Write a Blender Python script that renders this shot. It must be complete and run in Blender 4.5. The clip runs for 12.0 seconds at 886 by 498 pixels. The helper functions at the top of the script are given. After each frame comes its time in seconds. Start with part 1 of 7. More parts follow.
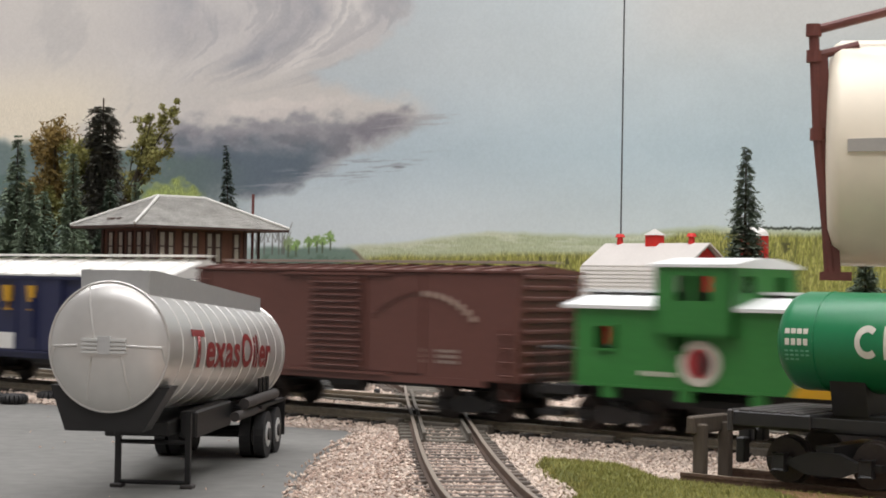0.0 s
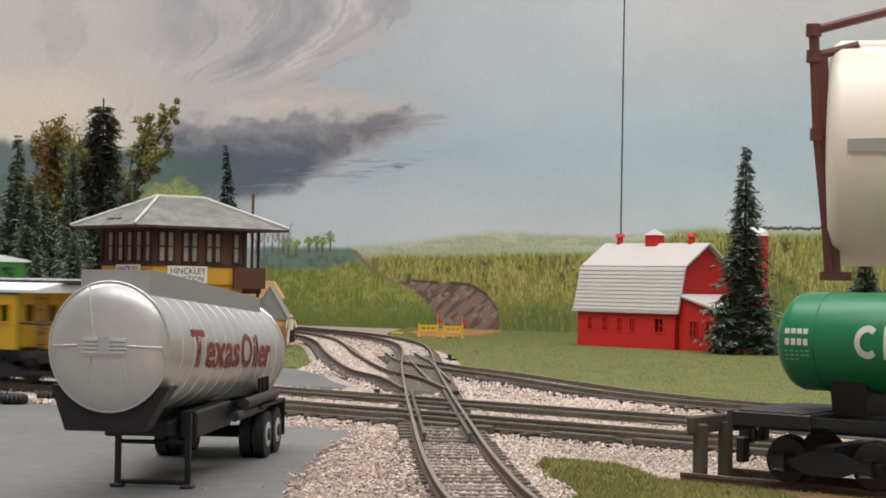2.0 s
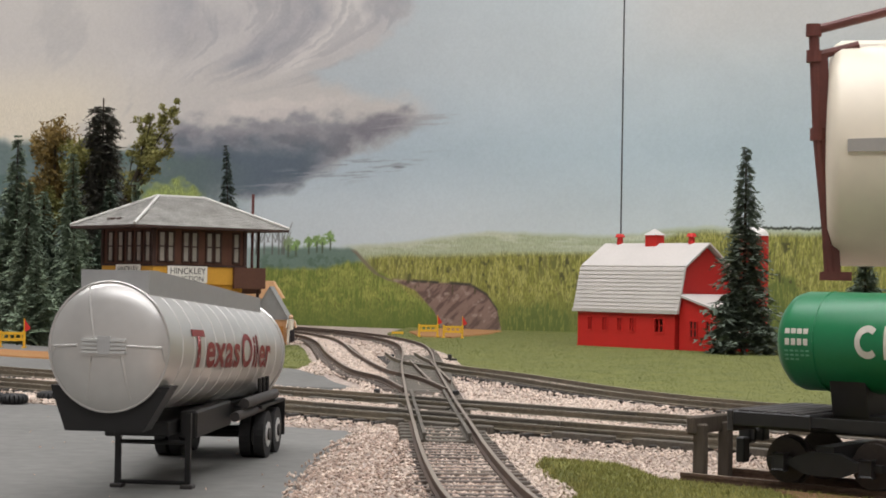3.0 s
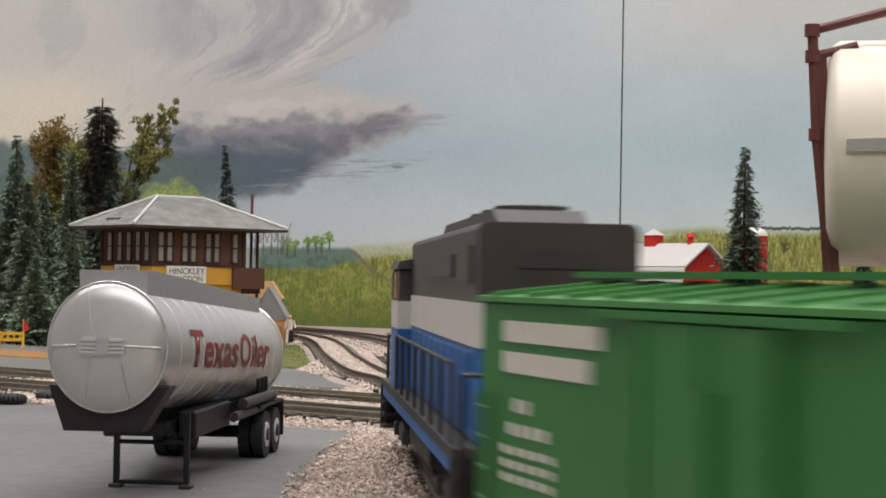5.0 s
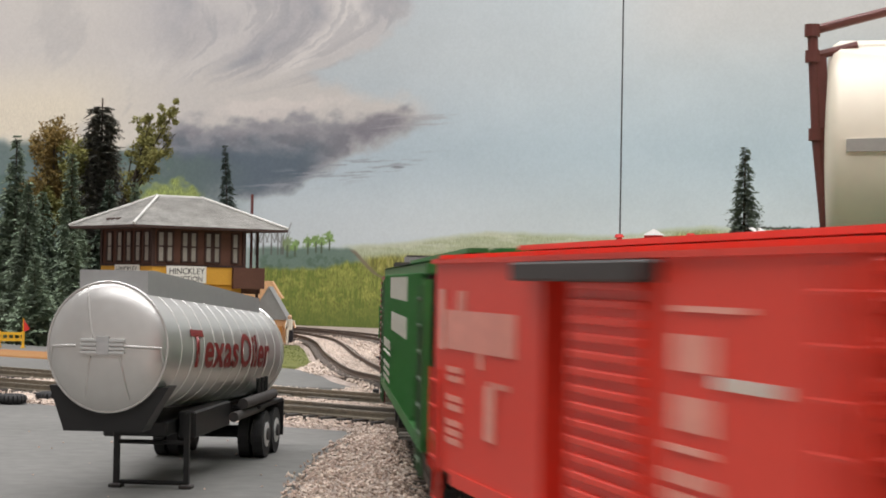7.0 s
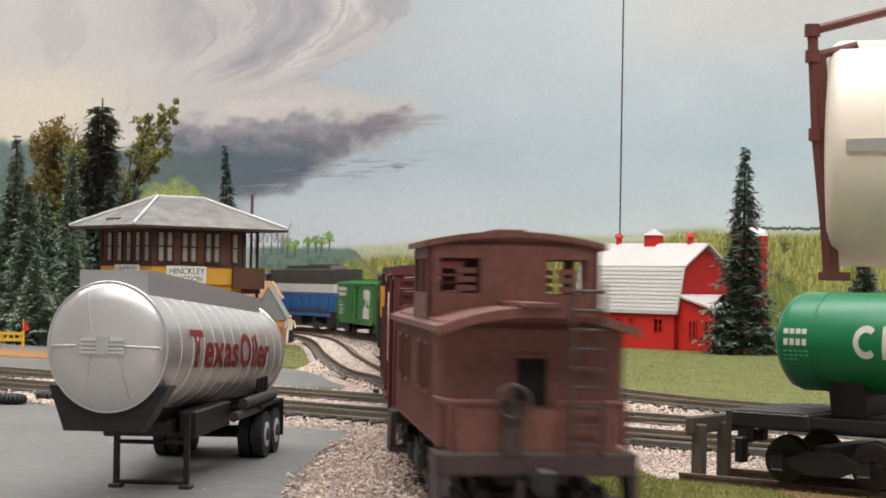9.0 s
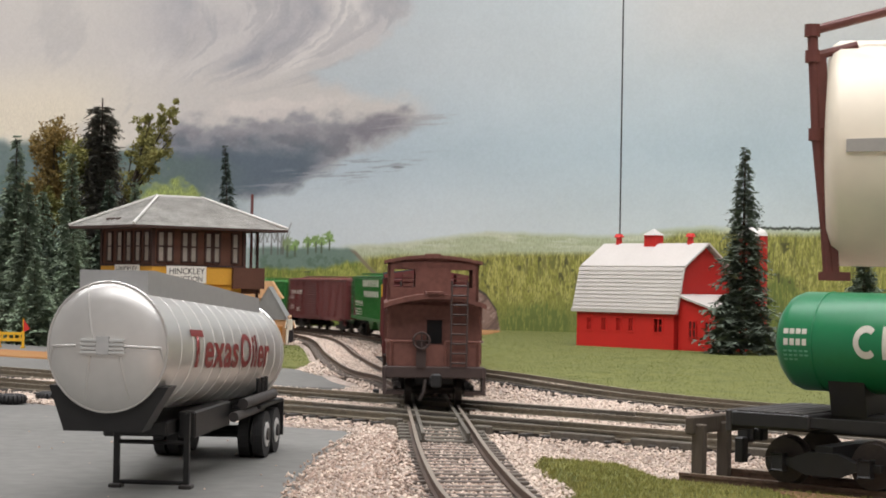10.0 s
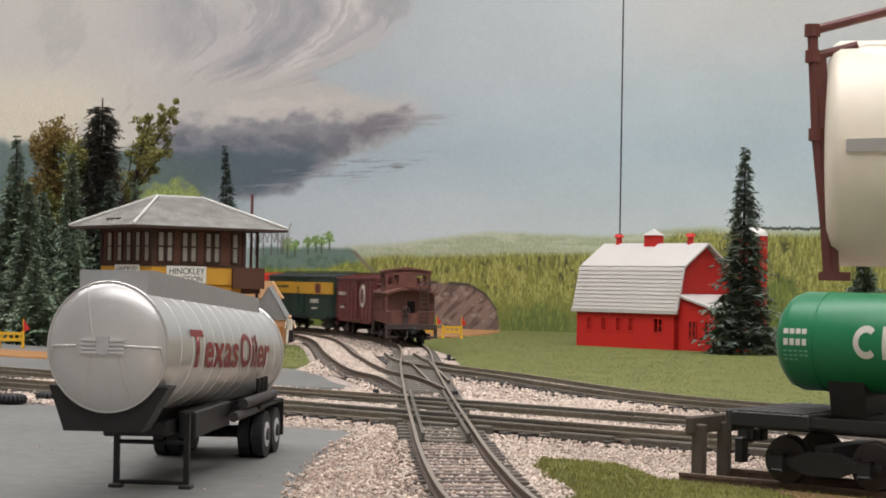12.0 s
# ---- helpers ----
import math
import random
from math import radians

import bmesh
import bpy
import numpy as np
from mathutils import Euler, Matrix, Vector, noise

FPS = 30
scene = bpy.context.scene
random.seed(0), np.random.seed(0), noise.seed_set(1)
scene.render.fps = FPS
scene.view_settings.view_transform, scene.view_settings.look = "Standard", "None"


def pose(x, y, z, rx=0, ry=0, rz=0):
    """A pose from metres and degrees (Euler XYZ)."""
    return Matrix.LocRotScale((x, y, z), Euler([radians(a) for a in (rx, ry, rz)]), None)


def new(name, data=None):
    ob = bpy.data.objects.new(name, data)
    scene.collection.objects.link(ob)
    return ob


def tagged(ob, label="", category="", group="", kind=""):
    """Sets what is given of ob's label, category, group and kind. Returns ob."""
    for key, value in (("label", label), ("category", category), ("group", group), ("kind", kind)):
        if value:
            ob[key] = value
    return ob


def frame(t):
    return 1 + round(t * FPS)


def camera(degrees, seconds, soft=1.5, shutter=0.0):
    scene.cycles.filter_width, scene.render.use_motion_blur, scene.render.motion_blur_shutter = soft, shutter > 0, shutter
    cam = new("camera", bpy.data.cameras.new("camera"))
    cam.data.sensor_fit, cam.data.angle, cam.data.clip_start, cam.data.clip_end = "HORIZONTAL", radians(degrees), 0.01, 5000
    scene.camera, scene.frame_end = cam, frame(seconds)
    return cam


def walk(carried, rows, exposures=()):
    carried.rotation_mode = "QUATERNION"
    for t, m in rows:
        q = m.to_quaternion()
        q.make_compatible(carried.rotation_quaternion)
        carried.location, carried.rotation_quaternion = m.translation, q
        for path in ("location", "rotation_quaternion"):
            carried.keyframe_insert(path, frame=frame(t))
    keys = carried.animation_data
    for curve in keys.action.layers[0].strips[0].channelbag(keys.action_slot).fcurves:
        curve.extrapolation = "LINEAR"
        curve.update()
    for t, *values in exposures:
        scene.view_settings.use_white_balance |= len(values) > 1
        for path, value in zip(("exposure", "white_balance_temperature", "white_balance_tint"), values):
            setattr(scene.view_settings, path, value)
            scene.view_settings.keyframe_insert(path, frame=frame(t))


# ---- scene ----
cam = camera(29.3, 12.0, soft=1.8, shutter=0.75)


def cam_pose(x, y, z, pitch, yaw, roll):
    return pose(x, y, z, 0, 0, yaw) @ pose(0, 0, 0, 90 + pitch, 0, 0) @ pose(0, 0, 0, 0, 0, roll)


# the camera rests on the layout, 41 mm over the rails; it is nudged a little between 3.2 and 4.8 s
EYE_A = cam_pose(0, 0, 0.041, 1.13, 0, 1.0)
EYE_B = cam_pose(0.0001, 0, 0.041, 1.135, -0.028, 1.0)
walk(cam, [(0, EYE_A), (3.2, EYE_A), (4.6, EYE_B), (12, EYE_B)],
     [(0, 0.06), (0.5, 0.11), (1, 0.02), (2.5, -0.09), (3.2, -0.09), (5, -0.10), (5.5, -0.04), (6, 0.12), (6.5, 0.18), (7, 0.12), (8.8, 0.28), (9, 0.26), (9.5, 0.16), (10.5, 0.06), (11, -0.03), (12, -0.04)])

# ---- light: a room with a pale ceiling and tube lamps ----
world = bpy.data.worlds.new("world")
scene.world = world
world.use_nodes = True
world.node_tree.nodes["Background"].inputs[0].default_value = (1, 0.99, 0.98, 1)
world.node_tree.nodes["Background"].inputs[1].default_value = 0.15


def ceiling_lamp(x, y, z, w, d, power):
    la = bpy.data.lights.new("ceiling_lamp", "AREA")
    la.shape, la.size, la.size_y, la.energy, la.color = "RECTANGLE", w, d, power, (0.985, 0.975, 1.0)
    ob = new("ceiling_lamp", la)
    ob.matrix_world = pose(x, y, z)


ceiling_lamp(-0.2, 0.25, 1.5, 2.4, 0.35, 28)
ceiling_lamp(0.1, 1.15, 1.5, 2.4, 0.35, 25.5)
ceiling_lamp(0.4, -0.9, 1.5, 2.4, 0.35, 21)


# ---- materials ----
def srgb(r, g, b):
    return tuple(((c / 255 + 0.055) / 1.055) ** 2.4 if c > 10 else c / 255 / 12.92 for c in (r, g, b))


def mat(name, col, rough=0.55, metal=0.0, vary=0.25, scale=300, bump=0.15, coat=0.0, streak=None, spot=None, rand=0.0):
    """A surface with fine grain and larger stains; spot: a second colour in patches; rand: change from piece to piece."""
    m = bpy.data.materials.new(name)
    m.use_nodes = True
    nt = m.node_tree
    b = nt.nodes["Principled BSDF"]
    b.inputs["Roughness"].default_value = rough
    b.inputs["Metallic"].default_value = metal
    b.inputs["Coat Weight"].default_value = coat
    tc = nt.nodes.new("ShaderNodeTexCoord")
    mp = nt.nodes.new("ShaderNodeMapping")
    if streak:
        mp.inputs["Scale"].default_value = streak
    nt.links.new(tc.outputs["Object"], mp.inputs[0])
    fine, wide = nt.nodes.new("ShaderNodeTexNoise"), nt.nodes.new("ShaderNodeTexNoise")
    for n, s, d in ((fine, scale * 5, 3), (wide, scale * 0.35, 4)):
        n.inputs["Scale"].default_value, n.inputs["Detail"].default_value = s, d
        nt.links.new(mp.outputs[0], n.inputs[0])
    add = nt.nodes.new("ShaderNodeMath")
    add.operation = "ADD"
    nt.links.new(fine.outputs[0], add.inputs[0])
    nt.links.new(wide.outputs[0], add.inputs[1])
    mr = nt.nodes.new("ShaderNodeMapRange")
    mr.inputs[1].default_value, mr.inputs[2].default_value = 0.55, 1.45
    nt.links.new(add.outputs[0], mr.inputs[0])
    mix = nt.nodes.new("ShaderNodeMix")
    mix.data_type = "RGBA"
    lo = tuple(c * (1 - vary) for c in col)
    hi = spot if spot else tuple(min(1, c * (1 + vary)) for c in col)
    mix.inputs[6].default_value, mix.inputs[7].default_value = (*lo, 1), (*hi, 1)
    nt.links.new(mr.outputs[0], mix.inputs[0])
    out = mix.outputs[2]
    if rand:
        oi, geo = nt.nodes.new("ShaderNodeObjectInfo"), nt.nodes.new("ShaderNodeNewGeometry")
        s2 = nt.nodes.new("ShaderNodeMath")
        s2.operation = "ADD"
        nt.links.new(oi.outputs["Random"], s2.inputs[0])
        nt.links.new(geo.outputs["Random Per Island"], s2.inputs[1])
        m2 = nt.nodes.new("ShaderNodeMapRange")
        m2.inputs[1].default_value, m2.inputs[2].default_value, m2.inputs[3].default_value, m2.inputs[4].default_value = 0.2, 1.8, 1 - rand, 1 + rand
        nt.links.new(s2.outputs[0], m2.inputs[0])
        hsv = nt.nodes.new("ShaderNodeHueSaturation")
        nt.links.new(m2.outputs[0], hsv.inputs["Value"])
        nt.links.new(out, hsv.inputs["Color"])
        out = hsv.outputs[0]
    nt.links.new(out, b.inputs["Base Color"])
    if bump:
        bp = nt.nodes.new("ShaderNodeBump")
        bp.inputs["Strength"].default_value, bp.inputs["Distance"].default_value = bump, 0.0004
        nt.links.new(fine.outputs[0], bp.inputs["Height"])
        nt.links.new(bp.outputs[0], b.inputs["Normal"])
    return m


def paint(name, r, g, b, **k):
    return mat(name, srgb(r, g, b), **{**dict(rough=0.45, vary=0.1, scale=120, bump=0.05), **k})


def worn_top(m, col):
    """Bare metal on the upward faces, as wheels polish it."""
    nt = m.node_tree
    base = nt.nodes["Principled BSDF"].inputs["Base Color"]
    old = base.links[0].from_socket
    geo, sep, mix = nt.nodes.new("ShaderNodeNewGeometry"), nt.nodes.new("ShaderNodeSeparateXYZ"), nt.nodes.new("ShaderNodeMix")
    ramp = nt.nodes.new("ShaderNodeMapRange")
    ramp.inputs[1].default_value, ramp.inputs[2].default_value, ramp.inputs[4].default_value = 0.97, 0.995, 0.85
    mix.data_type = "RGBA"
    mix.inputs[7].default_value = (*col, 1)
    nt.links.new(geo.outputs["True Normal"], sep.inputs[0])
    nt.links.new(sep.outputs[2], ramp.inputs[0])
    nt.links.new(ramp.outputs[0], mix.inputs[0])
    nt.links.new(old, mix.inputs[6])
    nt.links.new(mix.outputs[2], base)
    return m


M_RAIL = mat("rail_steel", srgb(98, 92, 80), 0.55, 0.15, 0.3, 120, 0.05, spot=srgb(134, 124, 106))
worn_top(M_RAIL, srgb(140, 132, 118))
M_RUST = mat("rusty_rail", srgb(92, 70, 58), 0.6, 0.2, 0.3, 150, spot=srgb(124, 100, 84))
worn_top(M_RUST, srgb(136, 122, 104))
M_BROWN = worn_top(mat("brown_rail", srgb(74, 62, 54), 0.6, 0.1, 0.35, 120, 0.05, spot=srgb(104, 84, 70)), srgb(128, 118, 106))
M_TIE = mat("brown_tie", srgb(96, 86, 78), 0.8, 0, 0.3, 300, rand=0.35)
M_TIE_DARK = mat("dark_tie", srgb(66, 62, 58), 0.8, 0, 0.3, 300, rand=0.3)
M_PLATE = mat("grey_plastic_plate", srgb(78, 73, 66), 0.85, 0, 0.35, 250, spot=srgb(108, 101, 90))
M_GRAVEL = mat("gravel", srgb(188, 172, 158), 0.85, 0, 0.2, 400, rand=0.42)
M_TAN_STONE = mat("tan_gravel", srgb(172, 150, 135), 0.9, 0, 0.2, 400, rand=0.45)
M_BED = mat("ballast_bed", srgb(150, 132, 120), 0.9, 0, 0.4, 500, 0.6, spot=srgb(196, 180, 168))
M_LOT = mat("painted_grey_pavement", srgb(104, 103, 99), 0.75, 0, 0.28, 40, 0.3)
M_GRASS = mat("grass_flock", srgb(90, 97, 46), 0.95, 0, 0.35, 250, 0.8, spot=srgb(118, 120, 58))
M_BLADE = mat("grass_blades", srgb(96, 108, 46), 0.9, 0, 0.3, 45, 0, spot=srgb(128, 132, 62), rand=0.35)
M_TURF = mat("turf_blades", srgb(148, 152, 74), 0.9, 0, 0.3, 120, 0, spot=srgb(186, 178, 108), rand=0.4)
M_DIRT = mat("brown_dirt", srgb(126, 92, 66), 0.95, 0, 0.35, 260, 0.6)
M_ORANGE = mat("orange_dirt", srgb(176, 112, 66), 0.95, 0, 0.3, 200, 0.6, spot=srgb(150, 118, 70))
M_BLACK = paint("black_plastic", 34, 33, 33, rough=0.5, vary=0.25)
M_DGREY = paint("weathered_black", 56, 52, 50, rough=0.6, vary=0.3)
M_RUBBER = paint("rubber", 38, 37, 37, rough=0.8, vary=0.2)
M_WHEEL = mat("wheel_steel", srgb(58, 50, 46), 0.5, 0.3, 0.3)
M_WHITE = paint("white_paint", 226, 224, 216, rough=0.5, vary=0.06)
M_LETTER = paint("white_lettering", 206, 202, 190, rough=0.6, vary=0.12)


# ---- mesh helpers ----
def mesh_ob(name, bm, m, parent=None, label=""):
    me = bpy.data.meshes.new(name)
    bm.to_mesh(me)
    bm.free()
    for q in (m if isinstance(m, (list, tuple)) else [m]):
        me.materials.append(q)
    ob = new(name, me)
    if parent is not None:
        ob.parent = parent
    if label:
        ob["label"] = label
    return ob


def part(name, bm, m, parent, label=""):
    return mesh_ob(name, bm, m, parent, label)


def thing(name, label, category, m=None, group=""):
    ob = new(name)
    ob.empty_display_size = 0.01
    if m is not None:
        ob.matrix_world = m
    return tagged(ob, label, category, group)


def bx(bm, x0, x1, y0, y1, z0, z1, bev=0.0):
    r = bmesh.ops.create_cube(bm, size=1)
    for v in r["verts"]:
        v.co = Vector(((x0 + x1) / 2 + v.co.x * (x1 - x0), (y0 + y1) / 2 + v.co.y * (y1 - y0), (z0 + z1) / 2 + v.co.z * (z1 - z0)))
    if bev:
        es = {e for v in r["verts"] for e in v.link_edges}
        bmesh.ops.bevel(bm, geom=list(es), offset=bev, segments=1, affect="EDGES")
    return bm


def block(x0, x1, y0, y1, z0, z1, bev=0.0):
    return bx(bmesh.new(), x0, x1, y0, y1, z0, z1, bev)


def cyl(bm, p, q, r, n=12, r2=None):
    p, q = Vector(p), Vector(q)
    d = q - p
    m = Matrix.Translation((p + q) / 2) @ d.to_track_quat("Z", "Y").to_matrix().to_4x4()
    bmesh.ops.create_cone(bm, cap_ends=True, segments=n, radius1=r, radius2=r if r2 is None else r2, depth=d.length, matrix=m)
    return bm


def rod(p, q, r, n=10, r2=None):
    return cyl(bmesh.new(), p, q, r, n, r2)


def rods(pairs, r, n=6):
    bm = bmesh.new()
    for p, q in pairs:
        cyl(bm, p, q, r, n)
    return bm


def prism(outline, y0, y1, axis="y"):
    """A straight bar of the given outline (a, z), from y0 to y1 along the axis."""
    bm = bmesh.new()
    f = (lambda a, z, y: (a, y, z)) if axis == "y" else (lambda a, z, y: (y, a, z))
    u = [bm.verts.new(f(a, z, y0)) for a, z in outline]
    w = [bm.verts.new(f(a, z, y1)) for a, z in outline]
    n = len(outline)
    bm.faces.new(u), bm.faces.new(w[::-1])
    for i in range(n):
        bm.faces.new((u[i], w[i], w[(i + 1) % n], u[(i + 1) % n]))
    bmesh.ops.recalc_face_normals(bm, faces=bm.faces)
    return bm


def smooth(ob, angle=40):
    me = ob.data
    me.polygons.foreach_set("use_smooth", [True] * len(me.polygons))
    me.set_sharp_from_angle(angle=radians(angle))
    return ob


# ---- lines of the tracks, seen from above ----
def spline(pts, n=40):
    p = np.array([pts[0]] + list(pts) + [pts[-1]], float)
    p[0], p[-1] = 2 * p[1] - p[2], 2 * p[-2] - p[-3]
    out = []
    for i in range(1, len(p) - 2):
        for k in range(n):
            t = k / n
            a, b, c, d = p[i - 1:i + 3]
            out.append(0.5 * (2 * b + (c - a) * t + (2 * a - 5 * b + 4 * c - d) * t * t + (3 * b - a - 3 * c + d) * t ** 3))
    out.append(p[-2])
    return np.array(out)


def arc(path):
    return np.concatenate([[0], np.cumsum(np.linalg.norm(np.diff(path, axis=0), axis=1))])


def normals(path):
    d = np.gradient(path, axis=0)
    return np.stack([-d[:, 1], d[:, 0]], 1) / np.linalg.norm(d, axis=1)[:, None]


FRONT = spline([(1.0, -1.9), (1.95, -1.75), (2.3, -1.2), (2.0, -0.68), (1.3, -0.42), (0.75, -0.36), (0.42, -0.24), (0.24, -0.09), (0.1101, 0.0533), (0.0788, 0.0922), (0.0547, 0.136), (0.0374, 0.1828), (0.0255, 0.2314), (0.0168, 0.2806),
                (0.0099, 0.3302), (0.0061, 0.380), (0.0034, 0.43), (0.0008, 0.4945), (-0.0043, 0.628), (-0.0109, 0.835), (-0.0142, 1.0), (-0.020, 1.12), (-0.032, 1.21),
                (-0.050, 1.29), (-0.077, 1.37), (-0.130, 1.48), (-0.195, 1.565), (-0.3, 1.65), (-0.5, 1.71), (-1.2, 1.74)])
FRONT_S = arc(FRONT)
FRONT_S = FRONT_S - np.interp(0.38, FRONT[400:, 1], FRONT_S[400:])
B0, B1 = np.array((-0.050, 0.568)), np.array((0.066, 0.4755))
BD = (B1 - B0) / np.linalg.norm(B1 - B0)
BN = np.array((-BD[1], BD[0]))


def front_at(s):
    return np.array((np.interp(s, FRONT_S, FRONT[:, 0]), np.interp(s, FRONT_S, FRONT[:, 1])))


def straight_at(s):
    return B0 + BD * s


# straight track from a to b metres along the crossing's direction, off metres behind the near track
def straight_line(a, b, off):
    return np.array([B0 + BD * s + BN * off for s in np.linspace(a, b, 40)])


NEAR_LINE, FAR_LINE = straight_line(-2.4, 0.9, 0), straight_line(-2.4, 0.9, 0.0508)
YARD = spline([(-0.024, 0.99), (-0.0145, 0.90), (0.003, 0.835), (0.0297, 0.775), (0.068, 0.672), (0.1017, 0.614), (0.1455, 0.572), (0.22, 0.512), (0.5, 0.288), (0.9, -0.03)])
BRANCH = spline([(-0.006, 0.66), (-0.0175, 0.735), (-0.0345, 0.80), (-0.056, 0.96), (-0.0765, 1.15), (-0.098, 1.27), (-0.14, 1.385), (-0.25, 1.50), (-0.5, 1.58), (-1.2, 1.61)])
SIDING = np.array([np.array((0.056, 0.3845)) + BD * s for s in np.linspace(0.0035, 0.7, 30)])


# ---- large structure ----
def srgb_np(a):
    a = np.clip(np.asarray(a, float) / 255, 0, 1)
    return np.where(a > 0.04045, ((a + 0.055) / 1.055) ** 2.4, a / 12.92)


RNG = np.random.RandomState(5)
GRID = RNG.rand(256, 256)


def vnoise(x, y):
    xi, yi = np.floor(x).astype(int), np.floor(y).astype(int)
    fx, fy = x - xi, y - yi
    fx, fy = fx * fx * (3 - 2 * fx), fy * fy * (3 - 2 * fy)
    g = lambda i, j: GRID[i % 256, j % 256]
    return (g(xi, yi) * (1 - fx) + g(xi + 1, yi) * fx) * (1 - fy) + (g(xi, yi + 1) * (1 - fx) + g(xi + 1, yi + 1) * fx) * fy


def fbm(x, y, octaves=5):
    s, a, t = 0, 0.5, 0
    for k in range(octaves):
        s = s + a * vnoise(x * 2 ** k + 17 * k, y * 2 ** k + 31 * k)
        t += a
        a *= 0.55
    return s / t


def step(a, b, x):
    t = np.clip((x - a) / (b - a), 0, 1)
    return t * t * (3 - 2 * t)


def lay(col, other, mask):
    return col * (1 - mask[..., None]) + np.asarray(other, float) * mask[..., None]


def ell(u, v, cu, cv, ru, rv, turn=0):
    c, s = math.cos(radians(turn)), math.sin(radians(turn))
    a, b = (u - cu) * c + (v - cv) * s, -(u - cu) * s + (v - cv) * c
    return np.sqrt((a / ru) ** 2 + (b / rv) ** 2)


def mural(u, v):
    """The scene painter's colours; u runs across the wall, v down, in units of about 0.6 mm."""
    n1, n2, n3 = fbm(u / 60, v / 60), fbm(u / 150 + 9, v / 90 + 4), fbm(u / 22, v / 22, 3)
    wu, wv = u + (n1 - 0.5) * 90, v + (n2 - 0.5) * 60
    col = lay(np.ones(u.shape + (3,)) * (186, 194, 197), (171, 188, 197), step(60, 330, v))
    col = lay(col, (204, 209, 209), step(230, 420, v) * 0.7)
    col = lay(col, (199, 197, 194), step(1000, 1250, u) * step(140, 0, v) * 0.8)
    col = col + ((n2 - 0.5) * 14)[..., None]
    # storm cloud: a swirl of brush strokes over a pale mass, billows, a dark belly and a torn tip
    n4, puff = fbm(u / 34 + 3, v / 26 + 8, 5), np.abs(2 * fbm(u / 75 + 20, v / 48 + 2, 5) - 1)
    rim = 700 - 0.0115 * np.clip(v, 0, 200) ** 2
    rad = (u + 26 * (n1 - 0.5) - 150) / (rim - 150)
    sw = fbm(rad * 5.5 + 0.9 * n2, v / 150 + rad * 0.6, 4)
    fine = fbm(rad * 26 + 1.5 * n1, v / 70 + 6, 4)
    inside_swirl = step(1.05, 0.97, rad + 0.10 * (n4 - 0.5))
    low_edge = np.interp(u, (0, 300, 430, 520, 560, 640, 700, 780), (250, 340, 334, 318, 292, 250, 226, 196))
    high_edge = np.interp(u, (0, 480, 560, 640, 700, 780), (-60, 60, 140, 160, 168, 184))
    mass = step(26, -22, v - low_edge + 44 * (n4 - 0.5)) * step(-22, 20, v - high_edge + 40 * (n4 - 0.5)) * step(790, 690, u + 70 * (n1 - 0.5))
    cloud = np.maximum(inside_swirl * step(190, 150, v), mass)
    cream = lay(np.ones(u.shape + (3,)) * (198, 194, 189), (220, 211, 192), step(330, 60, u + 60 * (n1 - 0.5)) * step(70, 190, v))
    cream = lay(cream, (172, 171, 175), step(120, 430, u + 200 * (n2 - 0.5)) * step(150, 60, v) * 0.75)
    cream = lay(cream, (144, 147, 155), step(0.50, 0.72, sw) * step(240, 420, u) * step(170, 110, v) * 0.8)
    cream = lay(cream, (136, 142, 152), step(0.80, 1.0, rad + 0.35 * (sw - 0.5)) * step(400, 560, u) * step(150, 90, v) * 0.42)
    cream = lay(cream, (212, 208, 203), step(0.52, 0.30, sw) * step(160, 100, v) * step(60, 300, u) * 0.5)
    cream = lay(cream, (212, 208, 204), step(0.075, 0.02, np.abs(rad - 0.83 + 0.10 * (n4 - 0.5))) * step(440, 520, u) * step(140, 100, v) * 0.8)
    cream = lay(cream, (158, 158, 162), step(0.54, 0.68, fine) * step(160, 110, v) * step(200, 380, u) * 0.4)
    cream = lay(cream, (178, 176, 174), step(0.52, 0.68, fbm((u * 0.8 + v * 0.55) / 60, (v - u * 0.5) / 160, 5)) * step(420, 200, u) * 0.5)
    col = lay(col, cream, cloud)
    shade = step(186, 218, v + 46 * (n4 - 0.5) + 30 * (puff - 0.3) - 6 * np.sin(u / 45)) * step(235, 340, u + 90 * (n1 - 0.5)) * mass
    col = lay(col, (140, 140, 146), shade * 0.85)
    col = lay(col, (116, 117, 124), shade * step(0.10, 0.42, puff) * step(200, 245, v + 30 * (n4 - 0.5)) * 0.8)
    col = lay(col, (212, 205, 199), step(0.9, 0.35, ell(wu, wv, 480, 168, 200, 25, -2) + (n4 - 0.5) * 1.2) * mass * 0.75)
    col = lay(col, (120, 118, 126), step(1.1, 0.25, ell(u, v, 655, 216, 88, 23, -22) + (n4 - 0.5) * 1.3) * 0.85)
    col = lay(col, (84, 98, 110), shade * step(226, 275, v + 36 * (n4 - 0.5)) * step(610, 520, u + 40 * (n1 - 0.5)) * 0.9)
    torn = step(0.54, 0.66, fbm(u / 70 + 3, v / 5 + u / 90, 4))
    col = lay(col, (146, 150, 157), torn * step(1.1, 0.4, ell(u, v, 590, 300, 215, 26, -9)) * 0.75)
    col = lay(col, (160, 158, 162), torn * step(1.1, 0.4, ell(u, v, 735, 205, 100, 26, -12)) * 0.6)
    col = lay(col, (112, 112, 116), step(1.0, 0.4, ell(u, v, 702, 291, 17, 2.4, 0)) * 0.8)
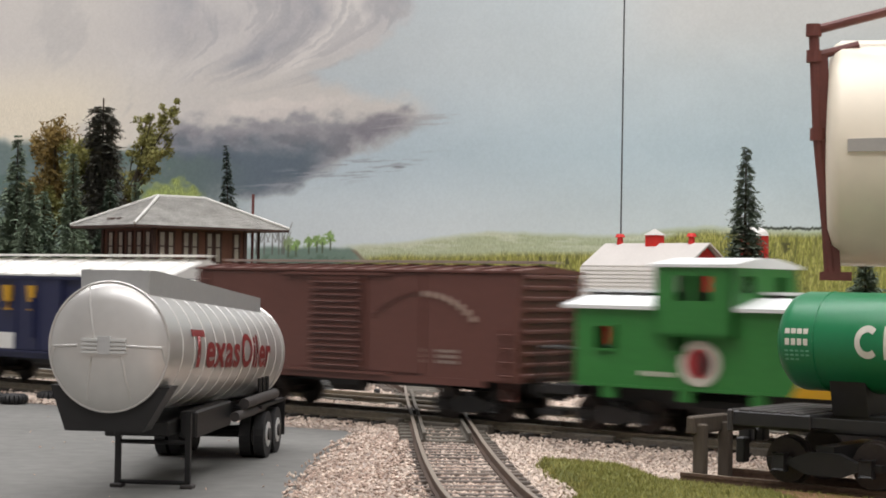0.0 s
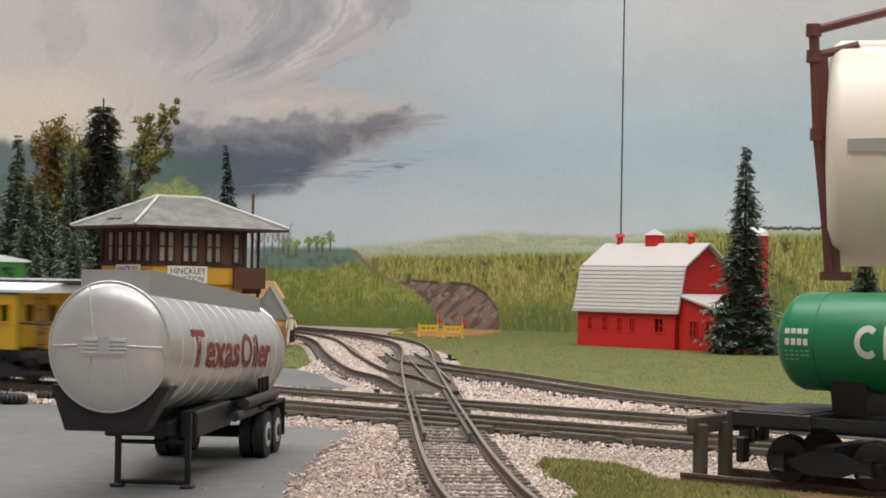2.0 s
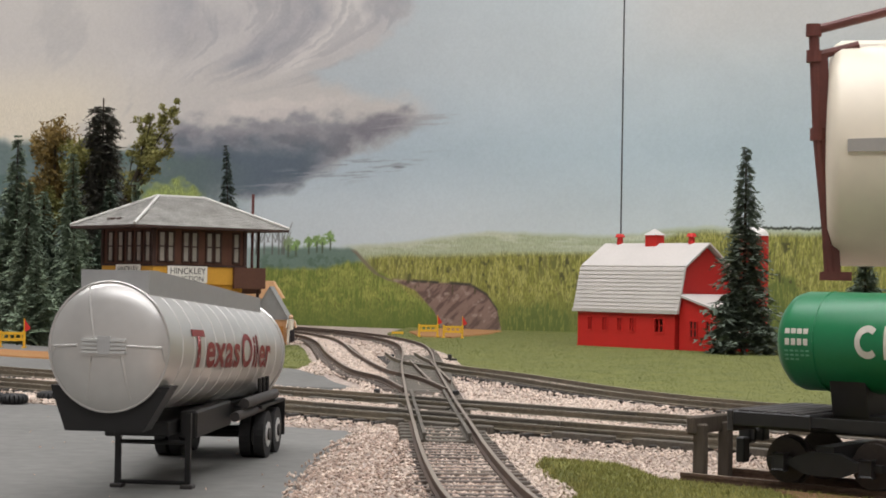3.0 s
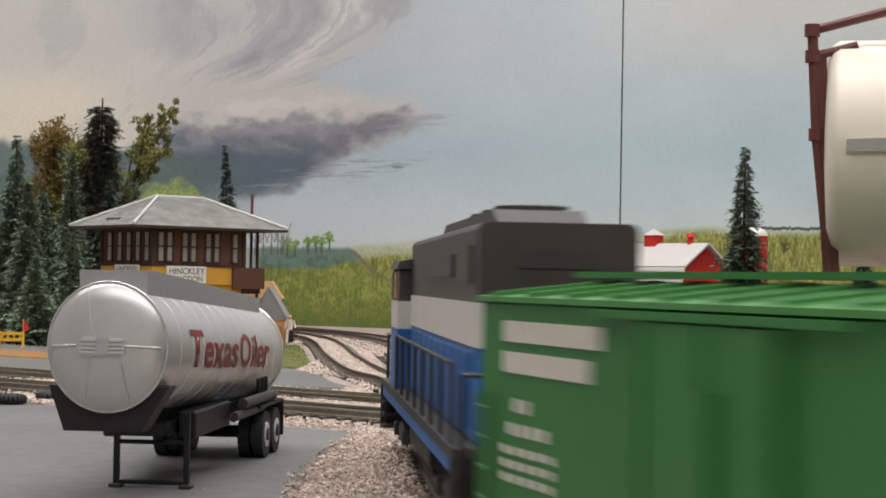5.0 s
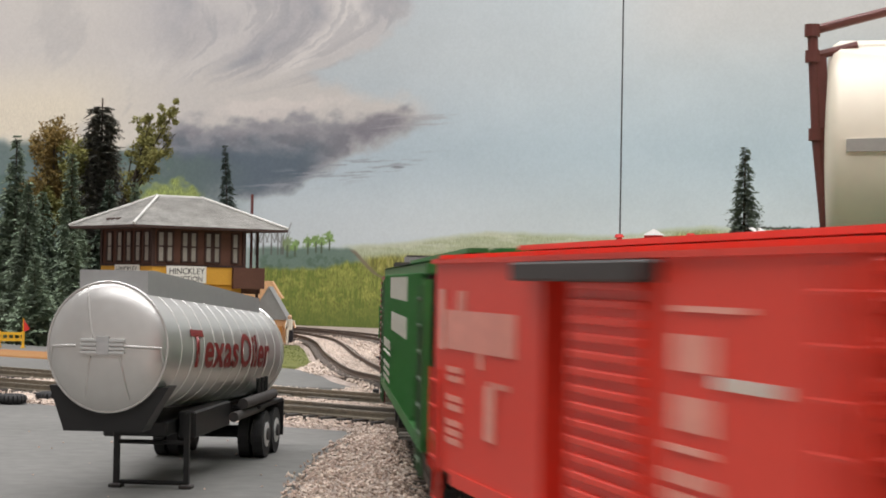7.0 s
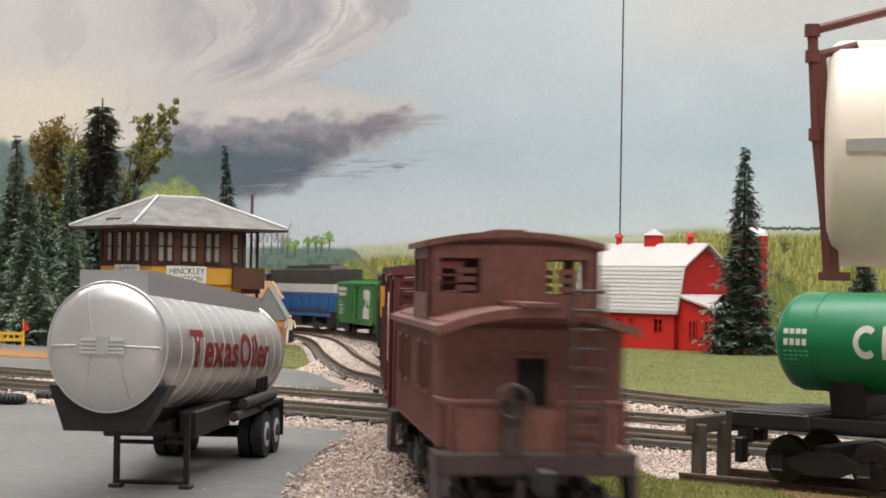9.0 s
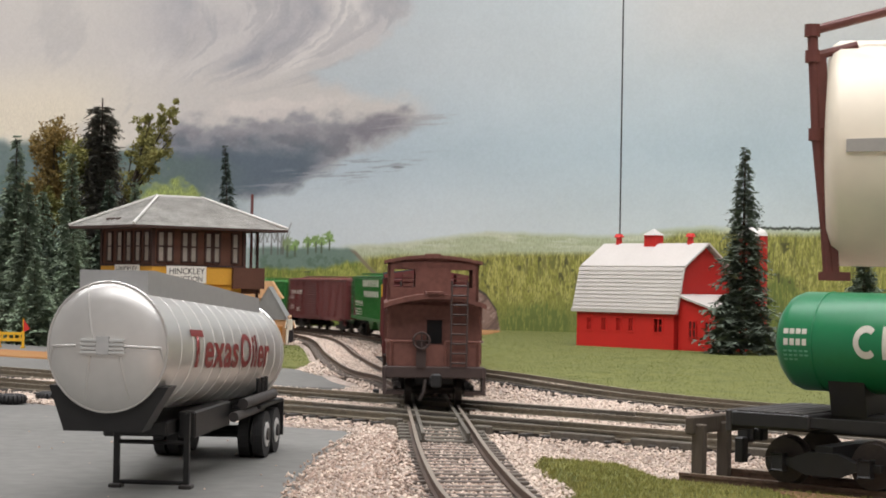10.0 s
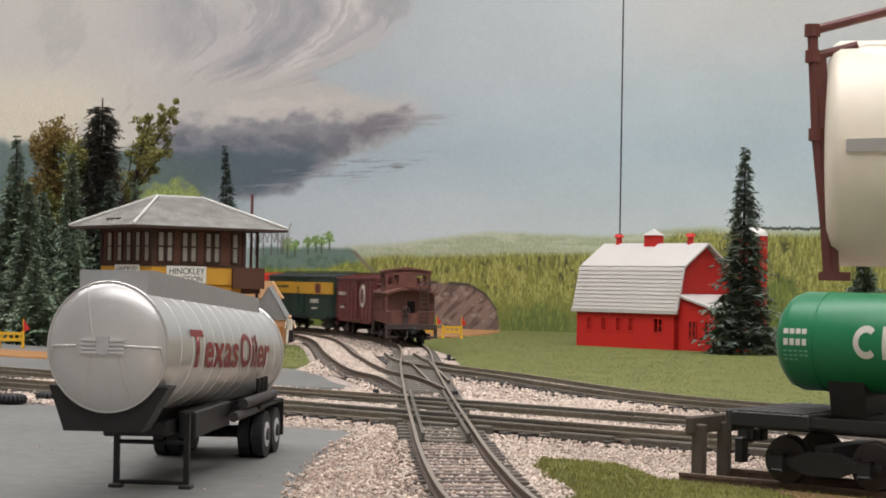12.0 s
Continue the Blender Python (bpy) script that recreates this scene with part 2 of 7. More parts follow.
    # wooded slopes and pale meadow under the cloud
    col = lay(col, (92, 108, 106), step(-8, 14, v - (238 + 0.09 * u + 26 * (fbm(u / 40, v * 0 + 3) - 0.5))) * step(470, 300, u) * 0.9)
    col = lay(col, (84, 104, 98), step(0.42, 0.6, fbm(u / 18, v / 12, 4)) * step(245, 275, v) * step(330, 240, u) * 0.8)
    col = lay(col, (160, 174, 92), 0.85 * step(1.0, 0.4, ell(u, wv, 280, 330, 78, 20) + (n3 - 0.5) * 1.2))
    # far hills, right
    ridge = 433 - 20 * step(620, 900, u) - 2 * np.sin(u / 60) + 4 * step(1000, 1080, u) - 13 * step(1080, 1240, u) + 6 * (fbm(u / 30, u * 0) - 0.5)
    below = step(-7, 6, v - ridge) * step(590, 640, u)
    col = lay(col, (170, 177, 142), below * 0.9)
    col = lay(col, (196, 200, 176), below * step(0.40, 0.62, fbm(u / 60, v / 9 - u / 300, 4)) * step(460, 425, v) * 0.9)
    stalk = fbm(u / 2.6, v / 16 + 3, 2) * 0.75 + fbm(u / 11, v / 16, 2) * 0.25
    field = step(-4, 10, v - (452 - 0.02 * (u - 620) + 8 * (n1 - 0.5)) * step(1230, 1080, u) - (ridge + 6) * step(1080, 1230, u)) * step(630, 660, u)
    corn = lay(np.ones(u.shape + (3,)) * (158, 155, 80), (134, 134, 62), step(0.44, 0.68, stalk))
    corn = lay(corn, (174, 170, 98), step(0.5, 0.36, stalk) * 0.6)
    rows = step(0.66, 0.76, vnoise(u / 2.8 + 50, v / 11 + n1 * 3)) * step(520, 470, v)
    corn = lay(corn, (84, 84, 44), rows * 0.6)
    corn = lay(corn, (104, 112, 52), step(510, 575, v + 20 * (n1 - 0.5)) * 0.8)
    col = lay(col, corn, field)
    col = lay(col, (52, 58, 48), step(3.5, 1, np.abs(v - (ridge - 1 - 5 * fbm(u / 3, u * 0 + 7, 2)))) * step(1330, 1370, u))
    # near slope, left
    col = lay(col, (104, 124, 112), step(-4, 5, v - (436 + 8 * (fbm(u / 25, u * 0 + 5) - 0.5) + 40 * step(610, 660, u))) * step(660, 620, u) * step(400, 470, u))
    col = lay(col, (78, 100, 84), step(0.45, 0.65, fbm(u / 14, v / 14)) * step(446, 456, v) * step(645, 615, u) * step(430, 470, u) * 0.8)
    slope = step(-5, 6, v - (474 + 10 * (fbm(u / 12, u * 0 + 2) - 0.5) - 12 * step(560, 625, u) + 75 * step(625, 770, u))) * step(800, 780, u) * step(380, 440, u)
    blades = fbm(u / 2.4, v / 20 + 8, 2) * 0.6 + fbm(u / 14, v / 18, 2) * 0.4
    turf = lay(np.ones(u.shape + (3,)) * (140, 147, 70), (110, 124, 52), step(0.42, 0.66, blades))
    turf = lay(turf, (168, 170, 84), step(0.55, 0.7, fbm(u / 12 + 4, v / 9, 3)) * 0.6)
    turf = lay(turf, (86, 102, 42), step(515, 580, v) * 0.65)
    col = lay(col, turf, slope)
    # track cut through the fields
    mid = np.interp(v, (438, 455, 485, 497, 506), (618, 636, 664, 690, 735))
    col = lay(col, (112, 100, 84), step(7, 2, np.abs(u - mid - 5 * (n3 - 0.5))) * step(437, 445, v) * step(512, 500, v) * 0.8)
    top = np.interp(u, (690, 740, 800, 835, 865, 884, 893), (492, 498, 501, 504, 522, 550, 592))
    bot = np.interp(u, (690, 735, 770, 790), (494, 514, 552, 600))
    bank = step(-2, 3, v - top) * step(3, -2, v - bot) * step(685, 700, u) * step(895, 891, u)
    soil = lay(np.ones(u.shape + (3,)) * (134, 108, 98), (102, 80, 72), step(0.42, 0.62, fbm((u + v) / 9, (v - u) / 34, 4)))
    soil = lay(soil, (170, 150, 138), step(0.62, 0.75, fbm(u / 10, v / 10 + 5, 3)) * 0.6)
    col = lay(col, soil, bank)
    col = lay(col, (58, 52, 46), step(4, 1, np.abs(v - top)) * step(715, 735, u) * step(893, 885, u) * step(0.35, 0.5, n3 + 0.1) * 0.9)
    hedge = step(1.0, 0.75, ell(u, v, 960, 580, 70, 42) + (fbm(u / 5, v / 20, 3) - 0.5) * 0.8) + step(1.0, 0.8, ell(u, v, 1400, 560, 45, 75) + (n3 - 0.5) * 0.6)
    leaf = lay(np.ones(u.shape + (3,)) * (90, 102, 46), (134, 140, 70), step(0.5, 0.7, fbm(u / 2.2, v / 15 + 2, 2)) * 0.8)
    col = lay(col, leaf, np.clip(hedge, 0, 1) * 0.85)
    tick = step(0.70, 0.80, vnoise(u / 3.4 + 9, v / 10 + 5 * n1)) * step(0.45, 0.6, vnoise(u / 14 + 3, v / 14))
    col = lay(col, (62, 62, 34), tick * step(0.5, 1, field) * step(1450, 1440, u) * step(545, 500, v) * step(690, 740, u) * 0.75)
    for k in range(7):
        cu = 446 + k * 9 + 5 * math.sin(k * 5.1)
        top = 404 + 9 * math.sin(k * 2.3)
        for lean, w in ((0, 1.3), (0.35, 0.8), (-0.4, 0.8)):
            col = lay(col, (88, 86, 82), step(w + 0.8, w * 0.3, np.abs(u - cu - lean * (442 - v) * (v < 428))) * step(top, top + 6, v + abs(lean) * 20) * step(452, 446, v) * 0.65)
    # small painted trees on the slope
    for cu, cv, ru, rv, dark in ((504, 430, 10, 14, 1), (518, 432, 9, 11, 0), (541, 426, 9, 13, 0), (556, 424, 8, 12, 0), (566, 425, 8, 12, 0), (580, 419, 9, 13, 0)):
        crown = step(1.05, 0.6, ell(u, v, cu, cv, ru, rv) + (fbm(u / 3.5, v / 3.5, 2) - 0.5) * 1.1)
        col = lay(col, ((124, 156, 84), (112, 132, 84), (120, 122, 112))[dark], crown * (0.9, 0.8, 0.55)[dark])
        col = lay(col, (70, 76, 60), step(2.0, 0.8, np.abs(u - cu)) * step(cv, cv + 4, v) * step(cv + rv + 12, cv + rv + 8, v) * 0.9)
    return col + (fbm(u / 3, v / 3, 2) - 0.5)[..., None] * 9


def wall_y(x):
    return 1.70 + 0.30 / (1 + np.exp((x + 0.12) / 0.12))


def backdrop():
    xs, zs = np.linspace(-0.60, 0.54, 1250), np.linspace(-0.03, 0.43, 520)
    X, Z = np.meshgrid(xs, zs)
    Y = wall_y(X)
    U = 784 + 3066 * X / Y
    V = 500 + 0.0175 * (U - 784) - 3066 * (Z - 0.041) / Y
    C = srgb_np(np.clip(mural(U, V), 0, 255))
    ny, nx = X.shape
    me = bpy.data.meshes.new("backdrop")
    idx = np.arange(nx * ny).reshape(ny, nx)
    f = np.stack([idx[:-1, :-1], idx[:-1, 1:], idx[1:, 1:], idx[1:, :-1]], -1).reshape(-1, 4)
    me.from_pydata(np.stack([X, Y, Z], -1).reshape(-1, 3).tolist(), [], f.tolist())
    at = me.color_attributes.new("paint", "FLOAT_COLOR", "POINT")
    at.data.foreach_set("color", np.concatenate([C.reshape(-1, 3), np.ones((nx * ny, 1))], 1).astype(np.float32).ravel())
    m = mat("mural_paint", (0.5, 0.5, 0.5), 0.8, 0, 0.0, 60, 0.12)
    nt = m.node_tree
    vc = nt.nodes.new("ShaderNodeVertexColor")
    vc.layer_name = "paint"
    # fine upright brush strokes where the paint is green
    tc, mp, nz = nt.nodes.new("ShaderNodeTexCoord"), nt.nodes.new("ShaderNodeMapping"), nt.nodes.new("ShaderNodeTexNoise")
    mp.inputs["Scale"].default_value = (1500, 1500, 260)
    nz.inputs["Scale"].default_value, nz.inputs["Detail"].default_value = 1.0, 2
    nt.links.new(tc.outputs["Object"], mp.inputs[0])
    nt.links.new(mp.outputs[0], nz.inputs[0])
    stroke, sep, sub, lim, mix = nt.nodes.new("ShaderNodeMapRange"), nt.nodes.new("ShaderNodeSeparateColor"), nt.nodes.new("ShaderNodeMath"), nt.nodes.new("ShaderNodeMapRange"), nt.nodes.new("ShaderNodeMix")
    stroke.inputs[1].default_value, stroke.inputs[2].default_value, stroke.inputs[3].default_value, stroke.inputs[4].default_value = 0.34, 0.62, 0.45, 1.15
    nt.links.new(nz.outputs[0], stroke.inputs[0])
    nt.links.new(vc.outputs[0], sep.inputs[0])
    sub.operation = "SUBTRACT"
    nt.links.new(sep.outputs[1], sub.inputs[0])
    nt.links.new(sep.outputs[2], sub.inputs[1])
    lim.inputs[1].default_value, lim.inputs[2].default_value = 0.10, 0.22
    nt.links.new(sub.outputs[0], lim.inputs[0])
    mix.data_type, mix.blend_type = "RGBA", "MULTIPLY"
    nt.links.new(lim.outputs[0], mix.inputs[0])
    nt.links.new(vc.outputs[0], mix.inputs[6])
    nt.links.new(stroke.outputs[0], mix.inputs[7])
    nt.links.new(mix.outputs[2], nt.nodes["Principled BSDF"].inputs["Base Color"])
    me.materials.append(m)
    me.polygons.foreach_set("use_smooth", [True] * len(me.polygons))
    tagged(new("backdrop", me), "painted mural of stormy sky, hills and green fields", "backdrop", kind="structure")


def room():
    wallm = mat("pale_wall_paint", srgb(204, 204, 203), 0.8, 0, 0.05, 6)
    for name, b in (("wall_south", (-2.6, 2.6, -2.2, -2.1, -1, 1.7)), ("wall_west", (-2.7, -2.6, -2.2, 2.3, -1, 1.7)), ("wall_east", (2.6, 2.7, -2.2, 2.3, -1, 1.7)),
                    ("wall_north", (-2.6, 2.6, 2.1, 2.2, -1, 1.7)), ("ceiling", (-2.7, 2.7, -2.2, 2.3, 1.7, 1.75)), ("floor", (-2.7, 2.7, -2.2, 2.3, -1.05, -1.0))):
        tagged(mesh_ob(name, block(*b), wallm), "plain pale painted room surface", "room", kind="structure")


def sheet(name, outline, z, m, label, cat, wear=0.0009, skirt=0.004):
    """A flat piece of ground with the given outline, (x, y) in metres."""
    rs = np.random.RandomState(len(outline))
    pts = []
    for (x0, y0), (x1, y1) in zip(outline, outline[1:] + outline[:1]):
        n = max(1, min(14, int(math.hypot(x1 - x0, y1 - y0) / 0.005)))
        for k in range(n):
            jit = rs.uniform(-wear, wear, 2) if n > 1 else (0, 0)
            pts.append((x0 + (x1 - x0) * k / n + jit[0], y0 + (y1 - y0) * k / n + jit[1]))
    P = np.array(pts)
    area = np.sum(P[:, 0] * np.roll(P[:, 1], -1) - np.roll(P[:, 0], -1) * P[:, 1])
    tan = np.roll(P, -2, 0) - np.roll(P, 2, 0)
    out = np.stack([tan[:, 1], -tan[:, 0]], 1) / (np.linalg.norm(tan, axis=1)[:, None] + 1e-9) * (1 if area > 0 else -1)
    Q = P + out * skirt
    bm = bmesh.new()
    top = [bm.verts.new((x, y, z)) for x, y in P]
    low = [bm.verts.new((x, y, z - 0.006)) for x, y in Q]
    bm.faces.new(top)
    for i in range(len(top)):
        j = (i + 1) % len(top)
        bm.faces.new((top[i], low[i], low[j], top[j]))
    bmesh.ops.recalc_face_normals(bm, faces=bm.faces)
    return tagged(mesh_ob(name, bm, m), label, cat, kind="structure")


def inside(P, poly):
    x, y = P[:, 0], P[:, 1]
    r = np.zeros(len(P), bool)
    for (x0, y0), (x1, y1) in zip(poly, poly[1:] + poly[:1]):
        r ^= ((y0 > y) != (y1 > y)) & (x < (x1 - x0) * (y - y0) / (y1 - y0 + 1e-12) + x0)
    return r


def dist_to(P, path):
    """Distance of points to a path."""
    d = np.full(len(P), 1e9)
    for a, b in zip(path[:-1], path[1:]):
        ab = b - a
        t = np.clip(((P - a) @ ab) / (ab @ ab), 0, 1)
        d = np.minimum(d, np.linalg.norm(P - a - t[:, None] * ab, axis=1))
    return d


def thin(path, n=3):
    return path[::n] if len(path) > 60 else path


LOT = [(-0.032, 0.364), (-0.0335, 0.40), (-0.032, 0.435), (-0.0289, 0.481), (-0.0246, 0.512), (-0.0290, 0.521), (-0.0464, 0.531), (-0.2, 0.652), (-0.9, 1.2), (-1.5, 1.0), (-1.2, 0.0), (-0.05, 0.1), (-0.03, 0.2), (-0.029, 0.31)]
ROAD = [(-0.034, 0.735), (-0.060, 0.740), (-0.105, 0.745), (-0.2, 0.815), (-0.9, 1.36), (-1.5, 1.5), (-0.6, 1.35), (-0.36, 1.2), (-0.2, 1.06), (-0.115, 0.93), (-0.075, 0.885), (-0.05, 0.80)]
TURF = [(0.0253, 0.4167), (0.042, 0.4068), (0.046, 0.392), (0.0485, 0.376), (0.0797, 0.3512), (0.111, 0.3264), (0.16, 0.287), (0.12, 0.24), (0.07, 0.26), (0.034, 0.305), (0.0265, 0.338), (0.0310, 0.352), (0.0324, 0.373), (0.029, 0.39)]
MEADOW = [(-0.018, 1.20), (0.008, 0.985), (0.0297, 0.83), (0.068, 0.712), (0.1017, 0.65), (0.1455, 0.606), (0.25, 0.52), (0.6, 0.25), (1.6, 0.3), (1.6, 1.75), (-0.03, 1.86), (-0.05, 1.60), (-0.035, 1.45)]
PLOT = [(-0.077, 0.90), (-0.058, 0.985), (-0.075, 1.10), (-0.09, 1.2), (-0.13, 1.2), (-0.12, 1.0)]


def scatter_mesh(name, pts, zs, sizes, m, label, cat, flat=0.7):
    """Loose small stones, each a six-cornered lump."""
    rs = np.random.RandomState(11)
    n = len(pts)
    base = np.array([(1, 0, 0), (-1, 0, 0), (0, 1, 0), (0, -1, 0), (0, 0, 1), (0, 0, -1)], float)
    faces = np.array([(0, 2, 4), (2, 1, 4), (1, 3, 4), (3, 0, 4), (2, 0, 5), (1, 2, 5), (3, 1, 5), (0, 3, 5)])
    V = base[None] * rs.uniform(0.55, 1.15, (n, 6, 1)) + rs.uniform(-0.25, 0.25, (n, 6, 3))
    a = rs.uniform(0, 6.28, n)
    tilt = rs.uniform(-0.7, 0.7, n)
    c, s = np.cos(a)[:, None], np.sin(a)[:, None]
    ct, st = np.cos(tilt)[:, None], np.sin(tilt)[:, None]
    x, y, z = V[..., 0], V[..., 1], V[..., 2] * flat
    x, z = x * ct - z * st, x * st + z * ct
    V = np.stack([x * c - y * s, x * s + y * c, z], -1) * sizes[:, None, None]
    V[..., 0] += pts[:, 0:1]
    V[..., 1] += pts[:, 1:2]
    V[..., 2] += zs[:, None]
    F = (faces[None] + 6 * np.arange(n)[:, None, None]).reshape(-1, 3)
    me = bpy.data.meshes.new(name)
    me.from_pydata(V.reshape(-1, 3).tolist(), [], F.tolist())
    me.materials.append(m)
    return tagged(new(name, me), label, cat, kind="stuff")


def blades(name, pts, zs, h, m, label):
    """Short upright blades of flock."""
    rs = np.random.RandomState(3)
    n = len(pts)
    a = rs.uniform(0, 6.28, n)
    w = h * 0.22
    d = np.stack([np.cos(a), np.sin(a)], 1) * w[:, None]
    lean = rs.uniform(-0.6, 0.6, (n, 2)) * h[:, None]
    V = np.zeros((n, 3, 3))
    V[:, 0, :2], V[:, 1, :2], V[:, 2, :2] = pts - d, pts + d, pts + lean
    V[:, 0, 2] = V[:, 1, 2] = zs - 0.0002
    V[:, 2, 2] = zs + h
    me = bpy.data.meshes.new(name)
    me.from_pydata(V.reshape(-1, 3).tolist(), [], np.arange(3 * n).reshape(-1, 3).tolist())
    me.materials.append(m)
    return tagged(new(name, me), label, "grass", kind="stuff")


def ground():
    tagged(mesh_ob("ground", block(-2.55, 2.55, -2.05, 2.05, -0.03, -0.009), M_BED), "gravel-covered sandy base of the model landscape", "ground", kind="structure")
    sheet("gravel_bed", [(-0.12, 0.05), (0.14, 0.05), (0.2, 0.30), (0.2, 0.45), (0.12, 0.56), (-0.02, 0.69), (-0.12, 0.70)], -0.0068, M_BED, "flat bed of pale crushed stone between tracks", "gravel")
    sheet("pavement", LOT, -0.005, M_LOT, "smooth grey painted truck yard with worn edges", "pavement")
    sheet("road", ROAD, -0.0055, M_LOT, "grey painted road behind the crossing tracks", "road")
    sheet("meadow", MEADOW, -0.0072, M_GRASS, "mown green flock meadow round the barn", "grass")
    sheet("verge", TURF, -0.0016, M_GRASS, "small patch of green turf beside the track", "grass")
    sheet("grass_plot", PLOT, -0.0052, M_GRASS, "small green plot beside the curved track", "grass")
    sheet("dirt", [(0.070, 0.3575), (0.0797, 0.3505), (0.111, 0.3258), (0.158, 0.287), (0.12, 0.25), (0.085, 0.300)], -0.0012, M_DIRT, "bare reddish brown dirt beside the siding", "dirt")
    sheet("dirt_patch", [(-0.02, 1.50), (0.008, 1.47), (0.045, 1.60), (0.06, 1.70), (0.0, 1.75), (-0.03, 1.62)], -0.0060, M_ORANGE, "orange dirt patch at the foot of the mural", "dirt")
    sheet("dirt_strip", [(-0.118, 0.90), (-0.2, 0.99), (-0.36, 1.11), (-0.36, 1.05), (-0.2, 0.93), (-0.118, 0.86)], -0.0046, M_ORANGE, "strip of orange dirt along the road", "dirt")
    rs = np.random.RandomState(2)
    # stones round the tracks
    paths = [thin(FRONT), NEAR_LINE, FAR_LINE, thin(YARD), thin(BRANCH), SIDING]

    def stones(x0, x1, y0, y1, n):
        P = np.stack([rs.uniform(x0, x1, n), rs.uniform(y0, y1, n)], 1)
        keep = (np.abs(P[:, 0]) < 0.275 * P[:, 1] + 0.02)
        for poly, z in ((LOT, 0), (ROAD, 0), (TURF, 0), (MEADOW, 0), (PLOT, 0)):
            keep &= ~inside(P + rs.normal(0, 0.0010, P.shape), poly)
        P = P[keep]
        d = np.min([dist_to(P, p) for p in paths], axis=0)
        z = -0.0033 - 0.0018 * np.clip((d - 0.014) / 0.02, 0, 1) - 0.003 * (P[:, 1] > 0.70) * np.clip((d - 0.014) / 0.02, 0, 1)
        z = np.where(inside(P, LOT), -0.0046, np.where(inside(P, TURF), -0.0012, z))
        far = d < 0.10
        return P[far], z[far], d[far]
    P1, z1, d1 = stones(-0.16, 0.16, 0.27, 0.66, 100000)
    P2, z2, d2 = stones(-0.25, 0.25, 0.62, 1.05, 52000)
    P3, z3, d3 = stones(-0.25, 0.12, 1.05, 1.75, 30000)
    for path, ya, yb, count in ((FRONT[400:], 0.26, 1.35, 16000), (BRANCH, 0.70, 1.4, 11000), (YARD[::-1], 0.42, 0.95, 7000), (NEAR_LINE[::-1], 0.38, 0.9, 7000), (FAR_LINE[::-1], 0.42, 0.9, 7000)):
        yy = path[:, 1]
        a, b = int(np.searchsorted(yy, ya)), min(len(path) - 2, int(np.searchsorted(yy, yb)))
        k = rs.uniform(a, b, count)
        ki = k.astype(int)
        P4 = path[ki] + (path[ki + 1] - path[ki]) * (k - ki)[:, None] + normals(path)[ki] * rs.uniform(-0.0078, 0.0078, count)[:, None]
        P4 = P4[np.abs(P4[:, 0]) < 0.275 * P4[:, 1] + 0.02]
        P3, z3, d3 = np.concatenate([P3, P4]), np.concatenate([z3, np.full(len(P4), -0.0031)]), np.concatenate([d3, np.full(len(P4), 0.004)])
    P, z, d = np.concatenate([P1, P2, P3]), np.concatenate([z1, z2, z3]), np.concatenate([d1, d2, d3])
    sz = rs.uniform(0.0005, 0.0011, len(P)) * np.where(P[:, 1] > 0.62, 1.15, 0.74)
    # between the rails the stones lie lower than the ties
    z = np.where(d < 0.0095, -0.0028 + rs.uniform(-0.0003, 0.0003, len(P)), z)
    drop = (np.abs(d - 0.00875) < 0.0012) & (rs.rand(len(P)) < np.where(P[:, 1] > 0.7, 0.4, 0.9))
    lane = (P - B0) @ BN
    z = np.where((lane > 0.0135) & (lane < 0.0375) & (P[:, 1] < 0.7) & (d > 0.012), -0.0018, z)
    z = np.where((lane > 0.0635) & (lane < 0.085) & (P[:, 1] < 0.7) & (d > 0.013), -0.0024, z)
    drop |= inside(P, TURF)
    # ties stay bare in the near main track; the switch lies in a dark plate
    fd = dist_to(P, thin(FRONT))
    z = np.where((fd < 0.0095) & (P[:, 1] < 0.48), -0.00305 + rs.uniform(-0.0002, 0.0002, len(P)), z)
    left = P[:, 0] < np.interp(P[:, 1], FRONT[400:, 1], FRONT[400:, 0])
    z = np.where(left & (fd > 0.0108) & (fd < 0.0175) & (P[:, 1] < 0.465), -0.0023 + rs.uniform(-0.0004, 0.0002, len(P)), z)
    drop |= (fd < 0.0145) & (P[:, 1] > 0.655) & (P[:, 1] < 0.90) & (rs.rand(len(P)) < 0.93)
    drop |= (fd < 0.0095) & (P[:, 1] > 0.46) & (rs.rand(len(P)) < 0.6)
    tan = (P[:, 0] < np.interp(P[:, 1], FRONT[400:, 1], FRONT[400:, 0]) + 0.006) & (P[:, 1] < 0.50 + rs.normal(0, 0.02, len(P))) & (rs.rand(len(P)) < 0.6)
    tan |= rs.rand(len(P)) < 0.12
    scatter_mesh("tan_ballast", P[~drop & tan], z[~drop & tan], sz[~drop & tan] * 0.9, M_TAN_STONE, "loose fine tan crushed stone ballast", "gravel")
    drop |= tan
    scatter_mesh("ballast", P[~drop], z[~drop], sz[~drop], M_GRAVEL, "loose pinkish white crushed stone ballast", "gravel")
    C = np.stack([rs.uniform(-0.17, -0.035, 70), rs.uniform(0.34, 0.60, 70)], 1)
    C = C[inside(C, LOT)]
    scatter_mesh("crumbs", C, np.full(len(C), -0.0048), rs.uniform(0.0002, 0.0005, len(C)), M_TAN_STONE, "stray crumbs of ballast on the yard", "gravel")
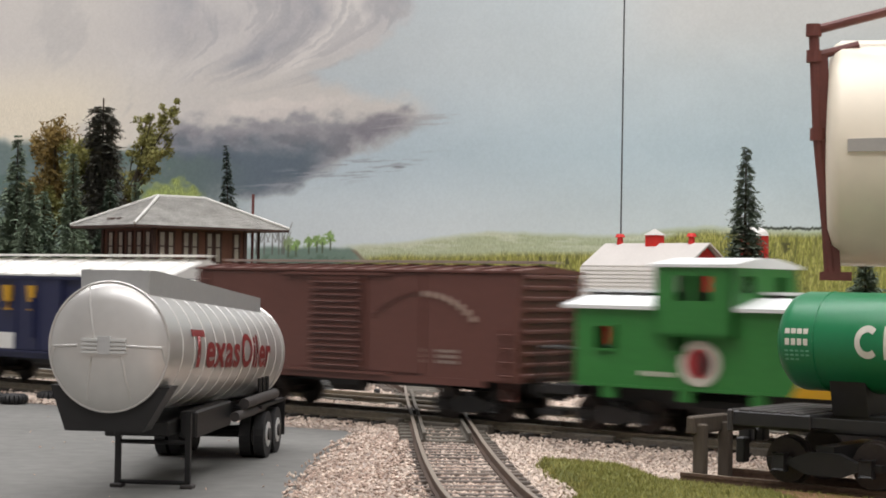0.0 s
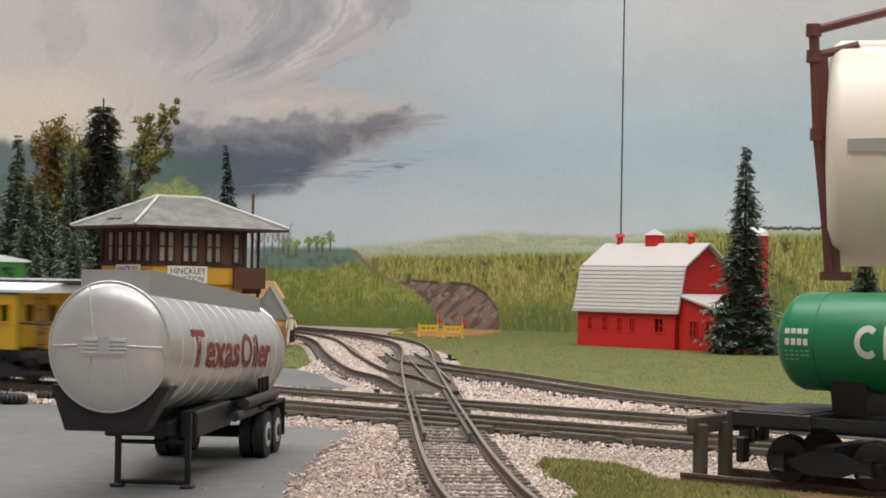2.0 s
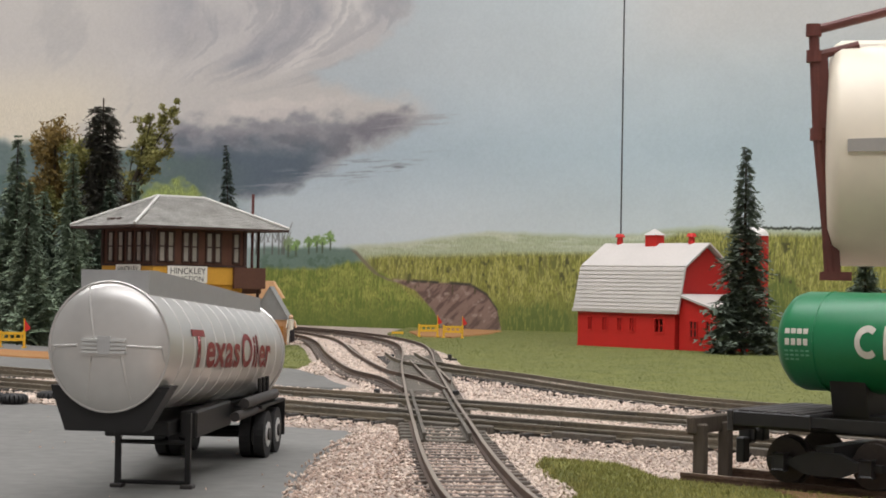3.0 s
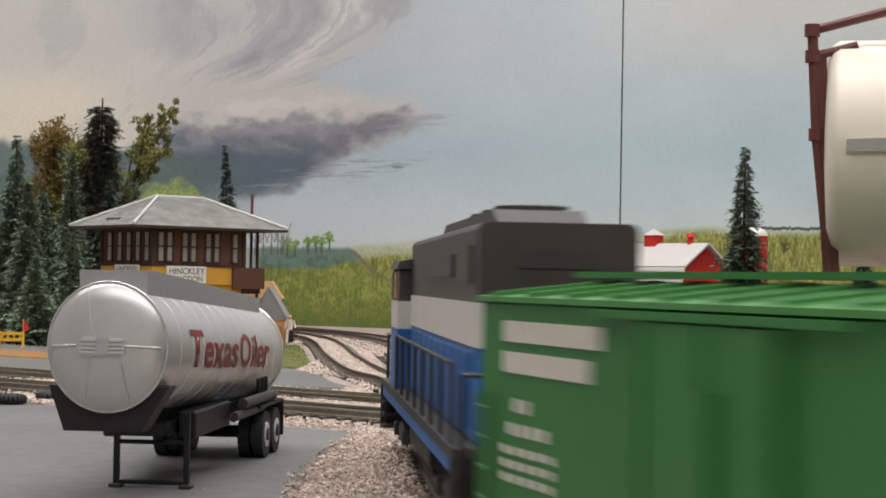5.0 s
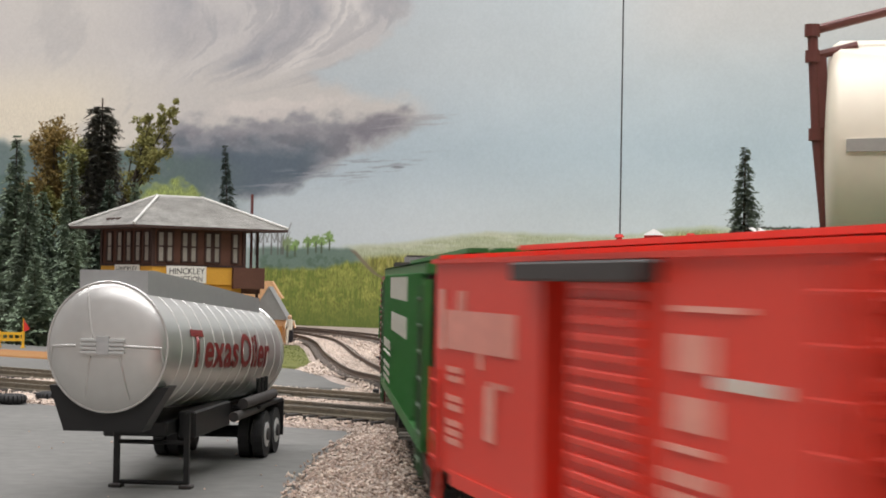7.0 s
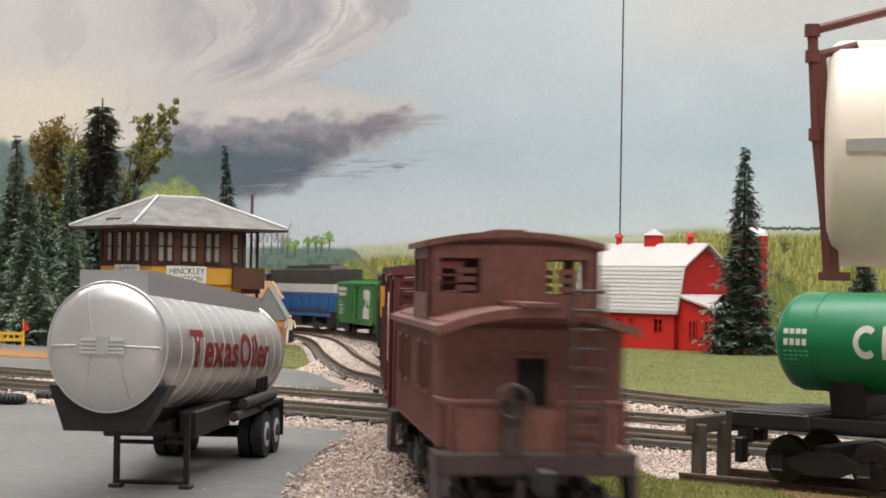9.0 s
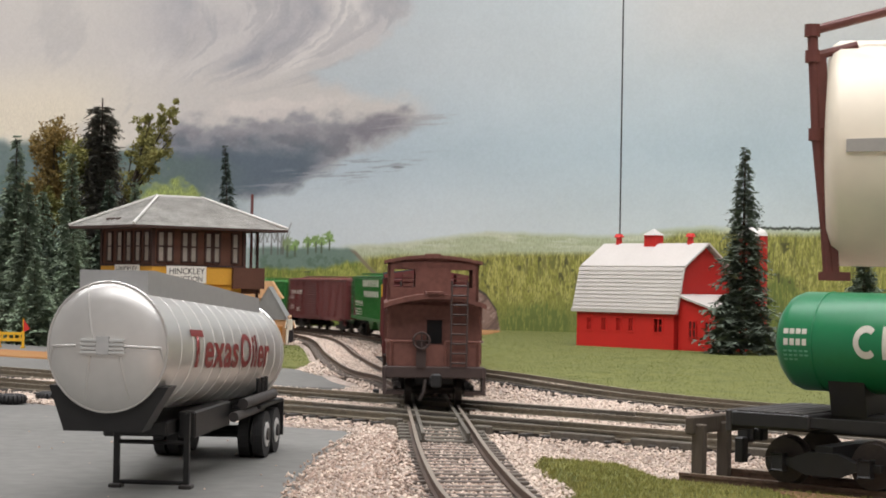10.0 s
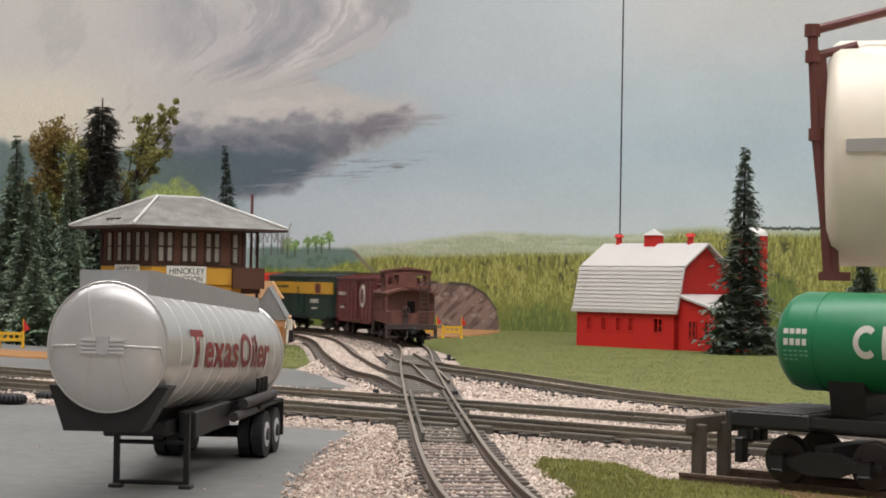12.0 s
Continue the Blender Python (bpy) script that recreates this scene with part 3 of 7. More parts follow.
    # a sloping bed under the stones
    for k, path in enumerate(paths):
        nrm = normals(path)
        bm = bmesh.new()
        prev = None
        for p, q in zip(path, nrm):
            cur = [bm.verts.new((p[0] + q[0] * o, p[1] + q[1] * o, zz)) for o, zz in ((-0.034, -0.0095 - k * 1e-4), (-0.015, -0.0042 - k * 1e-4), (0.015, -0.0042 - k * 1e-4), (0.034, -0.0095 - k * 1e-4))]
            if prev:
                for i in range(3):
                    bm.faces.new((prev[i], prev[i + 1], cur[i + 1], cur[i]))
            prev = cur
        bmesh.ops.recalc_face_normals(bm, faces=bm.faces)
        tagged(mesh_ob("roadbed", bm, M_BED), "sloping bed of pale crushed stone under a track", "roadbed", kind="structure")
    # flock
    Q = np.stack([rs.uniform(0.015, 0.16, 130000), rs.uniform(0.25, 0.425, 130000)], 1)
    rim = np.array(TURF + TURF[:1])
    off = np.where(inside(Q, TURF), 0, dist_to(Q, rim))
    Q, off = Q[off < 0.0035], off[off < 0.0035]
    blades("grass_blades", Q, -0.0016 - off * 1.2, rs.uniform(0.0003, 0.0010, len(Q)), M_TURF, "short green and ochre turf fibres")
    Q = np.stack([rs.uniform(-0.05, 0.45, 90000), rs.uniform(0.5, 1.72, 90000)], 1)
    Q = Q[inside(Q, MEADOW)]
    blades("meadow_blades", Q, np.full(len(Q), -0.0072), rs.uniform(0.0003, 0.0009, len(Q)), M_BLADE, "short green meadow fibres")
    Q = np.stack([rs.uniform(-0.14, -0.05, 4000), rs.uniform(0.88, 1.22, 4000)], 1)
    Q = Q[inside(Q, PLOT)]
    blades("plot_blades", Q, np.full(len(Q), -0.0052), rs.uniform(0.0004, 0.0011, len(Q)), M_BLADE, "short green turf fibres on a plot")


TIE_MESH = {}


def tie_mesh(m):
    if m.name not in TIE_MESH:
        me = bpy.data.meshes.new("tie")
        bm = block(-0.0011, 0.0011, -0.0136, 0.0136, -0.0046, -0.0024, 0.0002)
        bm.to_mesh(me)
        bm.free()
        me.materials.append(m)
        TIE_MESH[m.name] = me
    return TIE_MESH[m.name]


def rail_bm(path, z0=-0.0025):
    """A rail of flat-bottomed profile along a path."""
    prof = ((-0.0009, z0), (0.0009, z0), (0.0009, z0 + 0.0004), (0.0003, z0 + 0.0007), (0.0003, z0 + 0.0017), (0.0005, z0 + 0.0018), (0.0005, z0 + 0.0025), (-0.0005, z0 + 0.0025), (-0.0005, z0 + 0.0018), (-0.0003, z0 + 0.0017), (-0.0003, z0 + 0.0007), (-0.0009, z0 + 0.0004))
    bm = bmesh.new()
    nrm = normals(path)
    prev = None
    for p, q in zip(path, nrm):
        cur = [bm.verts.new((p[0] + q[0] * o, p[1] + q[1] * o, z)) for o, z in prof]
        if prev:
            for i in range(12):
                j = (i + 1) % 12
                bm.faces.new((prev[i], prev[j], cur[j], cur[i]))
        else:
            bm.faces.new(cur)
        prev = cur
    bm.faces.new(prev[::-1])
    bmesh.ops.recalc_face_normals(bm, faces=bm.faces)
    return bm


def track(label, path, ymin, ymax, xlim, rail_m, tie_m, spacing=0.0072, skip=()):
    t = thing("railway_track", label, "railway track")
    n = normals(path)
    for o in (-0.0084, 0.0084):
        part("rail", rail_bm(path + n * o), rail_m, t)
    S = arc(path)
    rs = np.random.RandomState(len(path))
    for s in np.arange(0, S[-1], spacing):
        x, y = np.interp(s, S, path[:, 0]), np.interp(s, S, path[:, 1])
        if not (ymin < y < ymax and abs(x) < xlim * y + 0.03) or any(a < s0 < b for a, b, s0 in ((a, b, y) for a, b in skip)):
            continue
        x2, y2 = np.interp(s + 0.002, S, path[:, 0]), np.interp(s + 0.002, S, path[:, 1])
        ob = new("tie", tie_mesh(tie_m))
        ob.parent = t
        ob.matrix_basis = pose(x, y, rs.uniform(-0.0002, 0.0001), 0, 0, math.degrees(math.atan2(y2 - y, x2 - x)) + rs.uniform(-1.5, 1.5))
    return t


def tracks():
    track("curving main track with brown ties in pale ballast", FRONT, 0.2, 1.68, 0.27, M_BROWN, M_TIE, skip=((0.47, 0.62),))
    track("straight double-line track with weathered rails, near line", NEAR_LINE, 0.38, 0.95, 0.28, M_RAIL, M_TIE_DARK)
    track("straight double-line track with weathered rails, far line", FAR_LINE, 0.42, 1.0, 0.28, M_RAIL, M_TIE_DARK)
    track("dark yard track curving away beside the meadow", YARD, 0.4, 1.0, 0.28, M_RAIL, M_TIE_DARK)
    track("branch track curving off towards the tower", BRANCH, 0.68, 1.6, 0.28, M_BROWN, M_TIE)
    track("short siding ending at a timber bumper post", SIDING, 0.2, 0.5, 0.3, M_RUST, M_TIE)
    # the crossing: filler plates and guard rails in the angles
    x = thing("track_crossing", "dark grey plastic diamond crossing with guard rails", "railway crossing")
    for off in (0, 0.0508):
        for o in (-0.0060, 0.0060):
            part("guard_rail", rail_bm(np.array([B0 + BD * s + BN * (off + o) for s in np.linspace(0.005 - off * 0.1, 0.105 - off * 0.1, 8)])), M_PLATE, x)
    for o in (-0.0062, 0.0062):
        sel = FRONT[(FRONT[:, 1] > 0.462) & (FRONT[:, 1] < 0.655)]
        part("guard_rail", rail_bm(sel + normals(sel) * o), M_PLATE, x)
    for k, y in enumerate(np.arange(0.466, 0.66, 0.0105)):
        fx = float(np.interp(y, FRONT[400:, 1], FRONT[400:, 0]))
        bm = block(-0.0128, 0.0128, -0.0018, 0.0018, -0.0046, -0.0022, 0.0003)
        p = part("timber", bm, M_PLATE, x)
        p.matrix_basis = pose(fx, float(y), 0, 0, 0, -6)
    for off in (0, 0.0508):
        for o, m in ((-0.0122, M_PLATE), (-0.0048, M_TIE_DARK), (0.0046, M_TIE_DARK), (0.0120, M_PLATE)):
            q = B0 + BD * (0.0535 - off * 0.62) + BN * (off + o)
            fx = float(np.interp(q[1], FRONT[400:, 1], FRONT[400:, 0]))
            q = q + BD * (fx - q[0]) / BD[0]
            bar = part("filler_bar", block(-0.0074, 0.0074, -0.0017, 0.0017, -0.0046, -0.0012, 0.0003), m, x)
            bar.matrix_basis = pose(q[0], q[1], 0, 0, 0, math.degrees(math.atan2(BD[1], BD[0])))
            for sd in (-1, 1):
                p2 = q + BD * sd * 0.0172
                br = part("frog_block", block(-0.0028, 0.0028, -0.0015, 0.0015, -0.0046, -0.0010, 0.0004), M_PLATE, x)
                br.matrix_basis = pose(p2[0], p2[1], 0, 0, 0, math.degrees(math.atan2(BD[1], BD[0])))
    # short worn rail ends and joint plates on the straight lines beside the crossing
    for off in (0, 0.0508):
        for o in (-0.0112, 0.0112):
            for a in (-0.075, -0.048, -0.018, 0.125, 0.152, 0.185):
                q = B0 + BD * a + BN * (off + o)
                jp = part("joint_plate", block(-0.0105, 0.0105, -0.0011, 0.0011, -0.0046, -0.0011, 0.0003), M_PLATE, x)
                jp.matrix_basis = pose(q[0], q[1], 0, 0, 0, math.degrees(math.atan2(BD[1], BD[0])))
    sw = thing("track_switch", "dark weathered track switch with plastic frog plate", "railway switch")
    ys = np.linspace(0.668, 1.0, 18)
    mid = np.interp(ys, FRONT[400:, 1], FRONT[400:, 0])
    grow = 0.0035 * np.sin(np.clip((ys - 0.70) / 0.28, 0, 1) * math.pi)
    pl = [(x + 0.0118 + q, y) for x, y, q in zip(mid, ys, grow)] + [(x - 0.0118 - 1.3 * q, y) for x, y, q in zip(mid[::-1], ys[::-1], grow[::-1])]
    bm = bmesh.new()
    vs = [bm.verts.new((a, b, -0.0021)) for a, b in pl]
    f = bm.faces.new(vs)
    r = bmesh.ops.extrude_face_region(bm, geom=[f])
    for v in r["geom"]:
        if isinstance(v, bmesh.types.BMVert):
            v.co.z -= 0.003
    bmesh.ops.recalc_face_normals(bm, faces=bm.faces)
    part("frog_plate", bm, M_PLATE, sw)
    for y in np.arange(0.676, 1.0, 0.0135):
        x = float(np.interp(y, FRONT[400:, 1], FRONT[400:, 0]))
        tb = part("switch_timber", block(-0.0128, 0.0128, -0.0022, 0.0022, -0.0046, -0.0018, 0.0003), M_PLATE, sw)
        tb.matrix_basis = pose(x, float(y), 0, 0, 0, 3)
    for (a, b), (c, d) in (((-0.004, 0.71), (-0.0165, 0.90)), ((0.004, 0.72), (-0.006, 0.90))):
        part("point_rail", rail_bm(np.array([(a + (c - a) * k / 5, b + (d - b) * k / 5) for k in range(6)]), -0.0028), M_BROWN, sw)
    for u, y in ((-0.0245, 0.655), (0.006, 0.655), (-0.028, 0.97), (0.005, 0.98)):
        s = thing("switch_stand", "small black switch machine box on a tie end", "switch stand", pose(u, y, -0.004), "switch stands")
        part("box", block(-0.0012, 0.0012, -0.0015, 0.0015, 0, 0.0035, 0.0003), M_BLACK, s)
        part("lever", block(-0.004, 0.004, -0.0006, 0.0006, 0, 0.0012), M_BLACK, s)


# ---- rolling stock: x along the car, y to its left, z up from the rail tops ----
def truck(parent, x, r=0.0048, base=0.0195, m=None, half=0.0115):
    m = m or M_BLACK
    bm = bmesh.new()
    for s in (1, -1):
        out = [(-base * 0.66, 0.0055), (-base * 0.66, 0.0041), (-base * 0.40, 0.0040), (-base * 0.20, 0.0024), (base * 0.20, 0.0024), (base * 0.40, 0.0040), (base * 0.66, 0.0041), (base * 0.66, 0.0055), (base * 0.36, 0.0057), (base * 0.17, 0.0072), (-base * 0.17, 0.0072), (-base * 0.36, 0.0057)]
        b2 = prism([(x + a, z) for a, z in out], s * half - 0.0009, s * half + 0.0009)
        tmp = bpy.data.meshes.new("t")
        b2.to_mesh(tmp)
        b2.free()
        bm.from_mesh(tmp)
        bpy.data.meshes.remove(tmp)
        for dx in (-base / 2, base / 2):
            bx(bm, x + dx - 0.0014, x + dx + 0.0014, s * (half + 0.0003), s * (half + 0.0019), 0.0030, 0.0064, 0.0003)
        for dx in (-0.0014, 0, 0.0014):
            cyl(bm, (x + dx, s * half, 0.0024), (x + dx, s * half, 0.0056), 0.0007, 6)
    bx(bm, x - 0.002, x + 0.002, -half, half, 0.0045, 0.0085)
    t = part("truck", bm, m, parent)
    for dx in (-base / 2, base / 2):
        w = bmesh.new()
        for s in (1, -1):
            cyl(w, (x + dx, s * 0.0078, r), (x + dx, s * 0.0095, r), r, 20)
            cyl(w, (x + dx, s * 0.0073, r), (x + dx, s * 0.0078, r), r + 0.0006, 20)
        cyl(w, (x + dx, -0.009, r), (x + dx, 0.009, r), 0.0011, 8)
        part("wheelset", w, M_WHEEL, t)
    return t


def coupler(parent, x, d):
    bm = block(x, x + d * 0.004, -0.0016, 0.0016, 0.0075, 0.0105, 0.0004) if d > 0 else block(x + d * 0.004, x, -0.0016, 0.0016, 0.0075, 0.0105, 0.0004)
    bx(bm, min(x + d * 0.003, x + d * 0.006), max(x + d * 0.003, x + d * 0.006), -0.002, 0.0012, 0.0068, 0.0112, 0.0004)
    part("coupler", bm, M_BLACK, parent)


def letters(parent, side, y, x0, x1, z0, z1, n, m, name="lettering", fill=0.55):
    """A line of plain bars of the size of n letters, on the side at y; x0 is where the line starts, as read."""
    bm = bmesh.new()
    w = (x1 - x0) / n
    for k in range(n):
        a, b = x0 + w * k, x0 + w * (k + fill)
        bx(bm, min(a, b), max(a, b), side * y, side * (y + 0.00025), z0, z1)
    return part(name, bm, m, parent)


def ladder(parent, x0, x1, y0, y1, z0, z1, n, m, r=0.0003):
    pairs = [((x0, y0, z0), (x0, y0, z1)), ((x1, y1, z0), (x1, y1, z1))]
    for k in range(n):
        z = z0 + (z1 - z0) * (k + 0.5) / n
        pairs.append(((x0, y0, z), (x1, y1, z)))
    return part("ladder", rods(pairs, r, 5), m, parent)


def boxcar(name, label, L, zs, ze, zr, body_m, roof_m, door="ribbed", ribs=0, W=0.0322, door_x=0.0, door_w=0.026, door_m=None, ends_m=None, walk_m=None, roof_ribs=12, tall_brake=False, boards=False, open_gap=0.0):
    t = thing(name, label, "freight car")
    h, w = L / 2, W / 2
    if open_gap:
        g0, g1 = door_x + door_w / 2 - 0.001, door_x + door_w / 2 + open_gap
        bm = block(-h, g0, -w, w, zs, ze)
        bx(bm, g1, h, -w, w, zs, ze)
        bx(bm, g0, g1, -w, w, ze - 0.0015, ze)
        bx(bm, g0, g1, -w, w, zs, zs + 0.0015)
        bx(bm, g0, g1, -0.0006, 0.0006, zs + 0.0015, ze - 0.0015)
        part("body", bm, body_m, t)
    else:
        part("body", block(-h, h, -w, w, zs, ze, 0.0003), body_m, t)
    part("underframe", block(-h * 0.95, h * 0.95, -0.004, 0.004, 0.0085, zs + 0.001), M_BLACK, t)
    part("brake_tank", rod((-0.014, -0.006, zs - 0.003), (0.0, -0.006, zs - 0.003), 0.003, 10), M_BLACK, t)
    part("roof", prism([(-w - 0.0007, ze), (w + 0.0007, ze), (w + 0.0007, ze + 0.0007), (0, zr), (-w - 0.0007, ze + 0.0007)], -h - 0.0005, h + 0.0005, "x"), roof_m, t)
    for k in range(roof_ribs):
        x = -h + L * (k + 0.5) / roof_ribs
        part("roof_rib", prism([(-w - 0.0009, ze + 0.0005), (w + 0.0009, ze + 0.0005), (w + 0.0009, ze + 0.0013), (0, zr + 0.0006), (-w - 0.0009, ze + 0.0013)], x - 0.0006, x + 0.0006, "x"), roof_m, t)
    part("roofwalk", block(-h - 0.001, h + 0.001, -0.0028, 0.0028, zr + 0.0008, zr + 0.0016), walk_m or roof_m, t)
    for s in (1, -1):
        d = bmesh.new()
        dx = door_x
        bx(d, dx - door_w / 2, dx + door_w / 2, s * (w - 0.0002), s * (w + 0.0009), zs + 0.0015, ze - 0.0015)
        dr = part("door", d, door_m or body_m, t)
        if door == "ribbed":
            n = 14
            for k in range(n):
                z = zs + 0.003 + (ze - zs - 0.006) * k / (n - 1)
                part("door_rib", block(dx - door_w / 2 + 0.0012, dx + door_w / 2 - 0.0012, s * (w + 0.0007), s * (w + 0.0015), z - 0.0005, z + 0.0005, 0.0002), door_m or body_m, dr)
        else:
            for k in range(3):
                x = dx - door_w / 2 + door_w * k / 2
                part("door_post", block(x - 0.0005, x + 0.0005, s * (w + 0.0007), s * (w + 0.0014), zs + 0.0015, ze - 0.0015), door_m or body_m, dr)
            part("door_bar", block(dx - 0.003, dx - 0.002, s * (w + 0.0009), s * (w + 0.0022), zs + 0.006, ze - 0.008), M_DGREY if body_m is None else body_m, dr)
        part("door_track", block(dx - door_w, dx + door_w * 0.95, s * (w - 0.0001), s * (w + 0.0013), zs + 0.0003, zs + 0.0012), body_m, t)
        if open_gap:
            part("door_track", block(dx - door_w * 0.58, dx + door_w / 2 + open_gap + 0.0055, s * (w - 0.0001), s * (w + 0.0030), ze - 0.0026, ze - 0.0002, 0.0003), M_DGREY, t, "dark upper door rail")
        else:
            part("door_track", block(dx - door_w, dx + door_w * 0.95, s * (w - 0.0001), s * (w + 0.0013), ze - 0.0012, ze - 0.0003), body_m, t)
        for k in range(ribs):
            x = -h + L * (k + 0.5) / ribs
            if abs(x - dx) > door_w / 2 + 0.002:
                part("side_rib", block(x - 0.0005, x + 0.0005, s * (w - 0.0002), s * (w + 0.0006), zs, ze - 0.001, 0.0002), body_m, t)
        part("side_sill", block(-h + 0.012, h - 0.012, s * (w - 0.001), s * (w + 0.0004), zs - 0.0016, zs + 0.0006), body_m, t)
        for e in (1, -1):
            ladder(t, e * (h - 0.001), e * (h - 0.0055), s * (w + 0.0008), s * (w + 0.0008), zs, ze - 0.001 if e < 0 else zs + 0.016, 7 if e < 0 else 4, body_m)
            part("step", rods([((e * (h - 0.001), s * w, zs), (e * (h - 0.001), s * w, zs - 0.005)), ((e * (h - 0.005), s * w, zs), (e * (h - 0.005), s * w, zs - 0.005)), ((e * (h - 0.001), s * w, zs - 0.005), (e * (h - 0.005), s * w, zs - 0.005))], 0.0003, 5), body_m, t)
    for e in (1, -1):
        bm = bmesh.new()
        n = 10
        for k in range(n):
            z = zs + 0.002 + (ze - zs - 0.003) * k / (n - 1)
            a, b = sorted((e * (h - 0.0002), e * (h + 0.0008)))
            bx(bm, a, b, -w + 0.002, w - 0.002, z - 0.0007, z + 0.0007, 0.0003)
        part("end_ribs", bm, ends_m or body_m, t)
        ladder(t, e * (h + 0.0014), e * (h + 0.0014), w - 0.001, w - 0.0065, zs, ze - 0.001, 7, body_m)
        coupler(t, e * h, e)
        truck(t, e * (h - 0.021))
    if tall_brake:
        part("brake_wheel", rods([((h + 0.0015, 0, zs), (h + 0.0015, 0, 0.048))], 0.0005), M_BLACK, t)
        part("brake_disc", rod((h + 0.0015, 0, 0.0478), (h + 0.0015, 0, 0.0486), 0.0034, 14), M_BLACK, t)
    else:
        part("brake_wheel", rod((-h - 0.001, -0.004, ze - 0.008), (-h - 0.002, -0.004, ze - 0.008), 0.003, 14), M_BLACK, t)
    return t


M_HOPPER_STEEL = paint("dark_green_steel", 52, 82, 50, vary=0.3)


def hopper_car():
    g = paint("hopper_green", 48, 112, 50, vary=0.14)
    t = thing("covered_hopper", "green ribbed covered hopper car with white lettering", "freight car")
    L, w, zs, ze = 0.190, 0.0165, 0.0145, 0.0445
    h = L / 2
    part("body", prism([(-h + 0.003, ze), (-h + 0.003, ze - 0.007), (-h + 0.030, zs), (h - 0.030, zs), (h - 0.003, ze - 0.007), (h - 0.003, ze)], -w + 0.0006, w - 0.0006), g, t)
    part("top_band", block(-h, h, -w, w, ze - 0.0022, ze, 0.0003), g, t)
    part("roof", prism([(-w - 0.0004, ze), (w + 0.0004, ze), (w * 0.8, ze + 0.0005), (0, ze + 0.0009), (-w * 0.8, ze + 0.0005)], -h, h, "x"), g, t)
    part("roofwalk", block(-h, h, 0.006, 0.0095, ze + 0.0016, ze + 0.0024), g, t)
    part("roofwalk", block(-h, h, -0.0095, -0.006, ze + 0.0016, ze + 0.0024), g, t)
    for k in range(10):
        x = -h + L * (k + 0.5) / 10
        part("hatch", rod((x, 0, ze + 0.0006), (x, 0, ze + 0.0026), 0.0045, 14), g, t)
    for s in (1, -1):
        part("side_sill", block(-h, h, s * (w - 0.0022), s * (w + 0.0006), zs - 0.0018, zs + 0.0004), g, t)
        n = 17
        for k in range(n):
            x = -h + 0.008 + (L - 0.030) * k / (n - 1)
            low = zs + max(0.0, (abs(x) - (h - 0.030)) / 0.027) * (ze - 0.007 - zs)
            part("side_rib", block(x - 0.0006, x + 0.0006, s * (w - 0.0007), s * (w + 0.0007), low, ze - 0.0018, 0.0002), g, t)
        for e in (1, -1):
            part("corner_post", block(min(e * h, e * (h - 0.0022)), max(e * h, e * (h - 0.0022)), s * (w - 0.001), s * (w + 0.0004), zs - 0.0016, ze - 0.003), g, t)
            ladder(t, e * (h - 0.001), e * (h - 0.012), s * (w + 0.0004), s * (w + 0.0004), zs - 0.006, ze - 0.004, 7, M_HOPPER_STEEL, 0.0004)
        letters(t, s, w + 0.0007, s * 0.029, s * -0.052, 0.0372, 0.0420, 8, M_LETTER, fill=0.48)
        letters(t, s, w + 0.0007, s * 0.0215, s * -0.052, 0.0298, 0.0340, 7, M_LETTER, fill=0.48)
        letters(t, s, w + 0.0007, s * 0.067, s * 0.027, 0.0245, 0.0266, 6, M_LETTER, fill=0.36)
        letters(t, s, w + 0.0007, s * 0.069, s * 0.027, 0.0232, 0.0236, 1, M_LETTER, "painted_line", 1.0)
        for z in (0.0200, 0.0182, 0.0164):
            letters(t, s, w + 0.0007, s * 0.067, s * 0.029, z, z + 0.0009, 6, M_LETTER, fill=0.36)
    for k in range(3):
        x = (k - 1) * 0.042
        part("chute", prism([(x - 0.018, zs), (x - 0.004, 0.0055), (x + 0.004, 0.0055), (x + 0.018, zs)], -0.009, 0.009), g, t)
    for e in (1, -1):
        coupler(t, e * (h - 0.001), e)
        truck(t, e * (h - 0.020))
        # black sheet over the green slope: shade of the open car end, put in as colour
        part("end_sheet", prism([(e * (h - 0.0020), ze - 0.001), (e * (h - 0.0020), ze - 0.0072), (e * (h - 0.0290), zs + 0.0002), (e * (h - 0.0305), zs + 0.0002), (e * (h - 0.0035), ze - 0.0072), (e * (h - 0.0035), ze - 0.001)], -w + 0.0004, w - 0.0004), M_BLACK, t, "slope sheet coloured black for the shade of the open end")
        part("end_platform", block(min(e * h, e * (h - 0.035)), max(e * h, e * (h - 0.035)), -0.012, 0.012, 0.011, zs), M_BLACK, t)
        part("end_ladder", rods([((e * h, y, zs), (e * h, y, ze)) for y in (-0.004, 0.004)] + [((e * h, -0.004, z), (e * h, 0.004, z)) for z in np.linspace(zs + 0.003, ze - 0.003, 7)], 0.0003, 5), g, t)
    return t


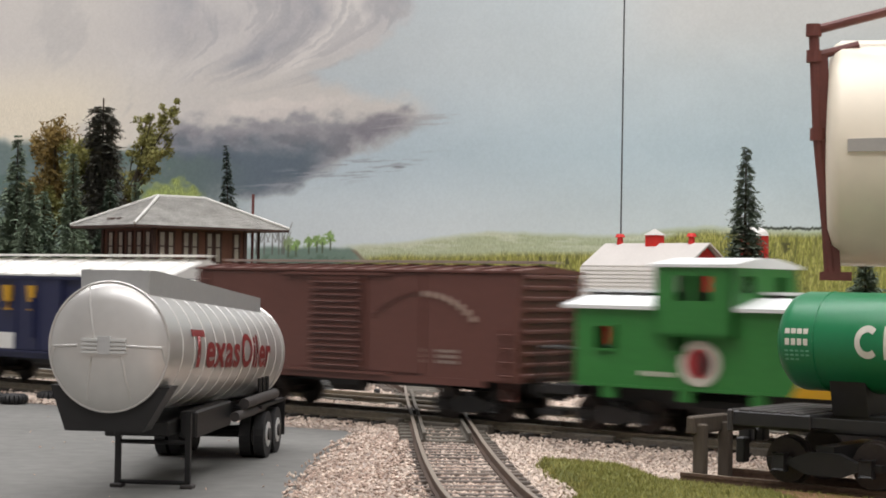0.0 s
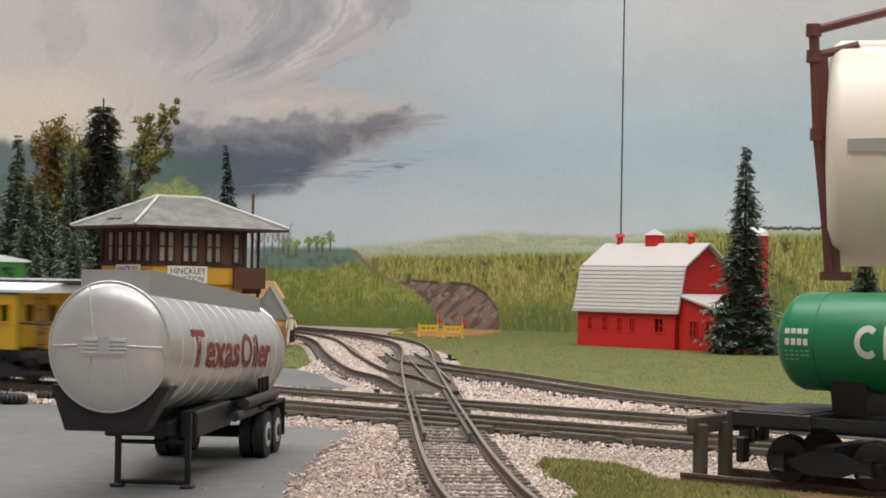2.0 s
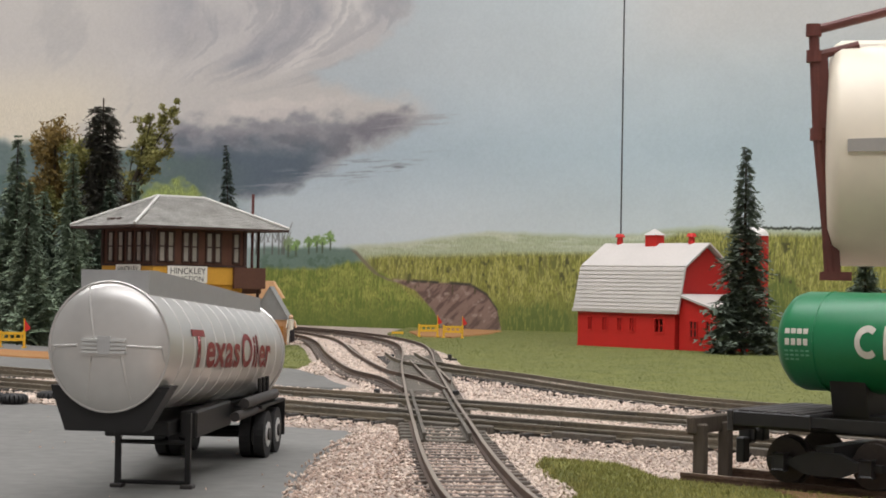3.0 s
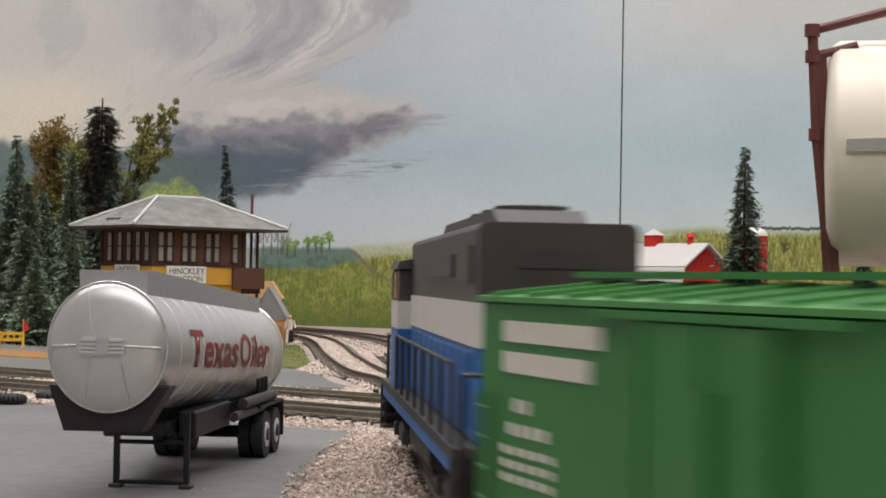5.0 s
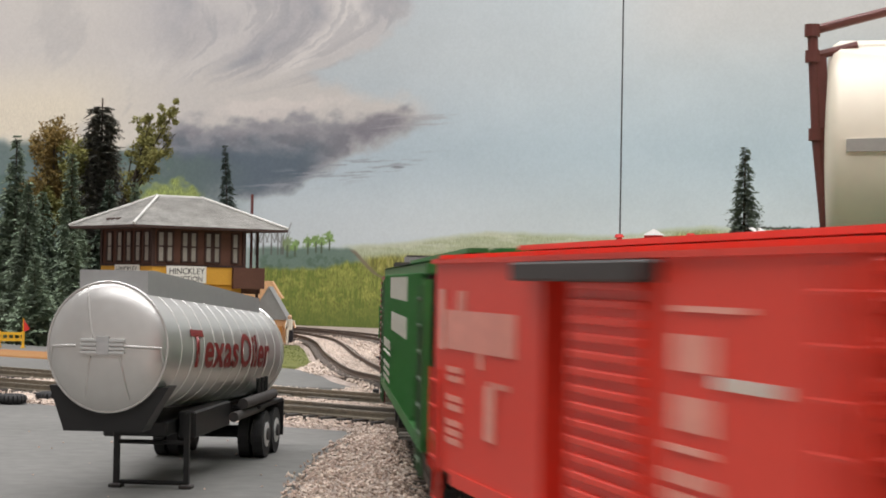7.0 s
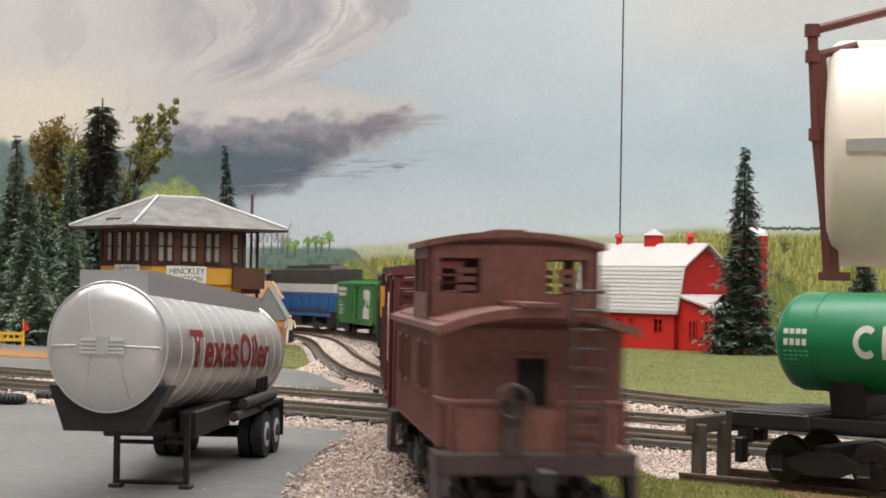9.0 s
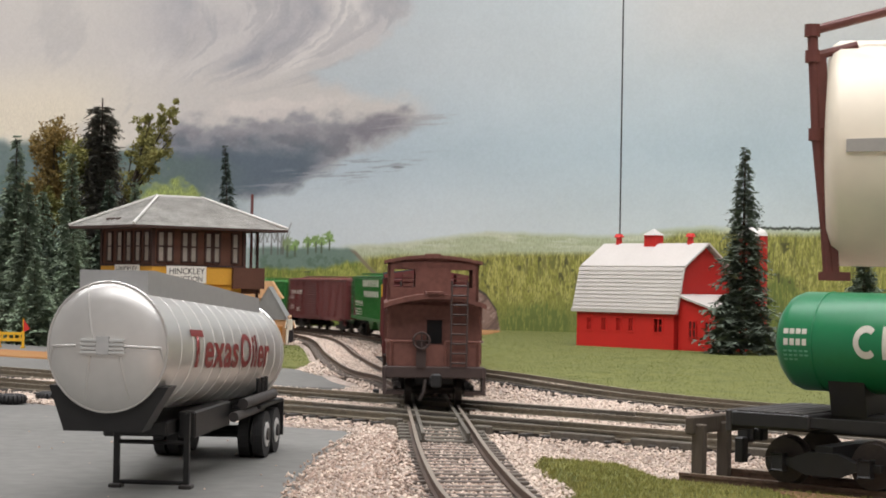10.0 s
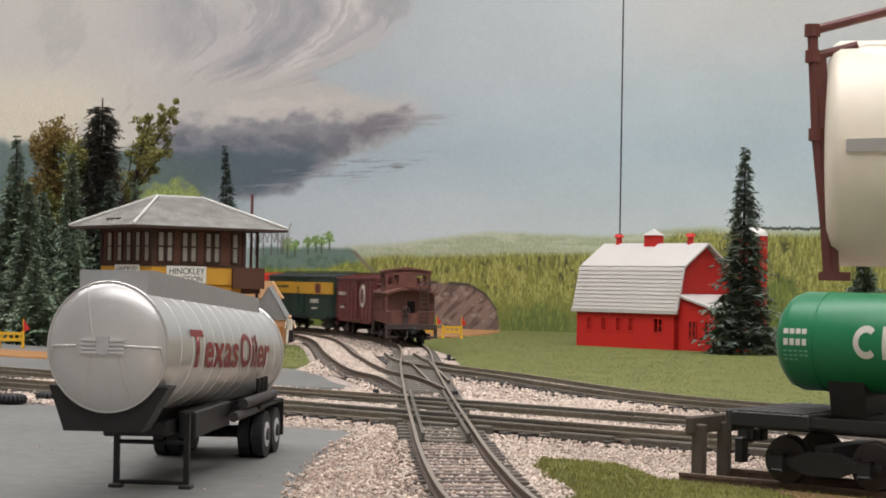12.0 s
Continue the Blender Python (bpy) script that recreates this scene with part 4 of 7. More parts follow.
def locomotive():
    blue, white, grey = paint("loco_blue", 38, 98, 160, vary=0.15), paint("loco_white", 206, 202, 194), paint("loco_dark_grey", 62, 58, 54, vary=0.15)
    t = thing("diesel_locomotive", "blue, white and dark grey diesel road locomotive", "locomotive")
    L, w = 0.186, 0.0125
    h = L / 2
    part("hood", block(-h + 0.003, h - 0.045, -w, w, 0.016, 0.031, 0.0004), blue, t)
    part("white_band", block(-h + 0.003, h - 0.045, -w - 0.0002, w + 0.0002, 0.031, 0.038), white, t)
    part("upper_hood", prism([(-w, 0.038), (w, 0.038), (w, 0.0494), (w - 0.0004, 0.0501), (w - 0.0012, 0.0505), (-w + 0.0012, 0.0505), (-w + 0.0004, 0.0501), (-w, 0.0494)], -h + 0.003, h - 0.045, "x"), grey, t)
    part("roof_blister", prism([(-h + 0.018, 0.0503), (-h + 0.026, 0.0534), (h - 0.075, 0.0534), (h - 0.066, 0.0503)], -0.0075, 0.0075), grey, t)
    for k in range(3):
        part("roof_fan", rod((-h + 0.034 + 0.018 * k, 0, 0.0530), (-h + 0.034 + 0.018 * k, 0, 0.0543), 0.0065, 18), grey, t)
    for s in (1, -1):
        for k in range(9):
            x = -h + 0.012 + k * 0.0135
            part("hood_door", block(x, x + 0.0115, s * (w - 0.0001), s * (w + 0.0005), 0.018, 0.030), blue, t)
        part("grille", block(-h + 0.010, -h + 0.028, s * (w - 0.0001), s * (w + 0.0006), 0.041, 0.047), grey, t)
        part("grille", block(-h + 0.040, -h + 0.085, s * (w - 0.0001), s * (w + 0.0006), 0.042, 0.046), grey, t)
    c0, c1 = h - 0.045, h - 0.022
    cw = 0.0155
    part("cab", block(c0, c1, -cw, cw, 0.016, 0.044, 0.0004), grey, t)
    part("cab_band", block(c0 - 0.0001, c1 + 0.0002, -cw - 0.0002, cw + 0.0002, 0.030, 0.0365), white, t)
    part("cab_base", block(c0 - 0.0001, c1 + 0.0002, -cw - 0.0002, cw + 0.0002, 0.016, 0.030), blue, t)
    part("cab_roof", prism([(-cw - 0.0006, 0.044), (cw + 0.0006, 0.044), (cw, 0.0458), (0.006, 0.0478), (-0.006, 0.0478), (-cw, 0.0458)], c0 - 0.001, c1 + 0.001, "x"), grey, t)
    # tan pane added in place of a figure inside the cab
    glass = paint("tan_figure_pane", 164, 130, 112, rough=0.15, vary=0.2)
    for s in (1, -1):
        part("cab_window", block(c0 + 0.004, c0 + 0.011, s * (cw - 0.0001), s * (cw + 0.0005), 0.0372, 0.0432), glass, t, "tan pane standing for a figure in the cab window")
        part("cab_window", block(c0 + 0.013, c0 + 0.019, s * (cw - 0.0001), s * (cw + 0.0005), 0.0372, 0.0432), M_BLACK, t)
        part("front_window", block(c1 - 0.0001, c1 + 0.0004, s * 0.003, s * 0.013, 0.0375, 0.0425), M_BLACK, t)
    part("short_hood", block(c1, h - 0.004, -0.0105, 0.0105, 0.016, 0.034, 0.0012), blue, t)
    part("walkway", block(-h, h, -0.0165, 0.0165, 0.0142, 0.0160), M_DGREY, t)
    part("side_skirt", block(-h + 0.002, h - 0.002, -0.0163, 0.0163, 0.0118, 0.0143), blue, t)
    part("fuel_tank", prism([(-0.014, 0.0125), (0.014, 0.0125), (0.014, 0.006), (0.010, 0.0035), (-0.010, 0.0035), (-0.014, 0.006)], -0.026, 0.026, "x"), M_DGREY, t)
    for s in (1, -1):
        pairs = []
        xs = np.linspace(-h + 0.006, c0 - 0.003, 8)
        for x in xs:
            pairs.append(((x, s * 0.016, 0.016), (x, s * 0.016, 0.0285)))
        pairs.append(((xs[0], s * 0.016, 0.0285), (xs[-1], s * 0.016, 0.0285)))
        part("handrail", rods(pairs, 0.0004, 5), M_DGREY, t)
        for e in (1, -1):
            st = bmesh.new()
            for z in (0.0035, 0.0065, 0.0095):
                bx(st, min(e * h, e * (h - 0.007)), max(e * h, e * (h - 0.007)), s * 0.0115, s * 0.0165, z, z + 0.0008)
            bx(st, min(e * h, e * (h - 0.0008)), max(e * h, e * (h - 0.0008)), s * 0.0115, s * 0.0168, 0.003, 0.0145)
            part("step", st, M_DGREY, t)
            part("end_rail", rods([((e * h, s * 0.015, 0.012), (e * h, s * 0.015, 0.027)), ((e * h, s * 0.015, 0.027), (e * h, s * 0.006, 0.027)), ((e * h, s * 0.006, 0.012), (e * h, s * 0.006, 0.027))], 0.0004, 5), M_BLACK, t)
    for e in (1, -1):
        part("pilot", block(min(e * h, e * (h - 0.002)), max(e * h, e * (h - 0.002)), -0.0155, 0.0155, 0.003, 0.0142), M_DGREY, t)
        truck(t, e * (h - 0.034), 0.0057, 0.028, M_DGREY, 0.0125)
        coupler(t, e * h, e)
    lamp = bpy.data.materials.new("lit_headlight")
    lamp.use_nodes = True
    lamp.node_tree.nodes["Principled BSDF"].inputs["Emission Color"].default_value = (1.0, 0.62, 0.32, 1)
    lamp.node_tree.nodes["Principled BSDF"].inputs["Emission Strength"].default_value = 6.0
    part("headlight_housing", block(c1 - 0.001, c1 + 0.0008, -0.0046, 0.0046, 0.0440, 0.0482, 0.0004), grey, t)
    for y in (-0.0026, 0.0026):
        part("headlight", rod((c1 + 0.0006, y, 0.0462), (c1 + 0.0040, y, 0.0462), 0.0017, 12, 0.0012), lamp, t, "lit warm headlight")
    part("number_plate", block(-h + 0.0027, -h + 0.0031, -0.006, 0.006, 0.0435, 0.0460), M_DGREY, t)
    return t


def window_bm(x0, x1, y, z0, z1, s):
    """A dark opening with a raised frame and a glazing bar, on the side at y."""
    bm = bmesh.new()
    e = 0.0006
    for a, b, c, d in ((x0 - e, x0, z0 - e, z1 + e), (x1, x1 + e, z0 - e, z1 + e), (x0, x1, z0 - e, z0), (x0, x1, z1, z1 + e)):
        bx(bm, a, b, s * (y - 0.0001), s * (y + 0.0007), c, d)
    return bm


def red_caboose():
    red = paint("caboose_brown_red", 102, 60, 51, vary=0.28, rough=0.6, spot=srgb(124, 80, 68))
    dark = paint("caboose_dark", 66, 52, 48, vary=0.2, rough=0.7)
    t = thing("red_caboose", "weathered brown-red wooden caboose with a cupola", "caboose")
    L, w, zs, ze = 0.100, 0.0155, 0.013, 0.0338
    h = L / 2
    bh, bp = h - 0.0080, h - 0.009
    # near-black colour for the unlit inside behind the end door windows
    opening_shade = paint("painted_opening_shade", 14, 12, 12, rough=0.9)
    part("body", block(-bh, bh, -w, w, zs, ze + 0.001, 0.0003), red, t)
    for s in (1, -1):
        for k in range(24):
            x = -bh + 0.0012 + (2 * bh - 0.0024) * k / 23
            part("side_board", block(x - 0.0009, x + 0.0009, s * (w - 0.0002), s * (w + 0.0003), zs + 0.001, ze - 0.001, 0.0001), red, t)
        for x in (-0.027, -0.014, 0.012, 0.026):
            wd = part("window", window_bm(x - 0.0025, x + 0.0025, w + 0.0003, 0.022, 0.030, s), red, t)
            part("pane", block(x - 0.0025, x + 0.0025, s * (w - 0.0003), s * (w + 0.0004), 0.022, 0.030), M_BLACK, wd)
        part("step", block(bp, h, s * 0.010, s * (w + 0.001), 0.004, 0.0052), dark, t)
        part("step", block(-h, -bp, s * 0.010, s * (w + 0.001), 0.004, 0.0052), dark, t)
        for e in (1, -1):
            part("step_side", prism([(e * (h - 0.0105), zs), (e * h, zs), (e * (h + 0.001), 0.004), (e * (h - 0.007), 0.004)], s * (w + 0.0002), s * (w + 0.0014)), dark, t)

    def arch(w2, z0, rise, n=14, th=0.0011):
        top = [(w2 * (1 - 2 * k / n), z0 + rise * (1 - (1 - 2 * k / n) ** 2)) for k in range(n + 1)]
        return top + [(a, z - th) for a, z in top[::-1]]
    part("roof", prism(arch(w + 0.0013, ze, 0.0034), -h, h, "x"), red, t)
    part("roof_fill", prism([(w * (1 - k / 6), ze - 0.0005 + 0.0031 * (1 - (1 - k / 6) ** 2)) for k in range(13)], -bh, bh, "x"), red, t)
    for e in (1, -1):
        part("roof_edge", prism(arch(w + 0.0014, ze + 0.0001, 0.0033, 14, 0.0016), min(e * (h - 0.0012), e * (h + 0.0004)), max(e * (h - 0.0012), e * (h + 0.0004)), "x"), red, t)
    part("roofwalk", block(-h - 0.0015, h + 0.0015, -0.003, 0.003, ze + 0.0034, ze + 0.0041), red, t)
    # cupola, open through its windows
    cx, cl, cw2, cz0, cz1 = -0.008, 0.026, 0.0158, ze + 0.0005, 0.0487
    cup = bmesh.new()
    for s in (1, -1):
        bx(cup, cx - cl / 2, cx + cl / 2, s * (cw2 - 0.001), s * cw2, cz0, 0.0392)
        bx(cup, cx - cl / 2, cx + cl / 2, s * (cw2 - 0.001), s * cw2, 0.0455, cz1)
        for x in (-cl / 2, -0.001, cl / 2 - 0.002):
            bx(cup, cx + x, cx + x + 0.002, s * (cw2 - 0.001), s * cw2, 0.0392, 0.0455)
        x = cx + s * (cl / 2)
        a, b = min(x, x - s * 0.001), max(x, x - s * 0.001)
        bx(cup, a, b, -cw2, cw2, cz0, 0.0392)
        bx(cup, a, b, -cw2, cw2, 0.0455, cz1)
        for y0, y1 in ((-cw2, -cw2 + 0.0022), (-0.0062, 0.0062), (cw2 - 0.0022, cw2)):
            bx(cup, a, b, y0, y1, 0.0392, 0.0455)
    part("cupola", cup, red, t)
    for s in (1, -1):
        for y in (-0.0093, 0.0093):
            x = cx + s * (cl / 2 - 0.0006)
            sh = bmesh.new()
            for z in (0.0396, 0.0412, 0.0428):
                bx(sh, x - 0.0003, x + 0.0003, y - 0.0024, y + 0.0012, z, z + 0.0010)
            part("shutter", sh, red, t)
    part("cupola_roof", prism(arch(cw2 + 0.0012, cz1 - 0.0003, 0.0021), cx - cl / 2 - 0.001, cx + cl / 2 + 0.001, "x"), red, t)
    part("cupola_ceiling", prism([(cw2 * (1 - k / 6), cz1 - 0.0008 + 0.0020 * (1 - (1 - k / 6) ** 2)) for k in range(13)], cx - cl / 2, cx + cl / 2, "x"), red, t)
    part("cupola_walk", block(cx - 0.008, cx + 0.008, -0.0028, 0.0028, cz1 + 0.0017, cz1 + 0.0023), red, t)
    for e in (1, -1):
        part("end_door", window_bm(-0.0026, 0.0026, 0, 0.0205, 0.0285, 1), red, t).matrix_basis = pose(e * bh, 0, 0, 0, 0, -90 * e)
        # solid plate, its darkness painted; the wall behind is not cut
        part("door_window", block(min(e * bh, e * (bh + 0.0004)), max(e * bh, e * (bh + 0.0004)), -0.0026, 0.0026, 0.0205, 0.0285), opening_shade, t)
        part("platform", block(min(e * bp, e * h), max(e * bp, e * h), -w - 0.0004, w + 0.0004, zs - 0.0022, zs), dark, t)
        part("end_beam", block(min(e * h, e * (h + 0.0014)), max(e * h, e * (h + 0.0014)), -w - 0.0006, w + 0.0006, zs - 0.0034, zs + 0.0004, 0.0003), dark, t)
        for s in (1, -1):
            rl = [((e * h, s * (w - 0.001), zs), (e * h, s * (w - 0.001), zs + 0.0085)), ((e * h, s * (w - 0.001), zs + 0.0085), (e * h, s * 0.0035, zs + 0.0085)), ((e * h, s * 0.0035, zs), (e * h, s * 0.0035, zs + 0.0085)), ((e * h, s * (w - 0.001), zs + 0.0085), (e * bp, s * (w + 0.0006), zs + 0.0085))]
            part("end_rail", rods(rl, 0.00045, 6), red, t)
        part("rail_panel", block(min(e * h, e * (h - 0.0004)), max(e * h, e * (h - 0.0004)), -w + 0.002, w - 0.002, zs, zs + 0.0075), red, t)
        yl = e * 0.0078
        ladder(t, e * (h + 0.0016), e * (h + 0.0016), yl - 0.0026, yl + 0.0026, zs, 0.0415, 9, dark, 0.00035)
        part("brake_stand", block(min(e * (h + 0.0008), e * (h + 0.0018)), max(e * (h + 0.0008), e * (h + 0.0018)), -e * 0.0045 - 0.0016, -e * 0.0045 + 0.0016, zs, zs + 0.0085), dark, t)
        bw = bmesh.new()
        for k in range(12):
            a0, a1 = k * math.pi / 6, (k + 1) * math.pi / 6
            f = lambda a: (e * (h + 0.0026), -e * 0.0045 + 0.0027 * math.cos(a), zs + 0.0088 + 0.0027 * math.sin(a))
            cyl(bw, f(a0), f(a1), 0.0004, 5)
            if k % 3 == 0:
                cyl(bw, f(a0), f(a0 + math.pi), 0.0003, 5)
        part("brake_wheel", bw, dark, t)
        coupler(t, e * (h + 0.001), e)
        truck(t, e * (h - 0.022), m=M_DGREY)
        part("air_hose", rods([((e * (h + 0.002), 0.003, 0.009), (e * (h + 0.003), 0.0035, 0.005)), ((e * (h + 0.003), 0.0035, 0.005), (e * (h + 0.0034), 0.005, 0.0025))], 0.0006, 6), M_WHEEL, t)
    part("underframe", block(-h * 0.9, h * 0.9, -0.006, 0.006, 0.0075, zs - 0.001), M_BLACK, t)
    return t


def green_caboose():
    g, y, wh = paint("caboose_green", 52, 122, 56, vary=0.14), paint("caboose_yellow", 206, 158, 30, vary=0.12), paint("white_roof", 222, 224, 222, vary=0.05)
    rd = paint("emblem_red", 168, 48, 52)
    t = thing("green_caboose", "green steel caboose with yellow end and white roof", "caboose")
    L, w, zs, ze = 0.116, 0.0160, 0.0130, 0.0345
    h, bh = L / 2, L / 2 - 0.0125
    cut = bh - 0.020
    holes = [(bh - 0.0101, bh - 0.0049), (-bh + 0.0070, -bh + 0.0130), (-bh + 0.0319, -bh + 0.0351)]
    hz0, hz1 = 0.0235, 0.0297

    def pierced(lo, hi, gaps, z0, z1, put):
        """A wall from lo to hi with openings between z0 and z1."""
        bm = bmesh.new()
        put(bm, lo, hi, zs, z0)
        put(bm, lo, hi, z1, ze)
        prev = lo
        for a, b in sorted(gaps) + [(hi, hi)]:
            put(bm, prev, a, z0, z1)
            prev = b
        return bm
    part("floor", block(-bh, bh, -w + 0.001, w - 0.001, zs, zs + 0.001), M_DGREY, t)
    for s in (1, -1):
        part("side_wall", pierced(-bh, bh, holes, hz0, hz1, lambda bm, a, b, c, d, s=s: bx(bm, a, b, *sorted((s * w, s * (w - 0.0010))), c, d)), g, t)
    for e in (1, -1):
        m_end = y if e > 0 else g
        part("end_wall", pierced(-w + 0.001, w - 0.001, [(-0.0122, -0.0088), (-0.0017, 0.0017), (0.0088, 0.0122)], hz0, 0.0300, lambda bm, a, b, c, d, e=e: bx(bm, *sorted((e * bh, e * (bh - 0.0010))), a, b, c, d)), m_end, t, "yellow end wall" if e > 0 else "")
        dr = part("door", pierced(-0.0042, 0.0042, [(-0.0017, 0.0017)], hz0, 0.0300, lambda bm, a, b, c, d, e=e: bx(bm, *sorted((e * bh, e * (bh + 0.0006))), a, b, c, min(d, ze - 0.003))), m_end, t)
        part("door_handle", block(*sorted((e * (bh + 0.0006), e * (bh + 0.0010))), 0.0030, 0.0035, 0.020, 0.0225), M_DGREY, dr)
    for s in (1, -1):
        part("yellow_panel", prism([(cut - 0.004, zs), (bh, zs), (bh, hz0), (cut - 0.004 + 0.013 * (hz0 - zs) / (ze - 0.001 - zs), hz0)], s * (w - 0.0001), s * (w + 0.0003)), y, t, "slanted yellow panel")
        part("yellow_panel", prism([(cut - 0.004 + 0.013 * (hz0 - zs) / (ze - 0.001 - zs), hz0), (holes[0][0], hz0), (holes[0][0], hz1), (cut - 0.004 + 0.013 * (hz1 - zs) / (ze - 0.001 - zs), hz1)], s * (w - 0.0001), s * (w + 0.0003)), y, t)
        part("yellow_panel", prism([(holes[0][1], hz0), (bh, hz0), (bh, hz1), (holes[0][1], hz1)], s * (w - 0.0001), s * (w + 0.0003)), y, t)
        part("yellow_panel", prism([(cut - 0.004 + 0.013 * (hz1 - zs) / (ze - 0.001 - zs), hz1), (bh, hz1), (bh, ze - 0.001), (cut + 0.009, ze - 0.001)], s * (w - 0.0001), s * (w + 0.0003)), y, t)
        part("white_sill", block(-bh, cut - 0.006, s * (w - 0.0003), s * (w + 0.0004), zs, zs + 0.0007), g, t)
        for x, ww, z0 in ((bh - 0.0075, 0.0026, 0.0235), (-bh + 0.010, 0.0030, 0.0235), (-bh + 0.0335, 0.0016, 0.0235)):
            part("window_frame", window_bm(x - ww, x + ww, w + 0.0002, z0, z0 + 0.0062, s), g if x < cut else y, t)
        part("emblem", rod((-0.0055, s * w, 0.0205), (-0.0055, s * (w + 0.0004), 0.0205), 0.0062, 24), M_LETTER, t, "round white emblem ring")
        part("emblem_centre", rod((-0.0055, s * w, 0.0205), (-0.0055, s * (w + 0.0006), 0.0205), 0.0040, 20), rd, t, "red emblem centre")
        part("emblem_half", prism([(-0.0055 - s * 0.0 + 0.0034 * math.cos(a) * 1, 0.0205 + 0.0034 * math.sin(a)) for a in np.linspace(-math.pi / 2, math.pi / 2, 10)], s * w, s * (w + 0.0008)), M_BLACK, t)
        letters(t, s, w + 0.0002, s * -0.027, s * -0.0245, 0.0155, 0.0185, 1, M_LETTER, fill=1)
        letters(t, s, w + 0.0002, -s * -0.0135, -s * -0.025, 0.0165, 0.0178, 5, M_LETTER)
        for x in (-bh + 0.011, -0.010, 0.012):
            part("sill_step", block(x - 0.002, x + 0.002, s * (w - 0.002), s * (w + 0.0002), zs - 0.003, zs), g, t)
        ladder(t, h - 0.002, h - 0.002, s * (w - 0.001), s * (w - 0.005), zs - 0.004, ze, 6, M_DGREY)
    rf = lambda x0, x1: prism([(-w - 0.0012, ze), (w + 0.0012, ze), (w + 0.0012, ze + 0.0010), (0.004, ze + 0.0038), (-0.004, ze + 0.0038), (-w - 0.0012, ze + 0.0010)], x0, x1, "x")
    cx, cl = -0.0065, 0.0235
    part("roof", rf(-h + 0.0085, cx - cl / 2), wh, t)
    part("roof", rf(cx + cl / 2, h - 0.001), wh, t)
    for x0, x1 in ((-h + 0.0065, cx - cl / 2 - 0.0005), (cx + cl / 2 + 0.0005, h + 0.0005)):
        part("roofwalk", block(x0, x1, -0.0035, 0.0035, ze + 0.0046, ze + 0.0054), wh, t)
        for x in np.arange(x0 + 0.004, x1, 0.008):
            part("walk_bracket", block(x - 0.0008, x + 0.0008, -0.005, 0.005, ze + 0.003, ze + 0.0047), M_DGREY, t)
    cw2 = w + 0.0026
    for s in (1, -1):
        bay = bmesh.new()
        for x0, x1, z0, z1 in ((-cl / 2, cl / 2, 0.0275, 0.0372), (-cl / 2, cl / 2, 0.0440, 0.0462), (-cl / 2, -0.0055, 0.0372, 0.0440), (-0.0008, 0.0004, 0.0372, 0.0440), (0.0055, cl / 2, 0.0372, 0.0440)):
            bx(bay, cx + x0, cx + x1, *sorted((s * cw2, s * (cw2 - 0.0012))), z0, z1)
        bx(bay, cx - cl / 2, cx + cl / 2, *sorted((s * (w - 0.0005), s * cw2)), 0.0275, 0.0285)
        part("cupola_side", bay, g, t)
        end = bmesh.new()
        xa, xb = sorted((cx + s * cl / 2, cx + s * (cl / 2 - 0.0010)))
        for y0, y1, z0, z1 in ((-cw2, cw2, 0.0345, 0.0395), (-cw2, cw2, 0.0440, 0.0462), (-cw2, -0.0125, 0.0395, 0.0440), (-0.0065, 0.0065, 0.0395, 0.0440), (0.0125, cw2, 0.0395, 0.0440)):
            bx(end, xa, xb, y0, y1, z0, z1)
        for y0, y1 in ((-cw2, -w), (w, cw2)):
            bx(end, xa, xb, y0, y1, 0.0275, 0.0345)
        part("cupola_end", end, g, t)
    part("cupola_roof", prism([(-cw2 - 0.0008, 0.0462), (cw2 + 0.0008, 0.0462), (cw2 + 0.0008, 0.0470), (0.005, 0.0490), (-0.005, 0.0490), (-cw2 - 0.0008, 0.0470)], cx - cl / 2 - 0.001, cx + cl / 2 + 0.001, "x"), wh, t)
    for e in (1, -1):
        part("platform", block(min(e * bh, e * h), max(e * bh, e * h), -w + 0.001, w - 0.001, zs - 0.003, zs - 0.0005), M_BLACK, t)
        for s in (1, -1):
            rl = [((e * h, s * (w - 0.001), zs), (e * h, s * (w - 0.001), zs + 0.010)), ((e * h, s * (w - 0.001), zs + 0.010), (e * h, s * 0.003, zs + 0.010)), ((e * h, s * 0.003, zs), (e * h, s * 0.003, zs + 0.010)), ((e * bh, s * (w - 0.001), zs + 0.010), (e * h, s * (w - 0.001), zs + 0.010))]
            part("end_rail", rods(rl, 0.00045, 6), M_DGREY, t)
        part("end_beam", block(min(e * h, e * (h + 0.001)), max(e * h, e * (h + 0.001)), -w, w, zs - 0.0045, zs - 0.001), M_BLACK, t)
        coupler(t, e * h, e)
        truck(t, e * (h - 0.023))
        for s in (1, -1):
            part("step", block(min(e * h, e * (h - 0.008)), max(e * h, e * (h - 0.008)), s * 0.010, s * w, 0.004, 0.0055), M_BLACK, t)
    part("underframe", block(-bh, bh, -0.008, 0.008, 0.0075, zs), M_BLACK, t)
    part("fuel_tank", rod((-0.011, -0.0075, 0.0085), (0.006, -0.0075, 0.0085), 0.0036, 12), M_BLACK, t)
    return t


